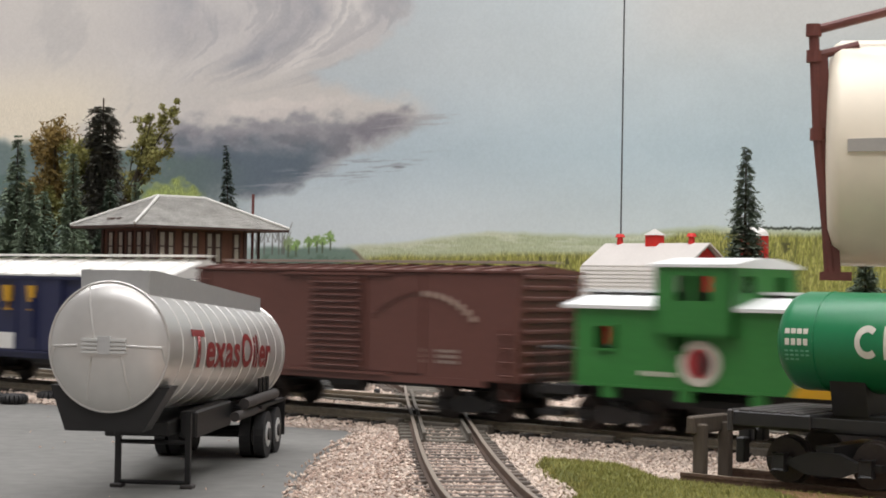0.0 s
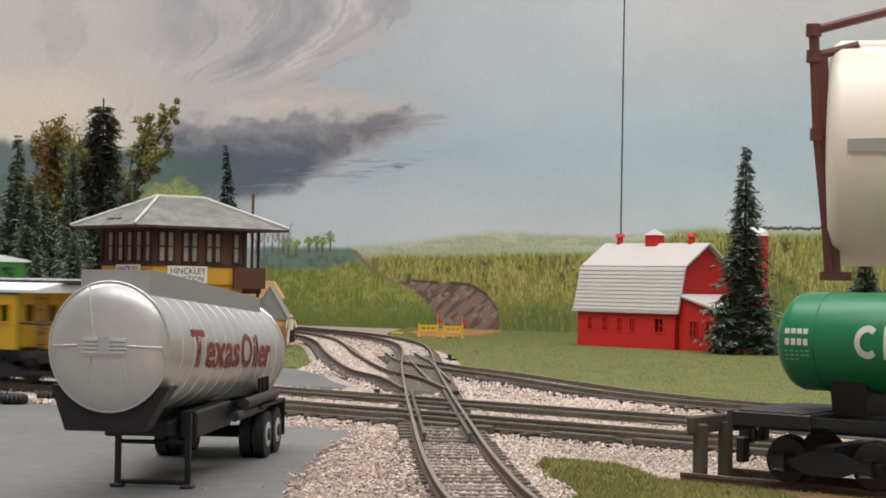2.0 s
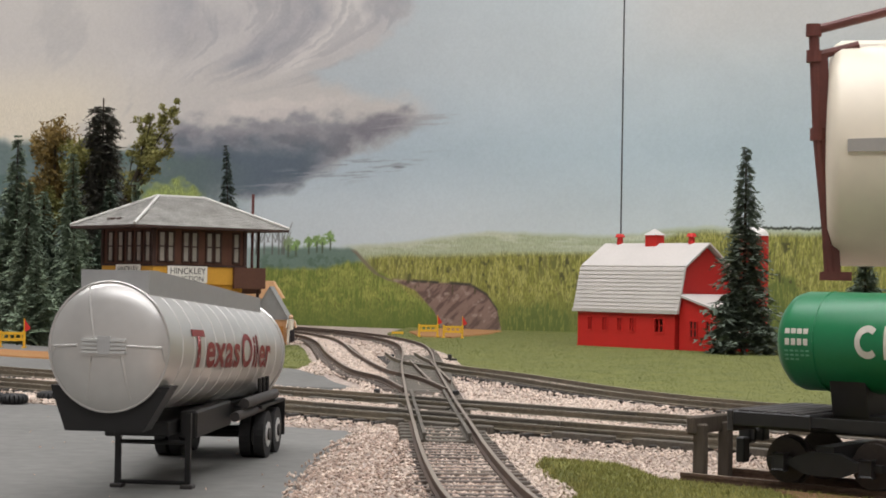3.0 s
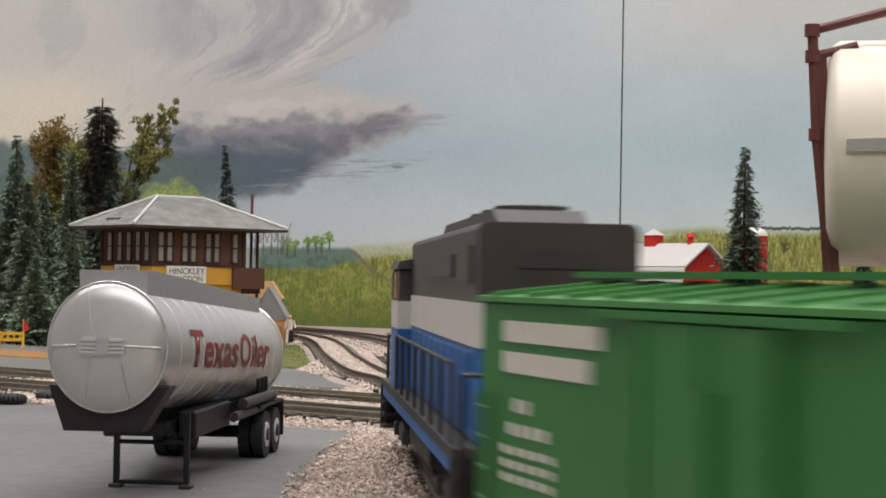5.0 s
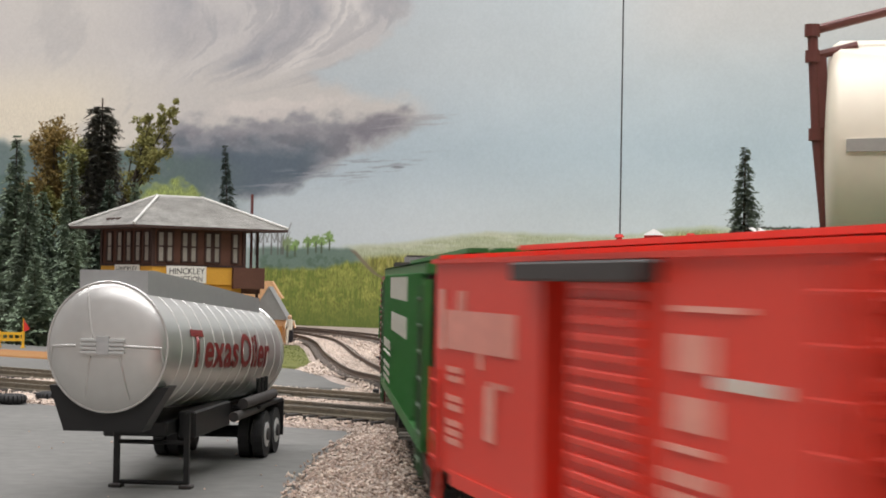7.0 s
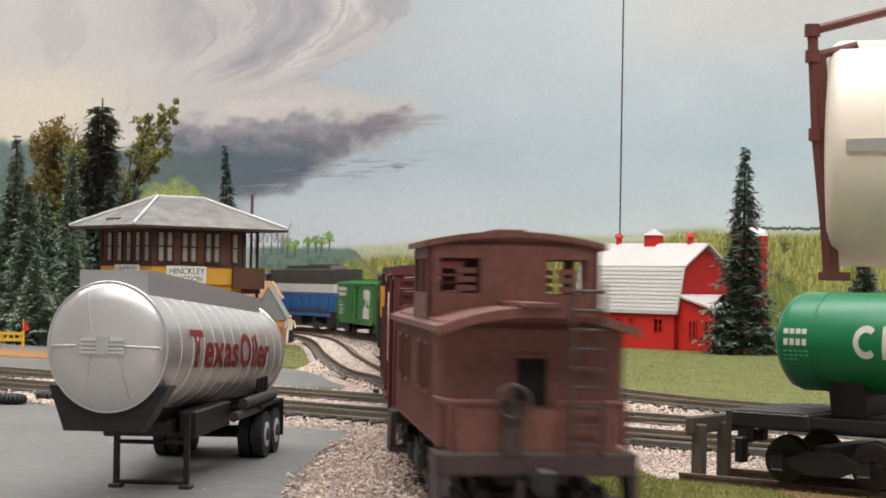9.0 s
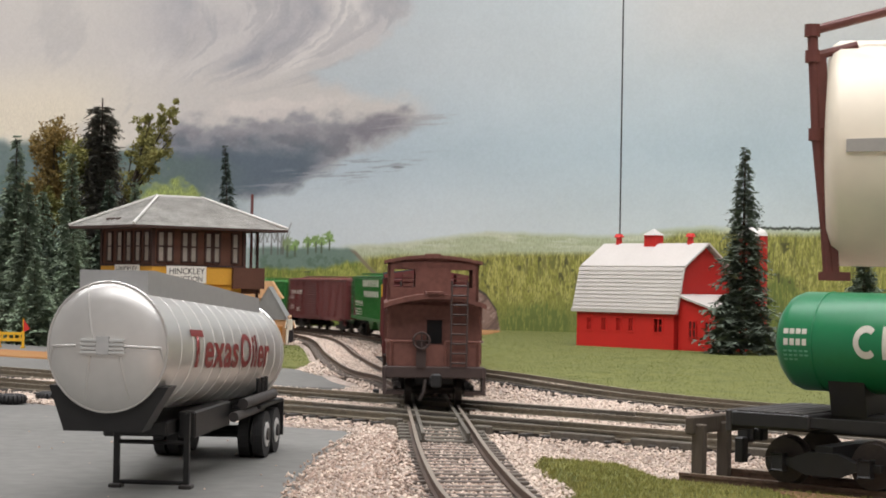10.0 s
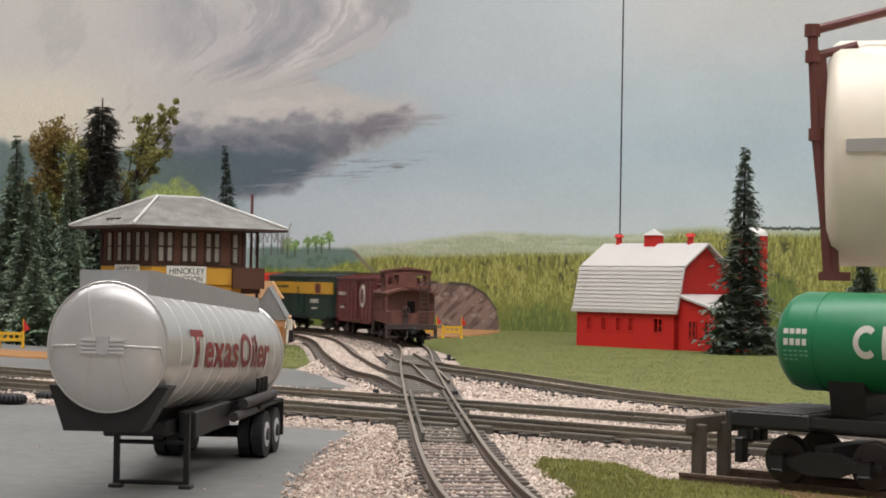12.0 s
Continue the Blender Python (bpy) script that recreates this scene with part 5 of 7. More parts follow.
def rolling_stock():
    brown = paint("boxcar_brown", 98, 62, 54, vary=0.14)
    oxide = paint("boxcar_oxide", 104, 52, 50, vary=0.14)
    green = paint("boxcar_green", 46, 112, 50, vary=0.10)
    lime = paint("roof_green", 72, 132, 68, vary=0.1, rough=0.35)
    red = paint("boxcar_red", 214, 58, 40, vary=0.08)
    pine, yellow = paint("reefer_green", 34, 56, 46, vary=0.15), paint("reefer_yellow", 206, 156, 44, vary=0.1)
    slate = paint("reefer_roof", 66, 72, 72, vary=0.2)
    navy, white = paint("reefer_navy", 34, 38, 70), paint("reefer_white", 224, 222, 216)
    pale = paint("dusty_roof", 150, 136, 126, vary=0.25)
    rosy = paint("pinkish_oxide_roof", 132, 86, 80, vary=0.2)
    out = {}
    # crossing train
    c = boxcar("brown_boxcar", "brown steel boxcar with ribbed door and arched lettering", 0.134, 0.0120, 0.0440, 0.0462, brown, brown, W=0.0325, door_x=-0.003, door_w=0.023, walk_m=pale, roof_ribs=14, ends_m=brown)
    w = 0.01625
    for s in (1, -1):
        part("door_panel", block(0.0095 if s < 0 else -0.0155 - 0.018, 0.0095 + 0.022 if s < 0 else -0.0155, s * (w - 0.0002), s * (w + 0.0005), 0.0135, 0.0425), brown, c)
        bm = bmesh.new()
        for k in range(15):
            a = radians(135 - 90 * k / 14)
            x, z = 0.032 + 0.0265 * math.cos(a), 0.0130 + 0.0245 * math.sin(a)
            cyl(bm, (-s * x, s * w, z), (-s * x, s * (w + 0.0005), z), 0.0010, 6)
        part("arched_lettering", bm, paint("faded_lettering", 168, 148, 134, vary=0.3), c)
        for z in (0.0200, 0.0184, 0.0168):
            letters(c, s, w + 0.0001, -s * 0.020, -s * 0.033, z, z + 0.0010, 6, pale)
            letters(c, s, w + 0.0001, -s * 0.037, -s * 0.046, z, z + 0.0010, 4, pale)
    out["cross_box"] = c
    r = boxcar("reefer", "navy and white refrigerator car with yellow glasses painted on", 0.140, 0.0120, 0.0408, 0.0476, navy, white, door="plain", W=0.033, walk_m=M_WHITE, roof_ribs=10, ends_m=white)
    for s in (1, -1):
        part("white_band", block(-0.0702, 0.0702, s * 0.0163, s * 0.0168, 0.0135, 0.0195), white, r)
        part("white_panel", block(0.036, 0.0702, s * 0.0163, s * 0.0168, 0.0195, 0.0405), white, r)
        for x in (-0.004, -0.0185):
            g = bmesh.new()
            cyl(g, (x, s * 0.0170, 0.0372), (x, s * 0.0170, 0.0312), 0.0024, 14, 0.0018)
            cyl(g, (x, s * 0.0170, 0.0312), (x, s * 0.0170, 0.0285), 0.0004, 6)
            cyl(g, (x, s * 0.0170, 0.0285), (x, s * 0.0170, 0.0280), 0.0016, 10)
            part("painted_glass", g, yellow, r, "painted yellow drinking glass")
    out["cross_reefer"] = r
    out["cross_caboose"] = green_caboose()
    # main train
    out["caboose"] = red_caboose()
    b = boxcar("brown_boxcar", "dark red-brown boxcar with a round white emblem", 0.134, 0.0115, 0.0425, 0.0460, oxide, oxide, door="plain", ribs=10)
    for s in (1, -1):
        part("emblem", rod((-s * 0.0 - 0.030, s * 0.0165, 0.030), (-0.030, s * 0.0170, 0.030), 0.0085, 24), M_LETTER, b, "round white emblem")
        part("emblem_mark", rod((-0.030, s * 0.0165, 0.030), (-0.030, s * 0.0172, 0.030), 0.0055, 20), oxide, b)
        letters(b, s, 0.0166, s * 0.055, s * 0.030, 0.0300, 0.0325, 6, M_LETTER)
        letters(b, s, 0.0166, s * 0.050, s * 0.034, 0.0200, 0.0215, 5, M_LETTER)
    out["box_emblem"] = b
    gy = boxcar("reefer", "dark green refrigerator car with a broad yellow band", 0.150, 0.0115, 0.0440, 0.0470, pine, slate, door="plain", W=0.0335, walk_m=slate)
    for s in (1, -1):
        part("yellow_band", block(-0.0752, 0.0752, s * 0.0166, s * 0.0182, 0.0300, 0.0395), yellow, gy, "broad yellow band")
        letters(gy, s, 0.0182, s * 0.066, s * 0.020, 0.0345, 0.0368, 11, pine)
        part("emblem", block(-0.052, -0.041, s * 0.0166, s * 0.0186, 0.0310, 0.0385), oxide, gy)
        letters(gy, s, 0.0168, s * 0.060, s * 0.046, 0.0235, 0.0255, 5, M_LETTER)
        letters(gy, s, 0.0168, -s * 0.028, -s * 0.046, 0.0225, 0.0260, 4, M_LETTER)
        letters(gy, s, 0.0168, -s * 0.031, -s * 0.042, 0.0175, 0.0190, 4, M_LETTER)
    out["reefer"] = gy
    rb = boxcar("red_boxcar", "bright red boxcar with faded white lettering, door ajar", 0.142, 0.0115, 0.0440, 0.0457, red, red, W=0.0335, door_x=-0.0125, door_w=0.0253, open_gap=0.0135)
    dust = paint("faded_white", 224, 156, 140, vary=0.2)
    for s in (1, -1):
        letters(rb, s, 0.0168, s * 0.0675, s * 0.0635, 0.0305, 0.0400, 1, dust, fill=0.8)
        letters(rb, s, 0.0168, s * 0.0630, s * 0.0245, 0.0308, 0.0368, 13, dust, fill=0.72)
        letters(rb, s, 0.0168, s * 0.0560, s * 0.0500, 0.0368, 0.0398, 2, dust, fill=0.5)
        letters(rb, s, 0.0168, s * 0.0440, s * 0.0405, 0.0285, 0.0308, 1, dust)
        for z in (0.0272, 0.0258, 0.0228, 0.0214, 0.0190, 0.0176, 0.0162):
            letters(rb, s, 0.0168, s * 0.062, s * 0.053, z, z + 0.0009, 5, dust, fill=0.7)
        letters(rb, s, 0.0168, s * 0.0400, s * 0.0330, 0.0185, 0.0262, 1, dust, fill=0.7)
        letters(rb, s, 0.0168, s * 0.0385, s * 0.0270, 0.0262, 0.0270, 4, dust)
        letters(rb, s, 0.0168, -s * 0.0315, -s * 0.0495, 0.0385, 0.0391, 1, dust, fill=1)
        letters(rb, s, 0.0168, -s * 0.0315, -s * 0.0425, 0.0325, 0.0362, 3, dust, fill=0.8)
        letters(rb, s, 0.0168, -s * 0.0425, -s * 0.0575, 0.0312, 0.0324, 5, M_LETTER, fill=0.75)
        letters(rb, s, 0.0168, -s * 0.0315, -s * 0.0425, 0.0265, 0.0300, 3, dust, fill=0.8)
        letters(rb, s, 0.0168, -s * 0.0295, -s * 0.0415, 0.0243, 0.0250, 1, dust, fill=1)
        for z in (0.0210, 0.0190, 0.0165):
            letters(rb, s, 0.0168, -s * 0.0295, -s * 0.0435, z, z + 0.0013, 5, dust, fill=0.7)
    out["red"] = rb
    out["hopper"] = hopper_car()
    b2 = boxcar("brown_boxcar", "red-brown wood-braced boxcar with ribbed door", 0.1427, 0.0110, 0.0412, 0.0430, oxide, rosy, W=0.0335, door_x=0.0065, door_w=0.024, ribs=9, tall_brake=True)
    for s in (1, -1):
        for x in (0.052, 0.036, -0.034, -0.050):
            bm = prism([(x - 0.007, 0.040), (x - 0.0055, 0.040), (x + 0.0065, 0.0125), (x + 0.005, 0.0125)], s * 0.0165, s * 0.0173)
            part("brace", bm, oxide, b2)
        letters(b2, s, 0.0168, s * 0.0610, s * 0.0335, 0.0296, 0.0328, 4, M_LETTER, fill=0.45)
        letters(b2, s, 0.0168, s * 0.066, s * 0.057, 0.0270, 0.0278, 4, M_LETTER, fill=0.7)
        letters(b2, s, 0.0168, s * 0.066, s * 0.057, 0.0254, 0.0264, 5, M_LETTER, fill=0.7)
        letters(b2, s, 0.0168, s * 0.062, s * 0.056, 0.0165, 0.0205, 2, M_LETTER, fill=0.5)
        letters(b2, s, 0.0168, s * 0.048, s * 0.040, 0.0150, 0.0185, 2, M_LETTER, fill=0.5)
    out["box_brown"] = b2
    gb = boxcar("green_boxcar", "bright green boxcar with white letter blocks", 0.145, 0.0105, 0.0386, 0.0412, green, lime, door="plain", W=0.0335, walk_m=green, door_x=0.008, door_w=0.028)
    for s in (1, -1):
        letters(gb, s, 0.0168, s * 0.0640, s * 0.0335, 0.0335, 0.0362, 10, M_LETTER, fill=0.85)
        letters(gb, s, 0.0168, s * 0.0640, s * 0.0365, 0.0295, 0.0322, 8, M_LETTER, fill=0.85)
        letters(gb, s, 0.0168, s * 0.060, s * 0.054, 0.0245, 0.0262, 2, M_LETTER)
        letters(gb, s, 0.0168, s * 0.062, s * 0.048, 0.0215, 0.0230, 4, M_LETTER)
        for z in (0.0190, 0.0172, 0.0154):
            letters(gb, s, 0.0168, s * 0.064, s * 0.046, z, z + 0.001, 5, M_LETTER)
        mark = [(-0.0305, 0.0345), (-0.0470, 0.0345), (-0.0500, 0.0335), (-0.0510, 0.0310), (-0.0510, 0.0255), (-0.0470, 0.0225), (-0.0455, 0.0225), (-0.0455, 0.0262), (-0.0420, 0.0278), (-0.0395, 0.0240), (-0.0360, 0.0278), (-0.0305, 0.0278)]
        foot = [(-0.0290, 0.0212), (-0.0335, 0.0212), (-0.0350, 0.0240), (-0.0390, 0.0212), (-0.0480, 0.0212), (-0.0490, 0.0200), (-0.0490, 0.0135), (-0.0290, 0.0135)]
        for o in (mark, foot):
            part("emblem", prism([(s * x, z) for x, z in o], *sorted((s * 0.0166, s * 0.0171))), M_LETTER, gb, "white geometric emblem")
    out["box_green"] = gb
    out["loco"] = locomotive()
    return out


STOCK = rolling_stock()
# rear end and length of each vehicle along the main track at 9.5 s; 0 lies 0.38 m before the lens
MAIN_TRAIN = (("caboose", 0.038, 0.100), ("box_emblem", 0.146, 0.128), ("reefer", 0.288, 0.150), ("red", 0.4535, 0.142), ("hopper", 0.6020, 0.190), ("box_brown", 0.8096, 0.1427), ("box_green", 0.9680, 0.145), ("loco", 1.1350, 0.186))
MAIN_SPEED = 0.2795
CROSS_TRAIN = (("cross_caboose", 0.0508, 0.116), ("cross_box", -0.0815, 0.134), ("cross_reefer", -0.232, 0.140))
CROSS_SPEED = -0.171


# ---- still things ----
M_STEEL = paint("silver_rim", 206, 206, 204, rough=0.4, metal=0.2)


M_SOOT = paint("satin_black", 24, 23, 23, rough=0.5, vary=0.25)


def silver_trailer():
    sil = mat("silver_paint", srgb(206, 204, 200), 0.34, 0.62, 0.07, 60, 0.03, streak=(1, 0.15, 1))
    box_m = paint("silver_grey_box", 150, 150, 148, rough=0.5, vary=0.08)
    band_m = paint("streak_highlight_silver", 232, 230, 226, rough=0.3, metal=0.3)
    red = paint("dark_red_lettering", 128, 36, 36, vary=0.2)
    t = thing("tank_trailer", "silver tank semi-trailer on landing legs with red lettering", "trailer", pose(-0.0672, 0.343, -0.005, 0, 0, -5.0))
    L, rx, rz = 0.127, 0.0124, 0.0132
    c0, c1 = 0.0318, 0.0258
    cz = lambda y: c0 + (c1 - c0) * y / L
    bm = bmesh.new()
    n = 48
    stops = [(-0.0022, 0.0), (-0.0021, 0.35), (-0.0015, 0.7), (-0.0006, 0.92), (0.0004, 1.0)] + [(0.004 + (L - 0.008) * k / 12, 1.0) for k in range(13)] + [(L - 0.0004, 1.0), (L + 0.001, 0.9), (L + 0.0018, 0.6), (L + 0.0021, 0.0)]
    prev = None
    for y, f in stops:
        cur = [bm.verts.new((rx * f * math.cos(a), y, cz(y) + rz * f * math.sin(a))) for a in np.linspace(0, 2 * math.pi, n, endpoint=False)] if f else [bm.verts.new((0, y, cz(y)))]
        if prev:
            for i in range(n):
                j = (i + 1) % n
                a, b = prev[i % len(prev)], prev[j % len(prev)]
                c, d = cur[j % len(cur)], cur[i % len(cur)]
                bm.faces.new([v for k, v in enumerate((a, b, c, d)) if v not in (a, b, c, d)[:k]])
        prev = cur
    bmesh.ops.recalc_face_normals(bm, faces=bm.faces)
    smooth(part("tank", bm, sil, t))

    def ring(y, grow, r, m, name):
        b = bmesh.new()
        pts = [(rx * grow * math.cos(a), y, cz(y) + rz * grow * math.sin(a)) for a in np.linspace(0, 2 * math.pi, 41)]
        for p, q in zip(pts[:-1], pts[1:]):
            cyl(b, p, q, r, 6)
        return smooth(part(name, b, m, t))
    ring(0.0002, 1.0, 0.00024, sil, "rim")
    # weld rings in a brighter silver, painting in the reflected streaks round the tank
    for k in range(11):
        ring(0.012 + k * 0.0105, 1.0, 0.00014, band_m, "weld_band")
    ring(L, 1.0, 0.0007, sil, "rim")
    f = lambda x, z: (x, float(np.interp(math.hypot(x / rx, z / rz), (0, 0.35, 0.7, 0.92, 1), (-0.0022, -0.0021, -0.0015, -0.0006, 0.0004))), c0 + z)
    seam = [(f(-0.0112, 0.0), f(-0.006, 0.0003)), (f(0.0035, 0.0003), f(0.0112, 0)), (f(0.0112, 0.0), f(0.0117, -0.003)), (f(-0.0112, 0.0), f(-0.0117, -0.003)), (f(-0.0042, 0.0122), f(-0.0024, 0.0012)), (f(-0.0030, -0.0018), f(-0.0042, -0.0105)), (f(0.0032, -0.0018), f(0.0048, -0.0105))]
    fine_seam = []
    for (ax, ay, az), (bx2, by2, bz) in seam:
        pts = [f(ax + (bx2 - ax) * k / 5, az - c0 + (bz - az) * k / 5) for k in range(6)]
        fine_seam += list(zip(pts[:-1], pts[1:]))
    part("end_seams", rods(fine_seam, 0.00028, 6), sil, t)
    for x in (-0.0032, 0.0026):
        v = bmesh.new()
        for k in range(4):
            z = c0 - 0.0012 + k * 0.0008
            bx(v, x - 0.0016, x + 0.0016, -0.0030, -0.0018, z, z + 0.0005)
        part("vent_plate", v, paint("pale_plate", 196, 196, 192), t)
    part("name_plate", block(-0.0016, 0.0010, -0.0028, -0.0018, c0 - 0.0014, c0 + 0.0022), paint("dull_plate", 176, 176, 174), t)
    # long raised box on the tank top
    o = part("top_box", prism([(0.0035, c0 + rz - 0.004), (L - 0.006, c1 + rz - 0.003), (L - 0.006, c1 + rz + 0.0018), (0.009, c0 + rz + 0.0024), (0.0035, c0 + rz + 0.0024)], 0, 1), box_m, t)
    for v in o.data.vertices:
        v.co = Vector(((v.co.y - 0.5) * 0.0142, v.co.x, v.co.z))
    # lettering wrapped on the right flank
    for word, y0, size in (("Texas", 0.0205, 0.0160), ("Oiler", 0.0715, 0.0160)):
        cu = bpy.data.curves.new("lettering", "FONT")
        cu.body, cu.size, cu.space_character = word, size, 1.05
        cu.offset = 0.00036
        tmp = bpy.data.objects.new("tmp", cu)
        scene.collection.objects.link(tmp)
        me = bpy.data.meshes.new_from_object(tmp.evaluated_get(bpy.context.evaluated_depsgraph_get()))
        bpy.data.objects.remove(tmp)
        b = bmesh.new()
        b.from_mesh(me)
        bmesh.ops.triangulate(b, faces=b.faces)
        bmesh.ops.subdivide_edges(b, edges=[e for e in b.edges if e.calc_length() > 0.002], cuts=3)
        wide = max(v.co.x for v in b.verts)
        for v in b.verts:
            y, a = y0 + v.co.x / wide * (0.049 if word == "Texas" else 0.037), (v.co.y - 0.0052) / rx * 0.66
            g = 1.012
            v.co = Vector((rx * g * math.cos(a), y, cz(y) + rz * g * math.sin(a)))
        part("lettering", b, red, t, "dark red lettering")
    # chassis
    part("front_saddle", prism([(-rx * 1.0, c0 - 0.008), (-rx * 0.74, c0 - 0.0172), (rx * 0.56, c0 - 0.0172), (rx * 1.0, c0 - 0.008)] + [(rx * 0.99 * math.cos(a), c0 + rz * 0.99 * math.sin(a)) for a in np.linspace(radians(-38), radians(-142), 12)], 0.0014, 0.0085), M_SOOT, t)
    part("frame", block(-0.0060, 0.0060, 0.026, L - 0.002, 0.0115, 0.0146, 0.0003), M_SOOT, t)
    part("side_skirt", block(0.0065, 0.0105, 0.034, 0.070, 0.0105, 0.0165, 0.0004), M_SOOT, t)
    part("side_skirt", block(-0.0105, -0.0065, 0.034, 0.070, 0.0105, 0.0165, 0.0004), M_SOOT, t)
    for s in (-1, 1):
        part("landing_leg", block(s * 0.0078 + 0.0014, s * 0.0078 + 0.0026, 0.0285, 0.0297, 0.0008, 0.0165), M_SOOT, t)
        part("foot", block(s * 0.0078 + 0.0006, s * 0.0078 + 0.0034, 0.0275, 0.0307, 0, 0.0009, 0.0002), M_DGREY, t)
    for z in (0.0012, 0.0100):
        part("leg_brace", rod((-0.0058, 0.0291, z), (0.0098, 0.0291, z), 0.0005, 8), M_SOOT, t)
    for y in (0.098, 0.1115):
        part("axle", rod((-0.0115, y, 0.006), (0.0115, y, 0.006), 0.0010, 8), M_SOOT, t)
        for s in (-1, 1):
            for x in (0.0092, 0.0128):
                w = part("wheel", rod((s * (x - 0.0014), y, 0.006), (s * (x + 0.0014), y, 0.006), 0.006, 24), M_RUBBER, t)
                d = s * (x + 0.0014)
                part("rim", rod((d, y, 0.006), (d + s * 0.0002, y, 0.006), 0.0032, 20), M_STEEL, w, "silver wheel rim")
                part("hub", rod((d, y, 0.006), (d + s * 0.0007, y, 0.006), 0.0016, 12), M_DGREY, w)
    for s in (-1, 1):
        part("fender", block(*sorted((s * 0.0145, s * 0.0072)), 0.088, 0.120, 0.0132, 0.0140), M_SOOT, t)
        part("mud_flap", block(*sorted((s * 0.0072, s * 0.0146)), 0.1195, 0.1201, 0.004, 0.0138), M_SOOT, t)
        part("hose_tube", rod((s * 0.0132, 0.072, 0.0156), (s * 0.0132, 0.112, 0.0156), 0.0013, 12), M_DGREY, t)
        part("hose_tube", rod((s * 0.0126, 0.064, 0.0130), (s * 0.0126, 0.098, 0.0130), 0.0012, 12), M_DGREY, t)
    part("hose_rack", rods([((0.0122, 0.096 + 0.005 * k, 0.014), (0.0122, 0.096 + 0.005 * k, 0.0205)) for k in range(3)], 0.0006, 6), M_SOOT, t)
    part("rear_cradle", block(-0.009, 0.009, L - 0.012, L - 0.002, 0.0125, 0.0175, 0.0004), M_SOOT, t)


def tank_car():
    g = paint("tank_green", 24, 116, 72, rough=0.35, vary=0.06)
    a = math.degrees(math.atan2(BD[1], BD[0]))
    p = np.array((0.056, 0.3845)) + BD * 0.0765
    t = thing("tank_car", "green tank car with white lettering on a black frame", "freight car", pose(p[0], p[1], 0, 0, 0, a))
    h, r, z = 0.0565, 0.0106, 0.0298
    bm = bmesh.new()
    prev, n = None, 40
    stops = [(e * (h - o), f) for e, seq in ((-1, 1), (1, -1)) for o, f in ((0.0052, 0.0), (0.0054, 0.45), (0.0064, 0.75), (0.0081, 0.93), (0.0101, 1.0))[::seq]]
    for x, f in stops:
        cur = [bm.verts.new((x, r * f * math.cos(q), z + r * f * math.sin(q))) for q in np.linspace(0, 2 * math.pi, n, endpoint=False)] if f else [bm.verts.new((x, 0, z))]
        if prev:
            for i in range(n):
                j = (i + 1) % n
                vs = (prev[i % len(prev)], prev[j % len(prev)], cur[j % len(cur)], cur[i % len(cur)])
                bm.faces.new([v for k, v in enumerate(vs) if v not in vs[:k]])
        prev = cur
    bmesh.ops.recalc_face_normals(bm, faces=bm.faces)
    smooth(part("tank", bm, g, t), 50)
    for x in (-h + 0.0158, h - 0.0158, 0):
        b = bmesh.new()
        pts = [(x, r * math.cos(q), z + r * math.sin(q)) for q in np.linspace(0, 2 * math.pi, 33)]
        for u, v in zip(pts[:-1], pts[1:]):
            cyl(b, u, v, 0.0002, 5)
        smooth(part("band", b, g, t))
    part("dome", rod((0, 0, z + r * 0.9), (0, 0, z + r + 0.006), 0.0065, 24), g, t)
    part("dome_lid", rod((0, 0, z + r + 0.006), (0, 0, z + r + 0.0075), 0.0045, 20, 0.003), g, t)

    def flat(a0, a1, x0, x1):
        b = bmesh.new()
        for k in range(5):
            p0, p1 = radians(a0 + (a1 - a0) * k / 5), radians(a0 + (a1 - a0) * (k + 1) / 5)
            b.faces.new([b.verts.new((x, -r * 1.006 * math.cos(q), z + r * 1.006 * math.sin(q))) for x, q in ((x0, p0), (x1, p0), (x1, p1), (x0, p1))])
        return b
    for k in range(4):
        part("lettering", flat(9.5, 15.5, -h + 0.0094 + k * 0.0014, -h + 0.0094 + k * 0.0014 + 0.0011), M_LETTER, t)
        part("lettering", flat(-3.5, 4, -h + 0.0095 + k * 0.0014, -h + 0.0095 + k * 0.0014 + 0.0010), M_LETTER, t)
    faint = paint("faint_lettering", 96, 158, 128, vary=0.3)
    for q in (-11, -16, -21):
        for k in range(5 if q > -20 else 3):
            part("small_lettering", flat(q, q + 2.2, -h + 0.0094 + k * 0.0012, -h + 0.0102 + k * 0.0012), faint, t)
    # large round letter shape and upright bars
    b = bmesh.new()
    cx, R0, R1 = -0.0285, 0.0021, 0.0036
    for k in range(22):
        q0, q1 = radians(50 + 260 * k / 22), radians(50 + 260 * (k + 1) / 22)
        vs = []
        for rr, q in ((R0, q0), (R1, q0), (R1, q1), (R0, q1)):
            lz = rr * math.sin(q) * 0.95
            ang = math.asin(max(-1, min(1, (lz + 0.0005) / r)))
            vs.append(b.verts.new((cx + rr * 0.78 * math.cos(q), -r * 1.008 * math.cos(ang), z + r * 1.008 * math.sin(ang))))
        b.faces.new(vs)
    part("letter_shape", b, M_LETTER, t, "large white round letter shape")
    for k in range(5):
        part("letter_bar", flat(-16, 21, -0.0250 + k * 0.006, -0.0236 + k * 0.006), M_LETTER, t)
    part("frame", block(-h, h, -0.0045, 0.0045, 0.0105, 0.0150, 0.0004), M_BLACK, t)
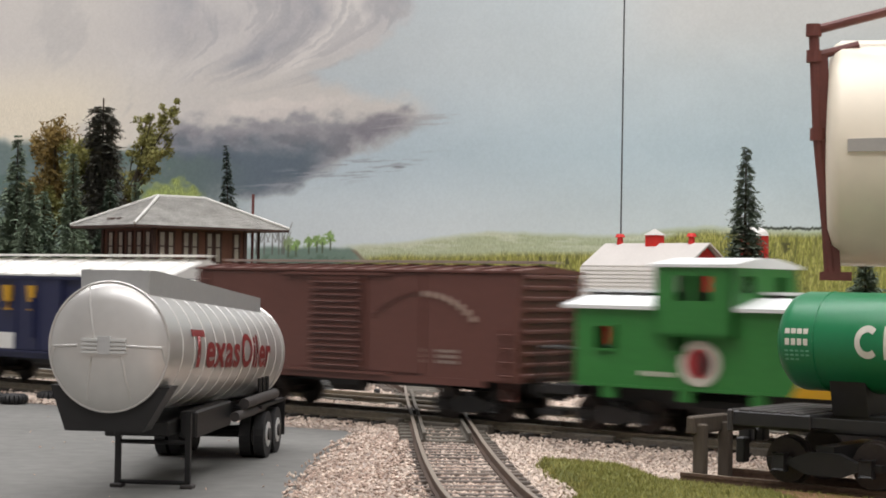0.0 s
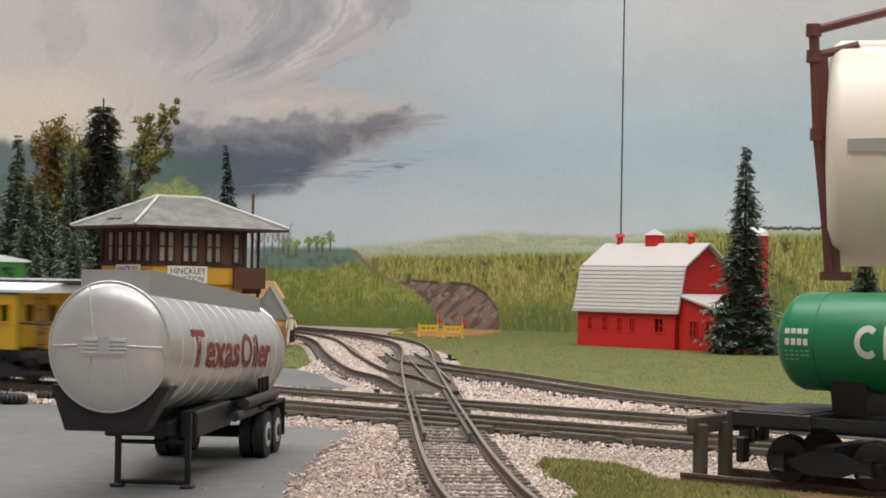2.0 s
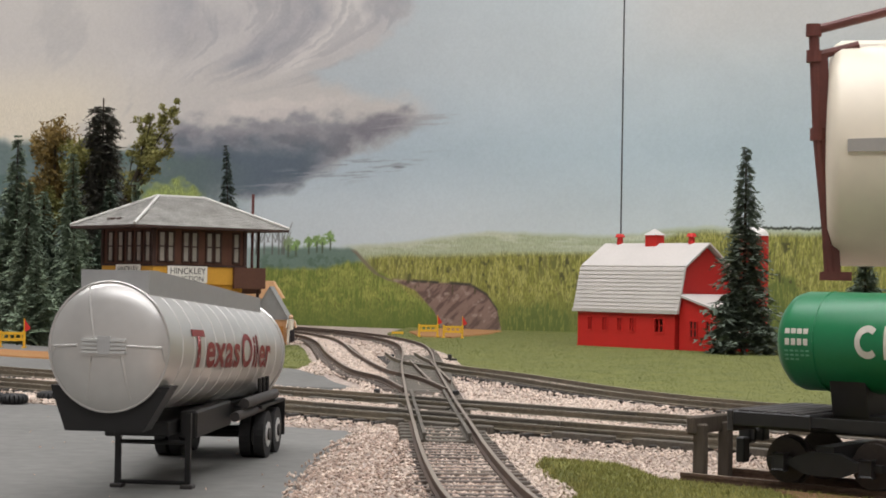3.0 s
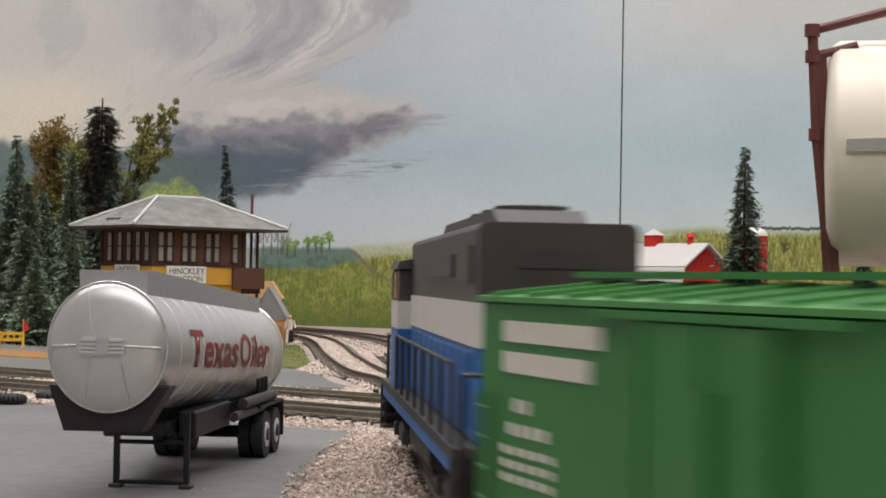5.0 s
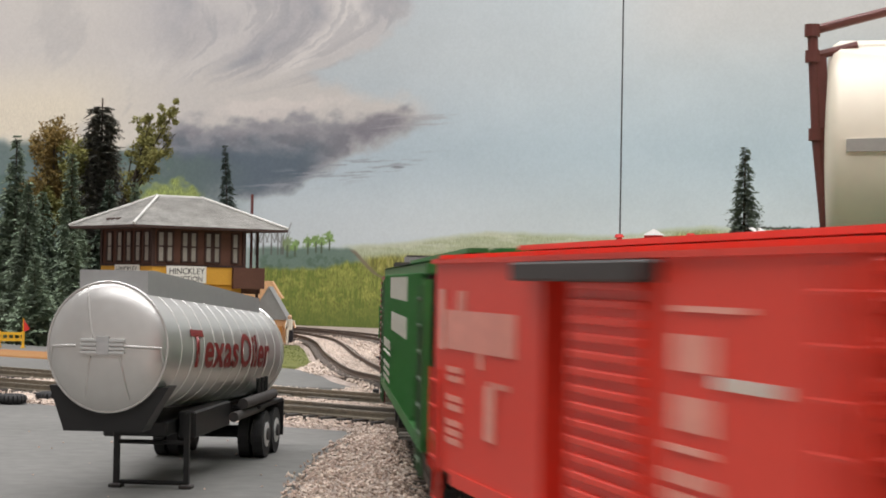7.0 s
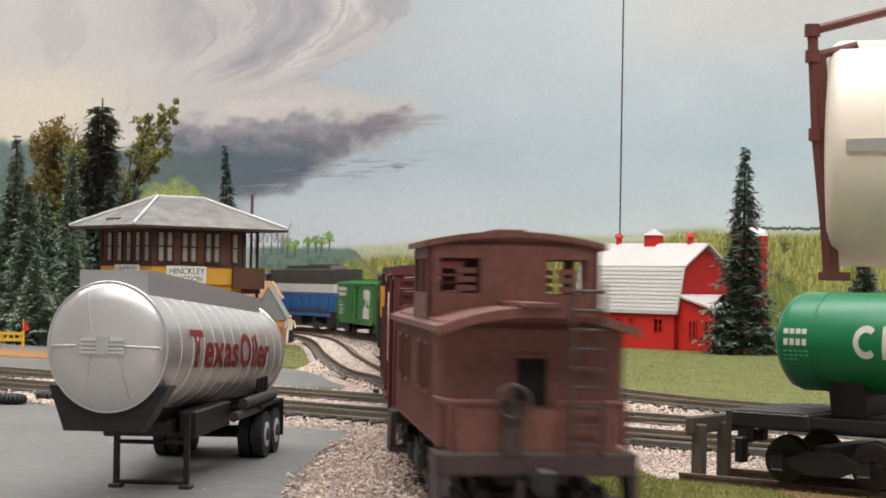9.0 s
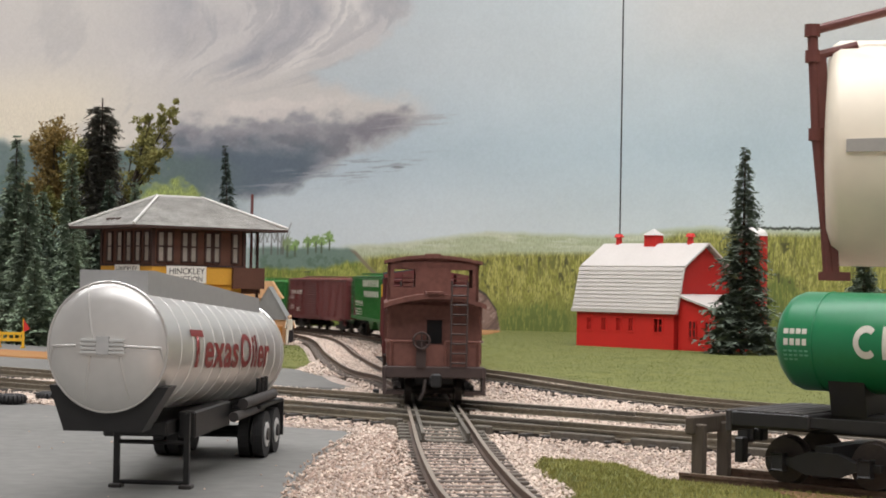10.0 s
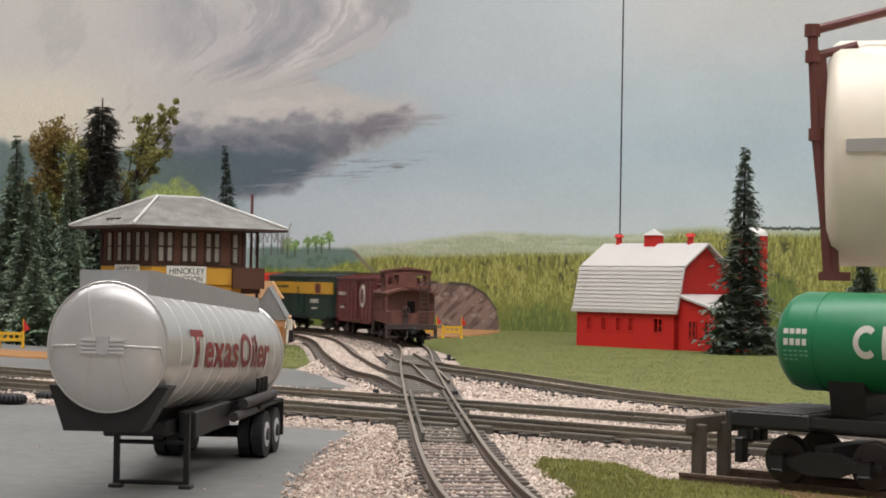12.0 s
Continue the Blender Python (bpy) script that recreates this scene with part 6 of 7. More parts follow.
    for e in (1, -1):
        part("saddle", prism([(-0.0075, z - r * 0.55), (-0.0050, 0.0145), (0.0050, 0.0145), (0.0075, z - r * 0.55)], e * (h - 0.022) - 0.004, e * (h - 0.022) + 0.004, "x"), M_BLACK, t)
        part("end_platform", block(*sorted((e * h, e * (h - 0.018))), -0.0155, 0.0155, 0.0118, 0.0150, 0.0003), M_BLACK, t)
        part("end_beam", block(*sorted((e * h, e * (h + 0.0014))), -0.0155, 0.0155, 0.0105, 0.0152, 0.0003), M_DGREY, t)
        coupler(t, e * h, e)
        truck(t, e * (h - 0.0195))
        lift = part("uncoupling_lever", rods([((e * (h + 0.002), -0.014, 0.0115), (e * (h + 0.002), -0.002, 0.0115)), ((e * (h + 0.002), -0.002, 0.0115), (e * (h + 0.002), -0.002, 0.0075))], 0.0003, 5), M_DGREY, t)
        part("coupler_pin", block(*sorted((e * (h + 0.0022), e * (h + 0.0044))), -0.0060, -0.0034, 0.0030, 0.0085, 0.0003), M_BLACK, lift)
        for k in range(5):
            x = e * (h - 0.0025 - 0.0032 * k)
            part("platform_board", block(x - 0.0013, x + 0.0013, -0.0153, 0.0153, 0.0149, 0.0153, 0.0001), M_DGREY, t)
    part("side_sill", block(-h + 0.016, h - 0.016, -0.0150, -0.0135, 0.0125, 0.0145), M_BLACK, t)
    part("side_sill", block(-h + 0.016, h - 0.016, 0.0135, 0.0150, 0.0125, 0.0145), M_BLACK, t)


def bumper():
    wd = mat("weathered_timber", srgb(84, 74, 64), 0.85, 0, 0.3, 200, 0.4, streak=(1, 1, 0.2))
    a = math.degrees(math.atan2(BD[1], BD[0]))
    t = thing("bumper_post", "weathered timber track bumper at the siding's end", "bumper post", pose(0.0612, 0.3800, -0.0028, 0, 0, a))
    for s in (-1, 1):
        part("post", block(-0.0015, 0.0015, s * 0.0056 - 0.0010, s * 0.0056 + 0.0010, 0, 0.0135, 0.0003), wd, t)
    part("beam", block(-0.0024, -0.0004, -0.0080, 0.0080, 0.0112, 0.0152, 0.0004), wd, t)


def storage_tank():
    cream = paint("cream_tank", 236, 226, 206, rough=0.4, vary=0.06, scale=40)
    rust = paint("red_brown_steel", 104, 56, 48, rough=0.5, vary=0.2)
    t = thing("storage_tank", "large cream horizontal storage tank with red-brown pipework", "storage tank", pose(0.0912, 0.4, 0.0730, 0, 0, -12.5))
    r, L = 0.0265, 0.13
    bm = bmesh.new()
    prev, n = None, 56
    stops = [(-0.0012, 0.0), (-0.0012, 0.5), (-0.0006, 0.85), (0.0006, 0.96), (0.0022, 1.0), (L - 0.002, 1.0), (L, 0.9), (L + 0.001, 0.0)]
    for x, f in stops:
        cur = [bm.verts.new((x, r * f * math.cos(q), r * f * math.sin(q))) for q in np.linspace(0, 2 * math.pi, n, endpoint=False)] if f else [bm.verts.new((x, 0, 0))]
        if prev:
            for i in range(n):
                j = (i + 1) % n
                vs = (prev[i % len(prev)], prev[j % len(prev)], cur[j % len(cur)], cur[i % len(cur)])
                bm.faces.new([v for k, v in enumerate(vs) if v not in vs[:k]])
        prev = cur
    bmesh.ops.recalc_face_normals(bm, faces=bm.faces)
    smooth(part("tank", bm, cream, t), 50)
    part("side_plate", prism([(0.0035, 0.0012), (0.04, 0.0022), (0.04, -0.0012), (0.0035, -0.0016)], -r - 0.0007, -r + 0.0004), paint("grey_plate", 168, 164, 158), t, "grey rating plate")
    pole = [((-0.0042, -0.012, 0.0275), (-0.0030, -0.012, 0.0035)), ((-0.0030, -0.012, 0.0035), (0.0004, -0.012, -0.0285))]
    part("stand_pipe", rods(pole, 0.0012, 10), rust, t)
    part("gusset", prism([(-0.0046, 0.0215), (-0.0010, 0.0215), (0.0026, -0.0285), (-0.0012, -0.0285)], -0.0128, -0.0116), rust, t)
    part("top_pipe", rods([((-0.0042, -0.012, 0.0275), (0.024, -0.012, 0.0345)), ((0.024, -0.012, 0.0345), (0.060, -0.012, 0.040))], 0.0011, 10), rust, t)
    for x, z in ((-0.0042, 0.0275), (-0.0040, 0.0215), (-0.0030, 0.0035)):
        part("joint", rod((x, -0.012, z - 0.0014), (x, -0.012, z + 0.0014), 0.0018, 12), rust, t)
    part("bracket", rods([((-0.0040, -0.012, 0.0215), (0.006, -0.012, 0.0240))], 0.0010, 8), rust, t)
    part("foot_bracket", block(-0.0022, 0.0050, -0.0135, -0.0105, -0.0300, -0.0280), rust, t)
    part("top_vent", rod((0.05, 0, r), (0.05, 0, r + 0.008), 0.003, 16), rust, t)
    for x in (0.026, 0.105):
        part("saddle", prism([(-0.020, -0.0185), (-0.016, -0.034), (0.016, -0.034), (0.020, -0.0185), (0.010, -0.0255), (-0.010, -0.0255)], x - 0.003, x + 0.003, "x"), rust, t)
        for y in (-0.012, 0.012):
            part("leg", block(x - 0.0018, x + 0.0018, y - 0.0018, y + 0.0018, -0.0818, -0.033), rust, t)


def tower():
    wall = mat("brown_boards", srgb(88, 56, 42), 0.75, 0, 0.2, 150, 0.2)
    trim = mat("dark_brown_trim", srgb(62, 42, 36), 0.75, 0, 0.2, 150)
    yel = mat("ochre_boards", srgb(204, 152, 52), 0.7, 0, 0.12, 150, 0.2)
    shing = mat("grey_shingles", srgb(128, 126, 121), 0.9, 0, 0.45, 200, 1.0, spot=srgb(168, 165, 158), rand=0.12)
    pale = mat("pale_hip_cap", srgb(196, 194, 188), 0.8)
    glass = mat("curtained_glass", srgb(150, 144, 134), 0.25, 0, 0.25, 60, 0)
    th = radians(40)
    t = thing("signal_tower", "brown and ochre railway signal tower with grey hip roof", "signal tower", pose(-0.1960, 1.075, -0.0090, 0, 0, 40))
    A, B, e = 0.086, 0.119, 0.0835
    x0, x1, y0, y1 = 0.020, 0.090, 0.010, 0.076
    part("lower_wall", block(x0 + 0.001, x1 - 0.001, y0 + 0.001, y1 - 0.001, 0, 0.046), yel, t, "ochre lower wall")
    part("upper_wall", block(x0, x1, y0, y1, 0.058, e), wall, t)
    part("band", block(x0 - 0.0006, x1 + 0.0006, y0 - 0.0006, y1 + 0.0006, 0.046, 0.0578), yel, t, "ochre board band")
    part("sill_board", block(x0 - 0.0012, x1 + 0.0012, y0 - 0.0012, y1 + 0.0012, 0.0574, 0.0588), trim, t)
    # hip roof with shingle courses
    hip = lambda f: [(f * A / 2, f * A / 2), (B - f * A / 2, f * A / 2), (B - f * A / 2, A - f * A / 2), (f * A / 2, A - f * A / 2)]
    z_at = lambda f: e + 0.0210 * f
    n = 19
    for k in range(n):
        f0, f1 = k / n, (k + 1) / n
        bm = bmesh.new()
        lo, hi = hip(f0 * 0.985), hip(min(f1, 0.985))
        za, zb = z_at(f0) + 0.00022, z_at(f1)
        vs0 = [bm.verts.new((x, y, za)) for x, y in lo]
        vsb = [bm.verts.new((x, y, za - 0.0002)) for x, y in lo]
        vs1 = [bm.verts.new((x, y, zb)) for x, y in hi]
        for i in range(4):
            j = (i + 1) % 4
            bm.faces.new((vs0[i], vs0[j], vs1[j], vs1[i]))
            bm.faces.new((vsb[i], vsb[j], vs0[j], vs0[i]))
        bm.faces.new(vs1) if k == n - 1 else bm.faces.new(vsb[::-1])
        bmesh.ops.recalc_face_normals(bm, faces=bm.faces)
        part("shingle_course", bm, shing, t)
    part("fascia", block(0.0, B, 0.0, A, e - 0.0014, e + 0.0002), trim, t)
    for (ax, ay), (bx_, by) in zip(hip(0), hip(0.985)):
        part("hip_cap", rod((ax, ay, e + 0.001), (bx_, by, z_at(0.985) + 0.0008), 0.0010, 6), pale, t)
    part("ridge_cap", rod((A / 2, A / 2, z_at(1) + 0.0004), (B - A / 2, A / 2, z_at(1) + 0.0004), 0.0008, 6), pale, t)
    for y in (0.034, 0.0415, 0.047):
        part("roof_vent", rod((0.0095, y, e + 0.0034), (0.0095, y + 0.0042, e + 0.0044), 0.0021, 8, 0.0012), trim, t, "dark lumpy roof vent")
    # windows of the upper floor
    def win(px, py, along, w):
        fr = bmesh.new()
        z0, z1 = 0.0600, 0.0805
        if along == "x":
            for a, b, c, d in ((-w, -w + 0.0012, z0, z1), (w - 0.0012, w, z0, z1), (-w, w, z0, z0 + 0.001), (-w, w, z1 - 0.001, z1), (-w, w, 0.0700, 0.0709)):
                bx(fr, px + a, px + b, py - 0.0010, py, c, d)
        else:
            for a, b, c, d in ((-w, -w + 0.0012, z0, z1), (w - 0.0012, w, z0, z1), (-w, w, z0, z0 + 0.001), (-w, w, z1 - 0.001, z1), (-w, w, 0.0700, 0.0709)):
                bx(fr, px - 0.0010, px, py + a, py + b, c, d)
        o = part("window", fr, trim, t)
        if along == "x":
            part("pane", block(px - w + 0.001, px + w - 0.001, py - 0.0004, py + 0.0002, z0, z1), glass, o)
        else:
            part("pane", block(px - 0.0004, px + 0.0002, py - w + 0.001, py + w - 0.001, z0, z1), glass, o)
    for x in (0.026, 0.0325, 0.044, 0.0505, 0.062, 0.0685, 0.083):
        win(x, y0, "x", 0.0030)
    for y in (0.0165, 0.028, 0.0400, 0.0520, 0.0655):
        win(x0, y, "y", 0.0040)
    for x in (x0, x1):
        for y in (y0, y1):
            part("corner_post", block(x - 0.0012, x + 0.0012, y - 0.0012, y + 0.0012, 0.0588, e - 0.001), trim, t)
    # signs
    for m, w, name in ((pose(0.0450, y0 - 0.0010, 0.0520, 90, 0, 0), 0.030, "sign"), (pose(x0 - 0.0010, 0.040, 0.0525, 90, 0, -90), 0.032, "sign")):
        sg = part(name, block(-w / 2, w / 2, -0.0052, 0.0058, 0, 0.0006), M_WHITE, t, "white station name board")
        sg.matrix_basis = m
        for txt, dy, size in (("HINCKLEY", 0.0006, 0.0046), ("JUNCTION", -0.0042, 0.0040)):
            cu = bpy.data.curves.new("station_name", "FONT")
            cu.body, cu.size, cu.align_x = txt, size * 1.25, "CENTER"
            tmp = bpy.data.objects.new("tmp", cu)
            scene.collection.objects.link(tmp)
            me = bpy.data.meshes.new_from_object(tmp.evaluated_get(bpy.context.evaluated_depsgraph_get()))
            bpy.data.objects.remove(tmp)
            me.materials.append(M_BLACK)
            to = new("station_name", me)
            to.parent = sg
            to.matrix_basis = pose(0, dy, 0.0008)
    # outside landing, stairs and stove pipe
    part("landing", block(x1, x1 + 0.0165, y0 + 0.004, y0 + 0.030, 0.040, 0.0435), wall, t)
    part("landing_rail", block(x1 - 0.010, x1 + 0.0150, y0 - 0.0035, y0 - 0.0015, 0.0435, 0.0575), wall, t)
    part("landing_post", block(x1 + 0.0135, x1 + 0.0150, y0 + 0.004, y0 + 0.0055, 0, e), trim, t)
    part("landing_post", block(x1 + 0.0135, x1 + 0.0150, y0 + 0.028, y0 + 0.0295, 0, e), trim, t)
    for k in range(8):
        part("stair", block(x1 - 0.012, x1 - 0.003, y0 + 0.066 + 0.004 * k, y0 + 0.070 + 0.004 * k, 0.036 - 0.0045 * k, 0.038 - 0.0045 * k), wall, t)
    part("stove_pipe", rod((x1 + 0.0140, y0 + 0.012, 0.0430), (x1 + 0.0140, y0 + 0.012, 0.1080), 0.0010, 10), paint("rusty_pipe", 96, 48, 44), t, "rusty red stove pipe")


def frame_ring(x0, x1, z0, z1, e, y0, y1):
    """One closed rectangular frame, e wide, standing in the plane of x and z."""
    bm = bmesh.new()
    rings = []
    for y in (y0, y1):
        for g in (e, 0):
            rings.append([bm.verts.new(c) for c in ((x0 - g, y, z0 - g), (x1 + g, y, z0 - g), (x1 + g, y, z1 + g), (x0 - g, y, z1 + g))])
    for a, b in ((0, 1), (1, 3), (3, 2), (2, 0)):
        for i in range(4):
            j = (i + 1) % 4
            bm.faces.new((rings[a][i], rings[a][j], rings[b][j], rings[b][i]))
    bmesh.ops.recalc_face_normals(bm, faces=bm.faces)
    return bm


def barn():
    red = mat("barn_red", srgb(196, 36, 30), 0.6, 0, 0.10, 120, 0.08)
    deep = mat("barn_red_deep", srgb(176, 32, 28), 0.6, 0, 0.1, 120)
    roof = mat("barn_roof_grey", srgb(192, 186, 180), 0.7, 0, 0.08, 120, 0.1)
    # dark red backing sheets carry the shade inside the windows as colour
    shade = mat("window_shade_red", srgb(70, 26, 22), 0.8)
    t = thing("barn", "bright red gambrel-roof barn with pale grey roof", "barn", pose(0.1080, 1.356, -0.0080, 0, 0, -45.5))
    L, W, wz = 0.099, 0.076, 0.031
    prof = [(0.0, wz - 0.0015), (0.0085, 0.0635), (W / 2, 0.0820), (W - 0.0085, 0.0635), (W, wz - 0.0015)]
    part("gable_wall", prism([(0.001, 0), (0.001, wz)] + [(0.0095, 0.0620), (W / 2, 0.0805), (W - 0.0095, 0.0620)] + [(W - 0.001, wz), (W - 0.001, 0)], 0.001, 0.0035, "x"), deep, t)
    part("gable_wall", prism([(0.001, 0), (0.001, wz)] + [(0.0095, 0.0620), (W / 2, 0.0805), (W - 0.0095, 0.0620)] + [(W - 0.001, wz), (W - 0.001, 0)], L - 0.0045, L - 0.001, "x"), deep, t)
    part("back_wall", block(0.001, L - 0.001, W - 0.003, W - 0.001, 0, wz), red, t)
    # front wall built round its windows
    xs = [(0.0115, 0.0165), (0.0265, 0.0315), (0.0415, 0.0465), (0.0540, 0.0590), (0.0785, 0.0875)]
    z0, z1 = 0.0135, 0.0245
    fw = block(0.001, L - 0.001, 0.0, 0.002, 0, z0)
    bx(fw, 0.001, L - 0.001, 0.0, 0.002, z1, wz)
    prev = 0.001
    for a, b in xs + [(L - 0.001, L)]:
        bx(fw, prev, a, 0.0, 0.002, z0, z1)
        prev = b
    part("front_wall", fw, red, t)

    def window(a, b, zc0, zc1):
        o = part("window", frame_ring(a + 0.0006, b - 0.0006, zc0 + 0.0006, zc1 - 0.0006, 0.0012, -0.0006, 0.001), red, t)
        part("glazing_bar", block((a + b) / 2 - 0.0004, (a + b) / 2 + 0.0004, -0.0004, 0.0008, zc0 + 0.0006, zc1 - 0.0006), red, o)
        part("glazing_bar", block(a + 0.0006, b - 0.0006, -0.0002, 0.0006, (zc0 + zc1) / 2 - 0.0004, (zc0 + zc1) / 2 + 0.0004), red, o)
        part("window_back", block(a, b, 0.004, 0.0045, zc0, zc1), shade, o)
    for a, b in xs:
        window(a, b, z0, z1)
    for i in range(4):
        (a, za), (b, zb) = prof[i], prof[i + 1]
        nx, nz = (zb - za), -(b - a)
        ln = math.hypot(nx, nz)
        nx, nz = -nx / ln * 0.0014, -nz / ln * 0.0014
        n = 11 if i in (0, 3) else 1
        for k in range(n):
            f0, f1 = k / n, (k + 1) / n
            p0, p1 = (a + (b - a) * f0, za + (zb - za) * f0), (a + (b - a) * f1, za + (zb - za) * f1)
            g = 1.35 if i in (0, 3) else 1.0
            part("roof_course" if n > 1 else "roof_panel", prism([p0, p1, (p1[0] + nx, p1[1] + nz), (p0[0] + nx * g, p0[1] + nz * g)], -0.003, L + 0.003, "x"), roof, t)
    part("eave_board", block(-0.003, L + 0.003, -0.0026, -0.0002, wz - 0.003, wz - 0.0002), roof, t)
    for x in (0.012, 0.084):
        v = part("ridge_vent", rod((x, W / 2, 0.0812), (x, W / 2, 0.0880), 0.0028, 14, 0.0022), red, t)
        part("vent_cap", rod((x, W / 2, 0.0880), (x, W / 2, 0.0908), 0.0042, 14, 0.0028), red, v)
    c = part("cupola", block(0.042, 0.053, W / 2 - 0.0052, W / 2 + 0.0052, 0.0770, 0.0895), red, t)
    bm = bmesh.new()
    cyl(bm, (0.0475, W / 2, 0.0895), (0.0475, W / 2, 0.0945), 0.0092, 4, 0.0006)
    for v in bm.verts:
        d = Vector((v.co.x - 0.0475, v.co.y - W / 2, 0))
        d.rotate(Euler((0, 0, radians(45))))
        v.co.x, v.co.y = 0.0475 + d.x, W / 2 + d.y
    part("cupola_roof", bm, roof, c, "white pyramid cap")
    # lean-to on the gable end
    l0, l1 = L + 0.0002, L + 0.040
    part("lean_to_wall", prism([(l0, 0), (l1, 0), (l1, 0.0300), (l0, 0.0418)], 0.004, 0.062), red, t)
    part("lean_to_roof", prism([(l0, 0.0418), (l1 + 0.002, 0.0296), (l1 + 0.002, 0.0310), (l0, 0.0434)], 0.001, 0.065), roof, t)
    for a in (0.010, 0.025):
        aa, bb = l0 + a, l0 + a + 0.0075
        o = part("window", frame_ring(aa + 0.0008, bb - 0.0008, 0.0113, 0.0227, 0.0008, 0.0028, 0.0042), red, t)
        part("glazing_bar", block((aa + bb) / 2 - 0.0005, (aa + bb) / 2 + 0.0005, 0.0029, 0.0040, 0.0113, 0.0227), red, o)
        part("glazing_bar", block(aa + 0.0008, bb - 0.0008, 0.0031, 0.0039, 0.0165, 0.0173), red, o)
        part("window_back", block(aa, bb, 0.0038, 0.0041, 0.0105, 0.0235), shade, o)
    part("floor_vent", block(l0 + 0.028, l0 + 0.033, 0.0036, 0.0041, 0.0008, 0.003), M_BLACK, t)


def silo():
    red, cap = mat("silo_red", srgb(188, 40, 34), 0.6, 0, 0.12, 120, 0.1), mat("silo_cap_white", srgb(214, 210, 204), 0.6, 0, 0.08, 80)
    t = thing("silo", "red silo with a pale domed cap beside the barn", "silo", pose(0.2445, 1.335, -0.0080))
    r, h = 0.0118, 0.0900
    smooth(part("shell", rod((0, 0, 0), (0, 0, h), r, 32), red, t), 30)
    for k in range(9):
        smooth(part("hoop", rod((0, 0, 0.005 + k * 0.0098), (0, 0, 0.0056 + k * 0.0098), r + 0.0003, 32), red, t), 30)
    bm = bmesh.new()
    prev = [(r + 0.0004, h)] + [(r * math.cos(a), h + 0.0006 + 0.0065 * math.sin(a)) for a in np.linspace(0, 1.45, 6)]
    for (r0, z0), (r1, z1) in zip(prev[:-1], prev[1:]):
        cyl(bm, (0, 0, z0), (0, 0, z1 + 1e-5), r0, 28, r1)
    smooth(part("dome", bm, cap, t, "pale domed cap"), 40)


def conifer(x, y, h, r, col, label, z=-0.007, seed=1, lean=0.0, shape=1.0, dens=1.0, long=1.0, tip=0.97):
    rs = np.random.RandomState(seed)
    t = thing("conifer", label, "tree", pose(x, y, z, 0, lean, rs.uniform(0, 360)), "model conifers")
    part("trunk", rod((0, 0, 0), (0, 0, h * tip), r * 0.10, 8, r * (0.02 if tip < 1 else 0.04)), mat("bark", srgb(70, 56, 46), 0.9, bump=0.4), t)
    V, F = [], []
    tiers = int(48 * dens)
    for k in range(tiers):
        f = (k + rs.uniform(0, 1)) / tiers
        zz = h * (0.04 + 0.95 * f)
        rr = r * (1 - f) ** shape * rs.uniform(0.75, 1.2) + r * 0.07
        for i in range(int(12 + 14 * (1 - f))):
            a = rs.uniform(0, 6.283)
            ln = rr * rs.uniform(0.5, 1.2) * (long if i % 3 == 0 else 1.0)
            zz = h * (0.03 + 0.96 * min(1, max(0, f + rs.normal(0, 0.022))))
            drop = -0.5 * ln * rs.uniform(-0.1, 1.6)
            d = np.array((math.cos(a), math.sin(a), 0))
            s = np.array((-d[1], d[0], 0))
            for j in range(7):
                g = 0.2 + 0.8 * j / 6
                c = d * ln * g + np.array((0, 0, zz + drop * g * g))
                wd = ln * 0.20 * (1.3 - g) + 0.0010
                for sg in (-1, 1):
                    tip = c + s * sg * wd * rs.uniform(0.5, 1.9) + d * wd * rs.uniform(0.5, 2.0) + np.array((0, 0, rs.uniform(-1.0, 0.4) * wd))
                    b = len(V)
                    V += [c, c + d * wd * 0.9 + np.array((0, 0, rs.uniform(-0.3, 0.3) * wd)), tip]
                    F.append((b, b + 1, b + 2))
    me = bpy.data.meshes.new("crown")
    me.from_pydata([tuple(v) for v in V], [], F)
    me.materials.append(mat("needles", srgb(*col), 0.85, 0, 0.3, 200, 0, rand=0.4))
    o = new("crown", me)
    o.parent = t


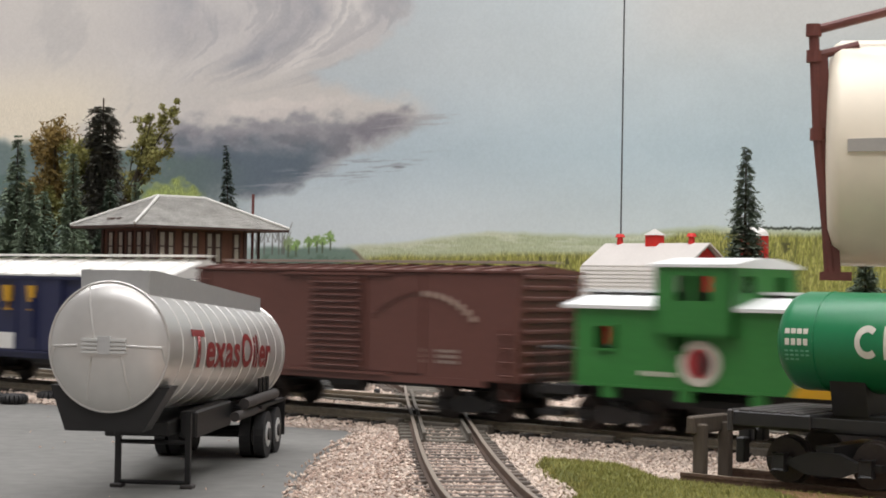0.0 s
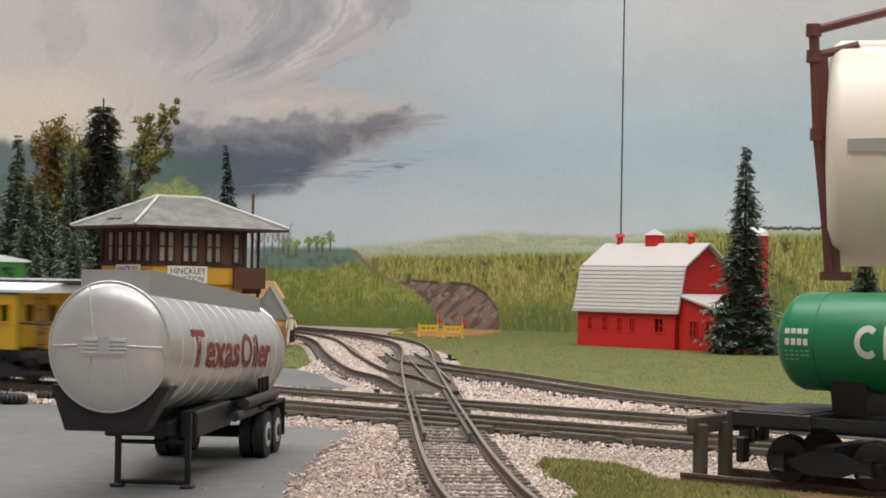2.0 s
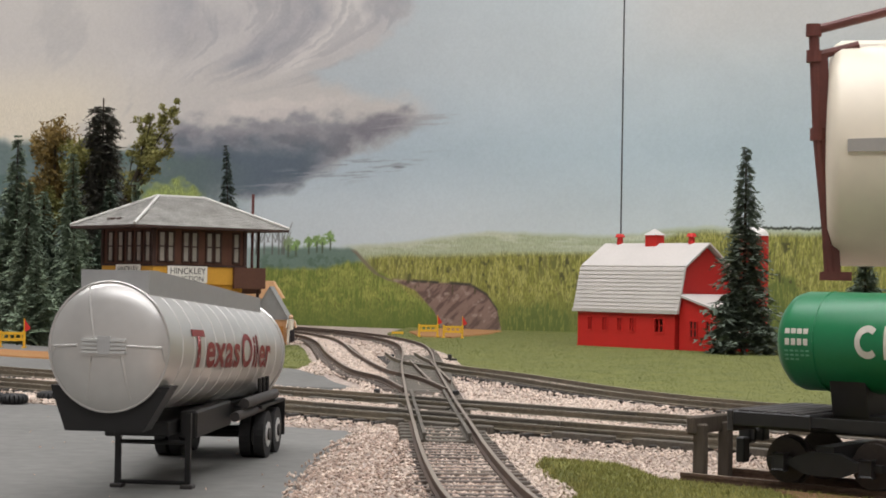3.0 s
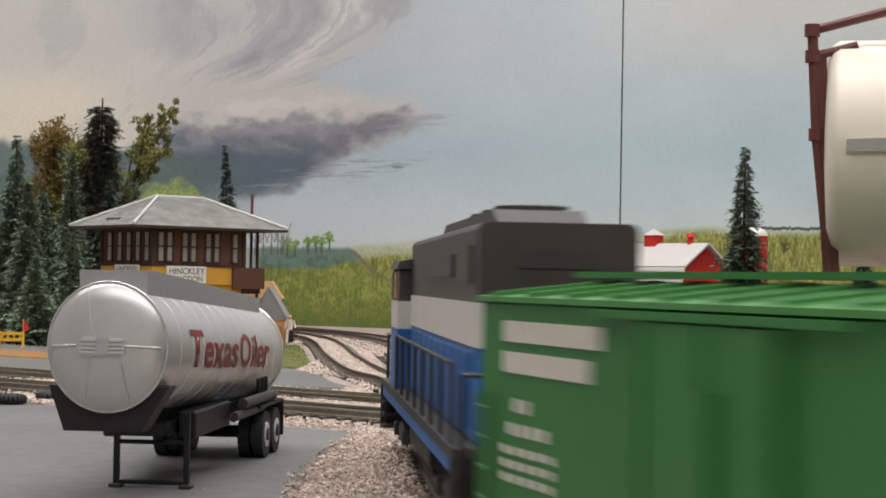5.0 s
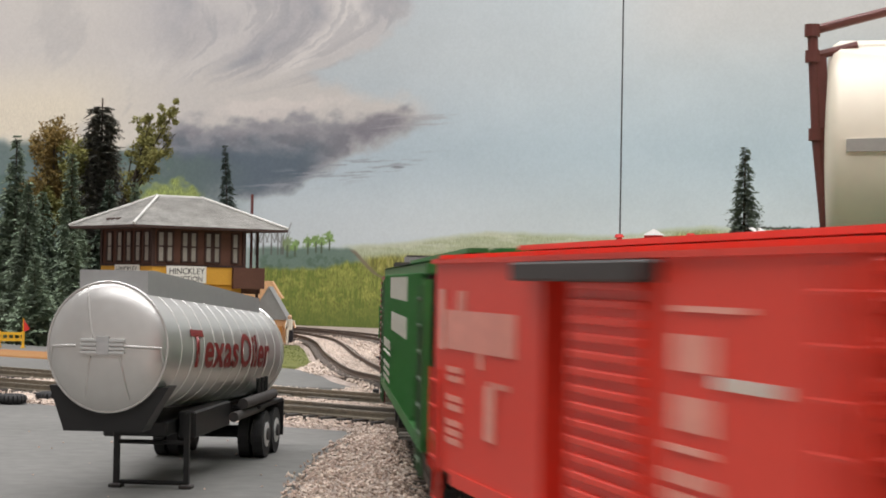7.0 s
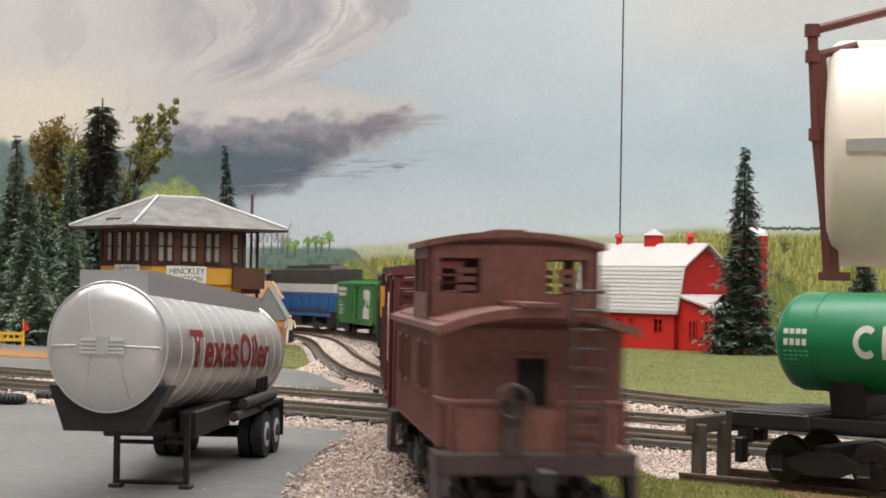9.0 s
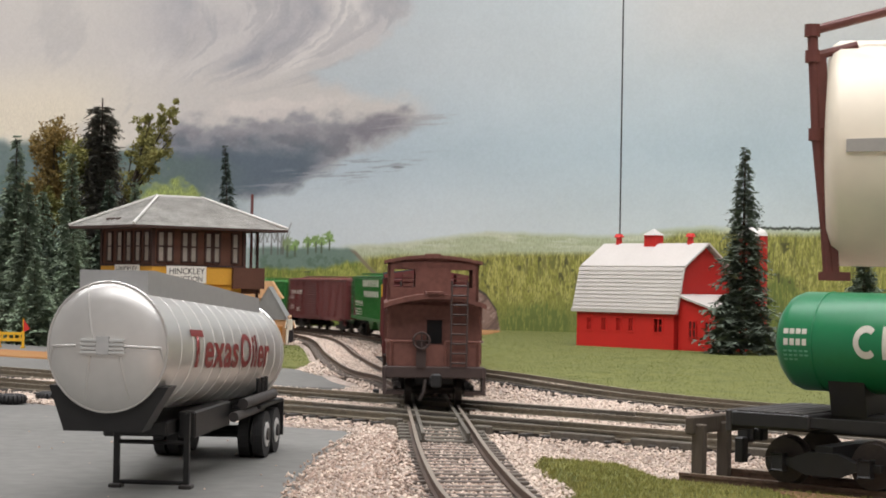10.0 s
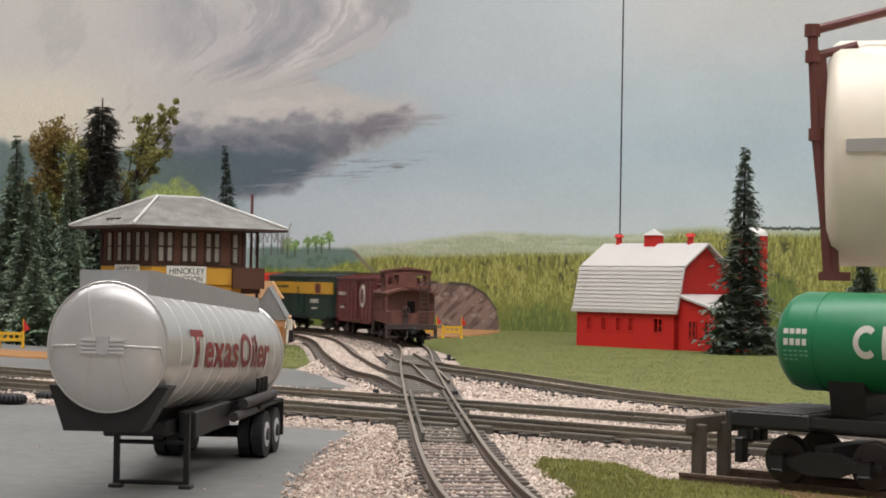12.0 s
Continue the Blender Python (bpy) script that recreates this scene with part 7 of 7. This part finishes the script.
def broadleaf(x, y, h, r, cols, label, z=-0.007, seed=1, base=0.35, lean=0.0, count=60, narrow=1.0):
    rs = np.random.RandomState(seed)
    t = thing("broadleaf_tree", label, "tree", pose(x, y, z, 0, lean, 0), "model broadleaf trees")
    bark = mat("bark", srgb(66, 58, 46), 0.9, bump=0.4)
    part("trunk", rod((0, 0, 0), (0, 0, h * 0.75), r * 0.09, 8, r * 0.04), bark, t)
    tips = []
    for k in range(11):
        f = base + (0.72 - base) * k / 10
        a = k * 2.4 + rs.uniform(-0.4, 0.4)
        p = (0, 0, h * f)
        q = (r * 0.72 * narrow * math.cos(a) * rs.uniform(0.5, 1), r * 0.72 * narrow * math.sin(a) * rs.uniform(0.5, 1), h * (f + rs.uniform(0.14, 0.26)))
        part("limb", rod(p, q, r * 0.04, 6, r * 0.012), bark, t)
        tips.append((q, p))
    V, F = [], []
    for k in range(count):
        q, p = tips[rs.randint(len(tips))]
        g = rs.uniform(0.45, 1.15)
        c = np.array(p) * (1 - g) + np.array(q) * g + rs.normal(0, r * 0.13, 3)
        if k % 7 == 0:
            c = np.array((rs.normal(0, r * 0.12), rs.normal(0, r * 0.12), h * rs.uniform(0.8, 1.0)))
        cr = r * rs.uniform(0.10, 0.24)
        for i in range(60):
            d = rs.normal(0, 1, 3)
            d /= np.linalg.norm(d)
            o = c + d * cr * rs.uniform(0.4, 1.1)
            u, w = rs.normal(0, 1, 3), rs.normal(0, 1, 3)
            u, w = u / np.linalg.norm(u) * 0.0019, w / np.linalg.norm(w) * 0.0019
            b = len(V)
            V += [o - u, o + w, o + u]
            F.append((b, b + 1, b + 2))
    me = bpy.data.meshes.new("crown")
    me.from_pydata([tuple(v) for v in V], [], F)
    me.materials.append(mat("leaves", srgb(*cols[0]), 0.85, 0, 0.3, 60, 0, spot=srgb(*cols[1]), rand=0.35))
    o = new("crown", me)
    o.parent = t


def trees():
    dk = (112, 126, 104)
    conifer(0.2200, 1.235, 0.152, 0.0220, (92, 102, 88), "tall dark green model spruce beside the barn", seed=4, shape=0.9, dens=1.1, long=1.25)
    conifer(0.262, 1.05, 0.072, 0.024, dk, "bushy dark spruce behind the storage tank", seed=9)
    for k, (x, y, h, r, c) in enumerate(((-0.338, 1.34, 0.160, 0.026, dk), (-0.283, 1.40, 0.190, 0.0165, (92, 90, 80)), (-0.285, 1.30, 0.143, 0.020, dk), (-0.184, 1.49, 0.167, 0.015, (80, 94, 86)), (-0.283, 1.18, 0.062, 0.019, dk),
                                         (-0.318, 1.30, 0.122, 0.022, dk), (-0.262, 1.33, 0.125, 0.021, (84, 98, 82)), (-0.366, 1.36, 0.135, 0.024, dk), (-0.305, 1.24, 0.085, 0.020, dk), (-0.2475, 1.36, 0.125, 0.018, dk), (-0.345, 1.25, 0.110, 0.020, dk), (-0.270, 1.24, 0.080, 0.018, dk), (-0.302, 1.38, 0.112, 0.025, dk), (-0.328, 1.39, 0.118, 0.025, dk), (-0.272, 1.39, 0.106, 0.023, dk), (-0.356, 1.41, 0.124, 0.025, dk))):
        conifer(x, y, h, r, c, "dark green model spruce in a dense grove" if k != 1 else "tall slim blackish spruce with a bare tip", seed=20 + k, shape=0.14 if k == 1 else 0.85, tip=1.03 if k == 1 else 0.97, lean=3 if k == 3 else 0, dens=2.4 if k == 1 else 1.0)
    broadleaf(-0.334, 1.45, 0.174, 0.041, ((112, 104, 54), (150, 118, 58)), "tree with olive and rust autumn foliage", seed=5, count=190)
    broadleaf(-0.302, 1.42, 0.165, 0.034, ((104, 108, 52), (132, 126, 66)), "olive green tree in the grove", seed=8, count=170)
    broadleaf(-0.3240, 1.47, 0.220, 0.026, ((116, 118, 56), (152, 146, 84)), "slender leaning tree with sparse olive foliage", seed=6, base=0.42, lean=23, count=85, narrow=1.0)


def barricade(x, y, z, turn, w=0.016, flag=True, low=False):
    yel, red = paint("barricade_yellow", 222, 172, 44), paint("flag_red", 196, 44, 40)
    t = thing("barricade", "small yellow road barricade" + (" with a red flag" if flag else ""), "barricade", pose(x, y, z, 0, 0, turn), "yellow road barricades")
    h = 0.011 if not low else 0.004
    for s in (-1, 1):
        part("post", block(s * w / 2 - 0.0008, s * w / 2 + 0.0008, -0.0006, 0.0006, 0, h), yel, t)
        part("foot", block(s * w / 2 - 0.0010, s * w / 2 + 0.0010, -0.004, 0.004, 0, 0.0010), yel, t)
    for z0 in (0.0045, 0.0085) if not low else (0.002,):
        part("rail", block(-w / 2, w / 2, -0.0009, -0.0003, z0, z0 + 0.0018), yel, t)
    for k in range(4 if not low else 0):
        xx = -w / 2 + w * (k + 0.5) / 4
        part("slat", block(xx - 0.0006, xx + 0.0006, -0.0008, -0.0004, 0.0055, 0.0090), yel, t)
    if flag:
        part("flag_staff", rod((w / 2, 0, h), (w / 2, 0, 0.019), 0.0004, 6), yel, t)
        part("flag", prism([(w / 2, 0.0185), (w / 2 + 0.0042, 0.0125), (w / 2 + 0.001, 0.0105), (w / 2, 0.0105)], -0.0003, 0.0003), red, t)


def small_things():
    barricade(-0.0115, 1.467, -0.0062, 8)
    barricade(0.0098, 1.445, -0.0062, -6)
    barricade(-0.2745, 1.085, -0.0057, 4, 0.015)
    barricade(-0.0405, 1.56, -0.0088, 0, 0.009, False, True)
    # figurine, one plain shape
    bm = bmesh.new()
    for s in (-1, 1):
        cyl(bm, (s * 0.0015, 0, 0), (s * 0.0011, 0, 0.0098), 0.0014, 8, 0.0016)
    n0 = len(bm.faces)
    cyl(bm, (0, 0, 0.0092), (0, 0, 0.0166), 0.0018, 10, 0.0024)
    cyl(bm, (-0.0026, 0, 0.0160), (-0.0034, -0.001, 0.0104), 0.0008, 8, 0.0008)
    cyl(bm, (0.0026, 0, 0.0160), (0.0034, -0.002, 0.0108), 0.0008, 8, 0.0008)
    n1 = len(bm.faces)
    bmesh.ops.create_icosphere(bm, subdivisions=2, radius=0.0017, matrix=Matrix.Translation((0, 0, 0.0186)))
    bm.faces.ensure_lookup_table()
    for i, f in enumerate(bm.faces):
        f.material_index = 0 if i < n0 else (1 if i < n1 else 2)
    o = mesh_ob("figurine", bm, [paint("trousers", 50, 46, 48), paint("shirt", 236, 230, 212), paint("skin_tone", 200, 156, 118)])
    o.matrix_world = pose(-0.1098, 1.235, -0.0047, 0, 0, 20)
    tagged(o, "tiny painted worker figurine in a pale shirt", "figurine")
    # shed
    t = thing("shed", "small trackside shed with grey gable and tan rear roof", "shed", pose(-0.1262, 1.24, -0.009, 0, 0, 0))
    tan, roof = mat("tan_boards", srgb(212, 166, 120), 0.7, bump=0.2), mat("grey_felt_roof", srgb(146, 147, 144), 0.85, bump=0.3)
    part("wall", block(-0.0125, 0.0125, 0.001, 0.030, 0, 0.0207), tan, t)
    part("gable", prism([(-0.0134, 0.0207), (0.0134, 0.0207), (0.0008, 0.0437), (-0.0008, 0.0437)], 0, 0.031), roof, t, "grey felt gable")
    for s in (-1, 1):
        part("roof_panel", prism([(s * 0.0142, 0.0196), (s * 0.0005, 0.0439), (0, 0.0449), (s * 0.0150, 0.0202)], -0.0008, 0.032), roof, t)
    part("rear_wall", block(-0.034, 0.005, 0.034, 0.046, 0, 0.036), tan, t)
    part("rear_roof", prism([(-0.036, 0.036), (0.0072, 0.0360), (-0.0012, 0.0489), (-0.028, 0.0492)], 0.033, 0.047), tan, t, "tan rear roof")
    part("door", block(0.003, 0.0105, -0.0004, 0.0012, 0, 0.016), mat("ochre_door", srgb(196, 132, 60), 0.7), t)
    # tyres
    for x, y, k in ((-0.1625, 0.612, 0), (-0.1525, 0.606, 1), (-0.1425, 0.622, 0), (-0.1705, 0.628, 0)):
        bm = bmesh.new()
        for i in range(20):
            a0, a1 = i * math.pi / 10, (i + 1) * math.pi / 10
            cyl(bm, (0.0037 * math.cos(a0), 0.0037 * math.sin(a0), 0.0018), (0.0037 * math.cos(a1), 0.0037 * math.sin(a1), 0.0018), 0.0018, 8)
        o = smooth(mesh_ob("tyre", bm, M_RUBBER), 60)
        o.matrix_world = pose(x, y, -0.005)
        tagged(o, "worn black truck tyre lying flat on the yard", "tyre", "loose tyres")
    cord = rod((0, 0, 0), (0, 0, 1.705), 0.0007, 8)
    o = mesh_ob("hanging_cord", cord, paint("black_cord", 48, 46, 48, rough=0.8))
    o.matrix_world = pose(0.1635, 1.56, -0.0085)
    tagged(o, "thin black cord hanging from the ceiling", "cord")


backdrop()
room()
ground()
silver_trailer()
tank_car()
bumper()
storage_tank()
tower()
barn()
silo()
trees()
small_things()
tracks()


# ---- what moves ----
def motions():
    for train, path, speed, t0, ref in ((MAIN_TRAIN, front_at, MAIN_SPEED, 9.5, 0.5), (CROSS_TRAIN, straight_at, CROSS_SPEED, 0.7, 0.0)):
        for name, s0, length in train:
            rows = []
            for k in range(61):
                t = k * 0.2
                c = s0 + length * ref + speed * (t - t0)
                a, b = path(c - length * 0.34), path(c + length * 0.34)
                m = (a + b) / 2
                rows.append((t, pose(m[0], m[1], 0, 0, 0, math.degrees(math.atan2(b[1] - a[1], b[0] - a[0])))))
            walk(STOCK[name], rows)


motions()
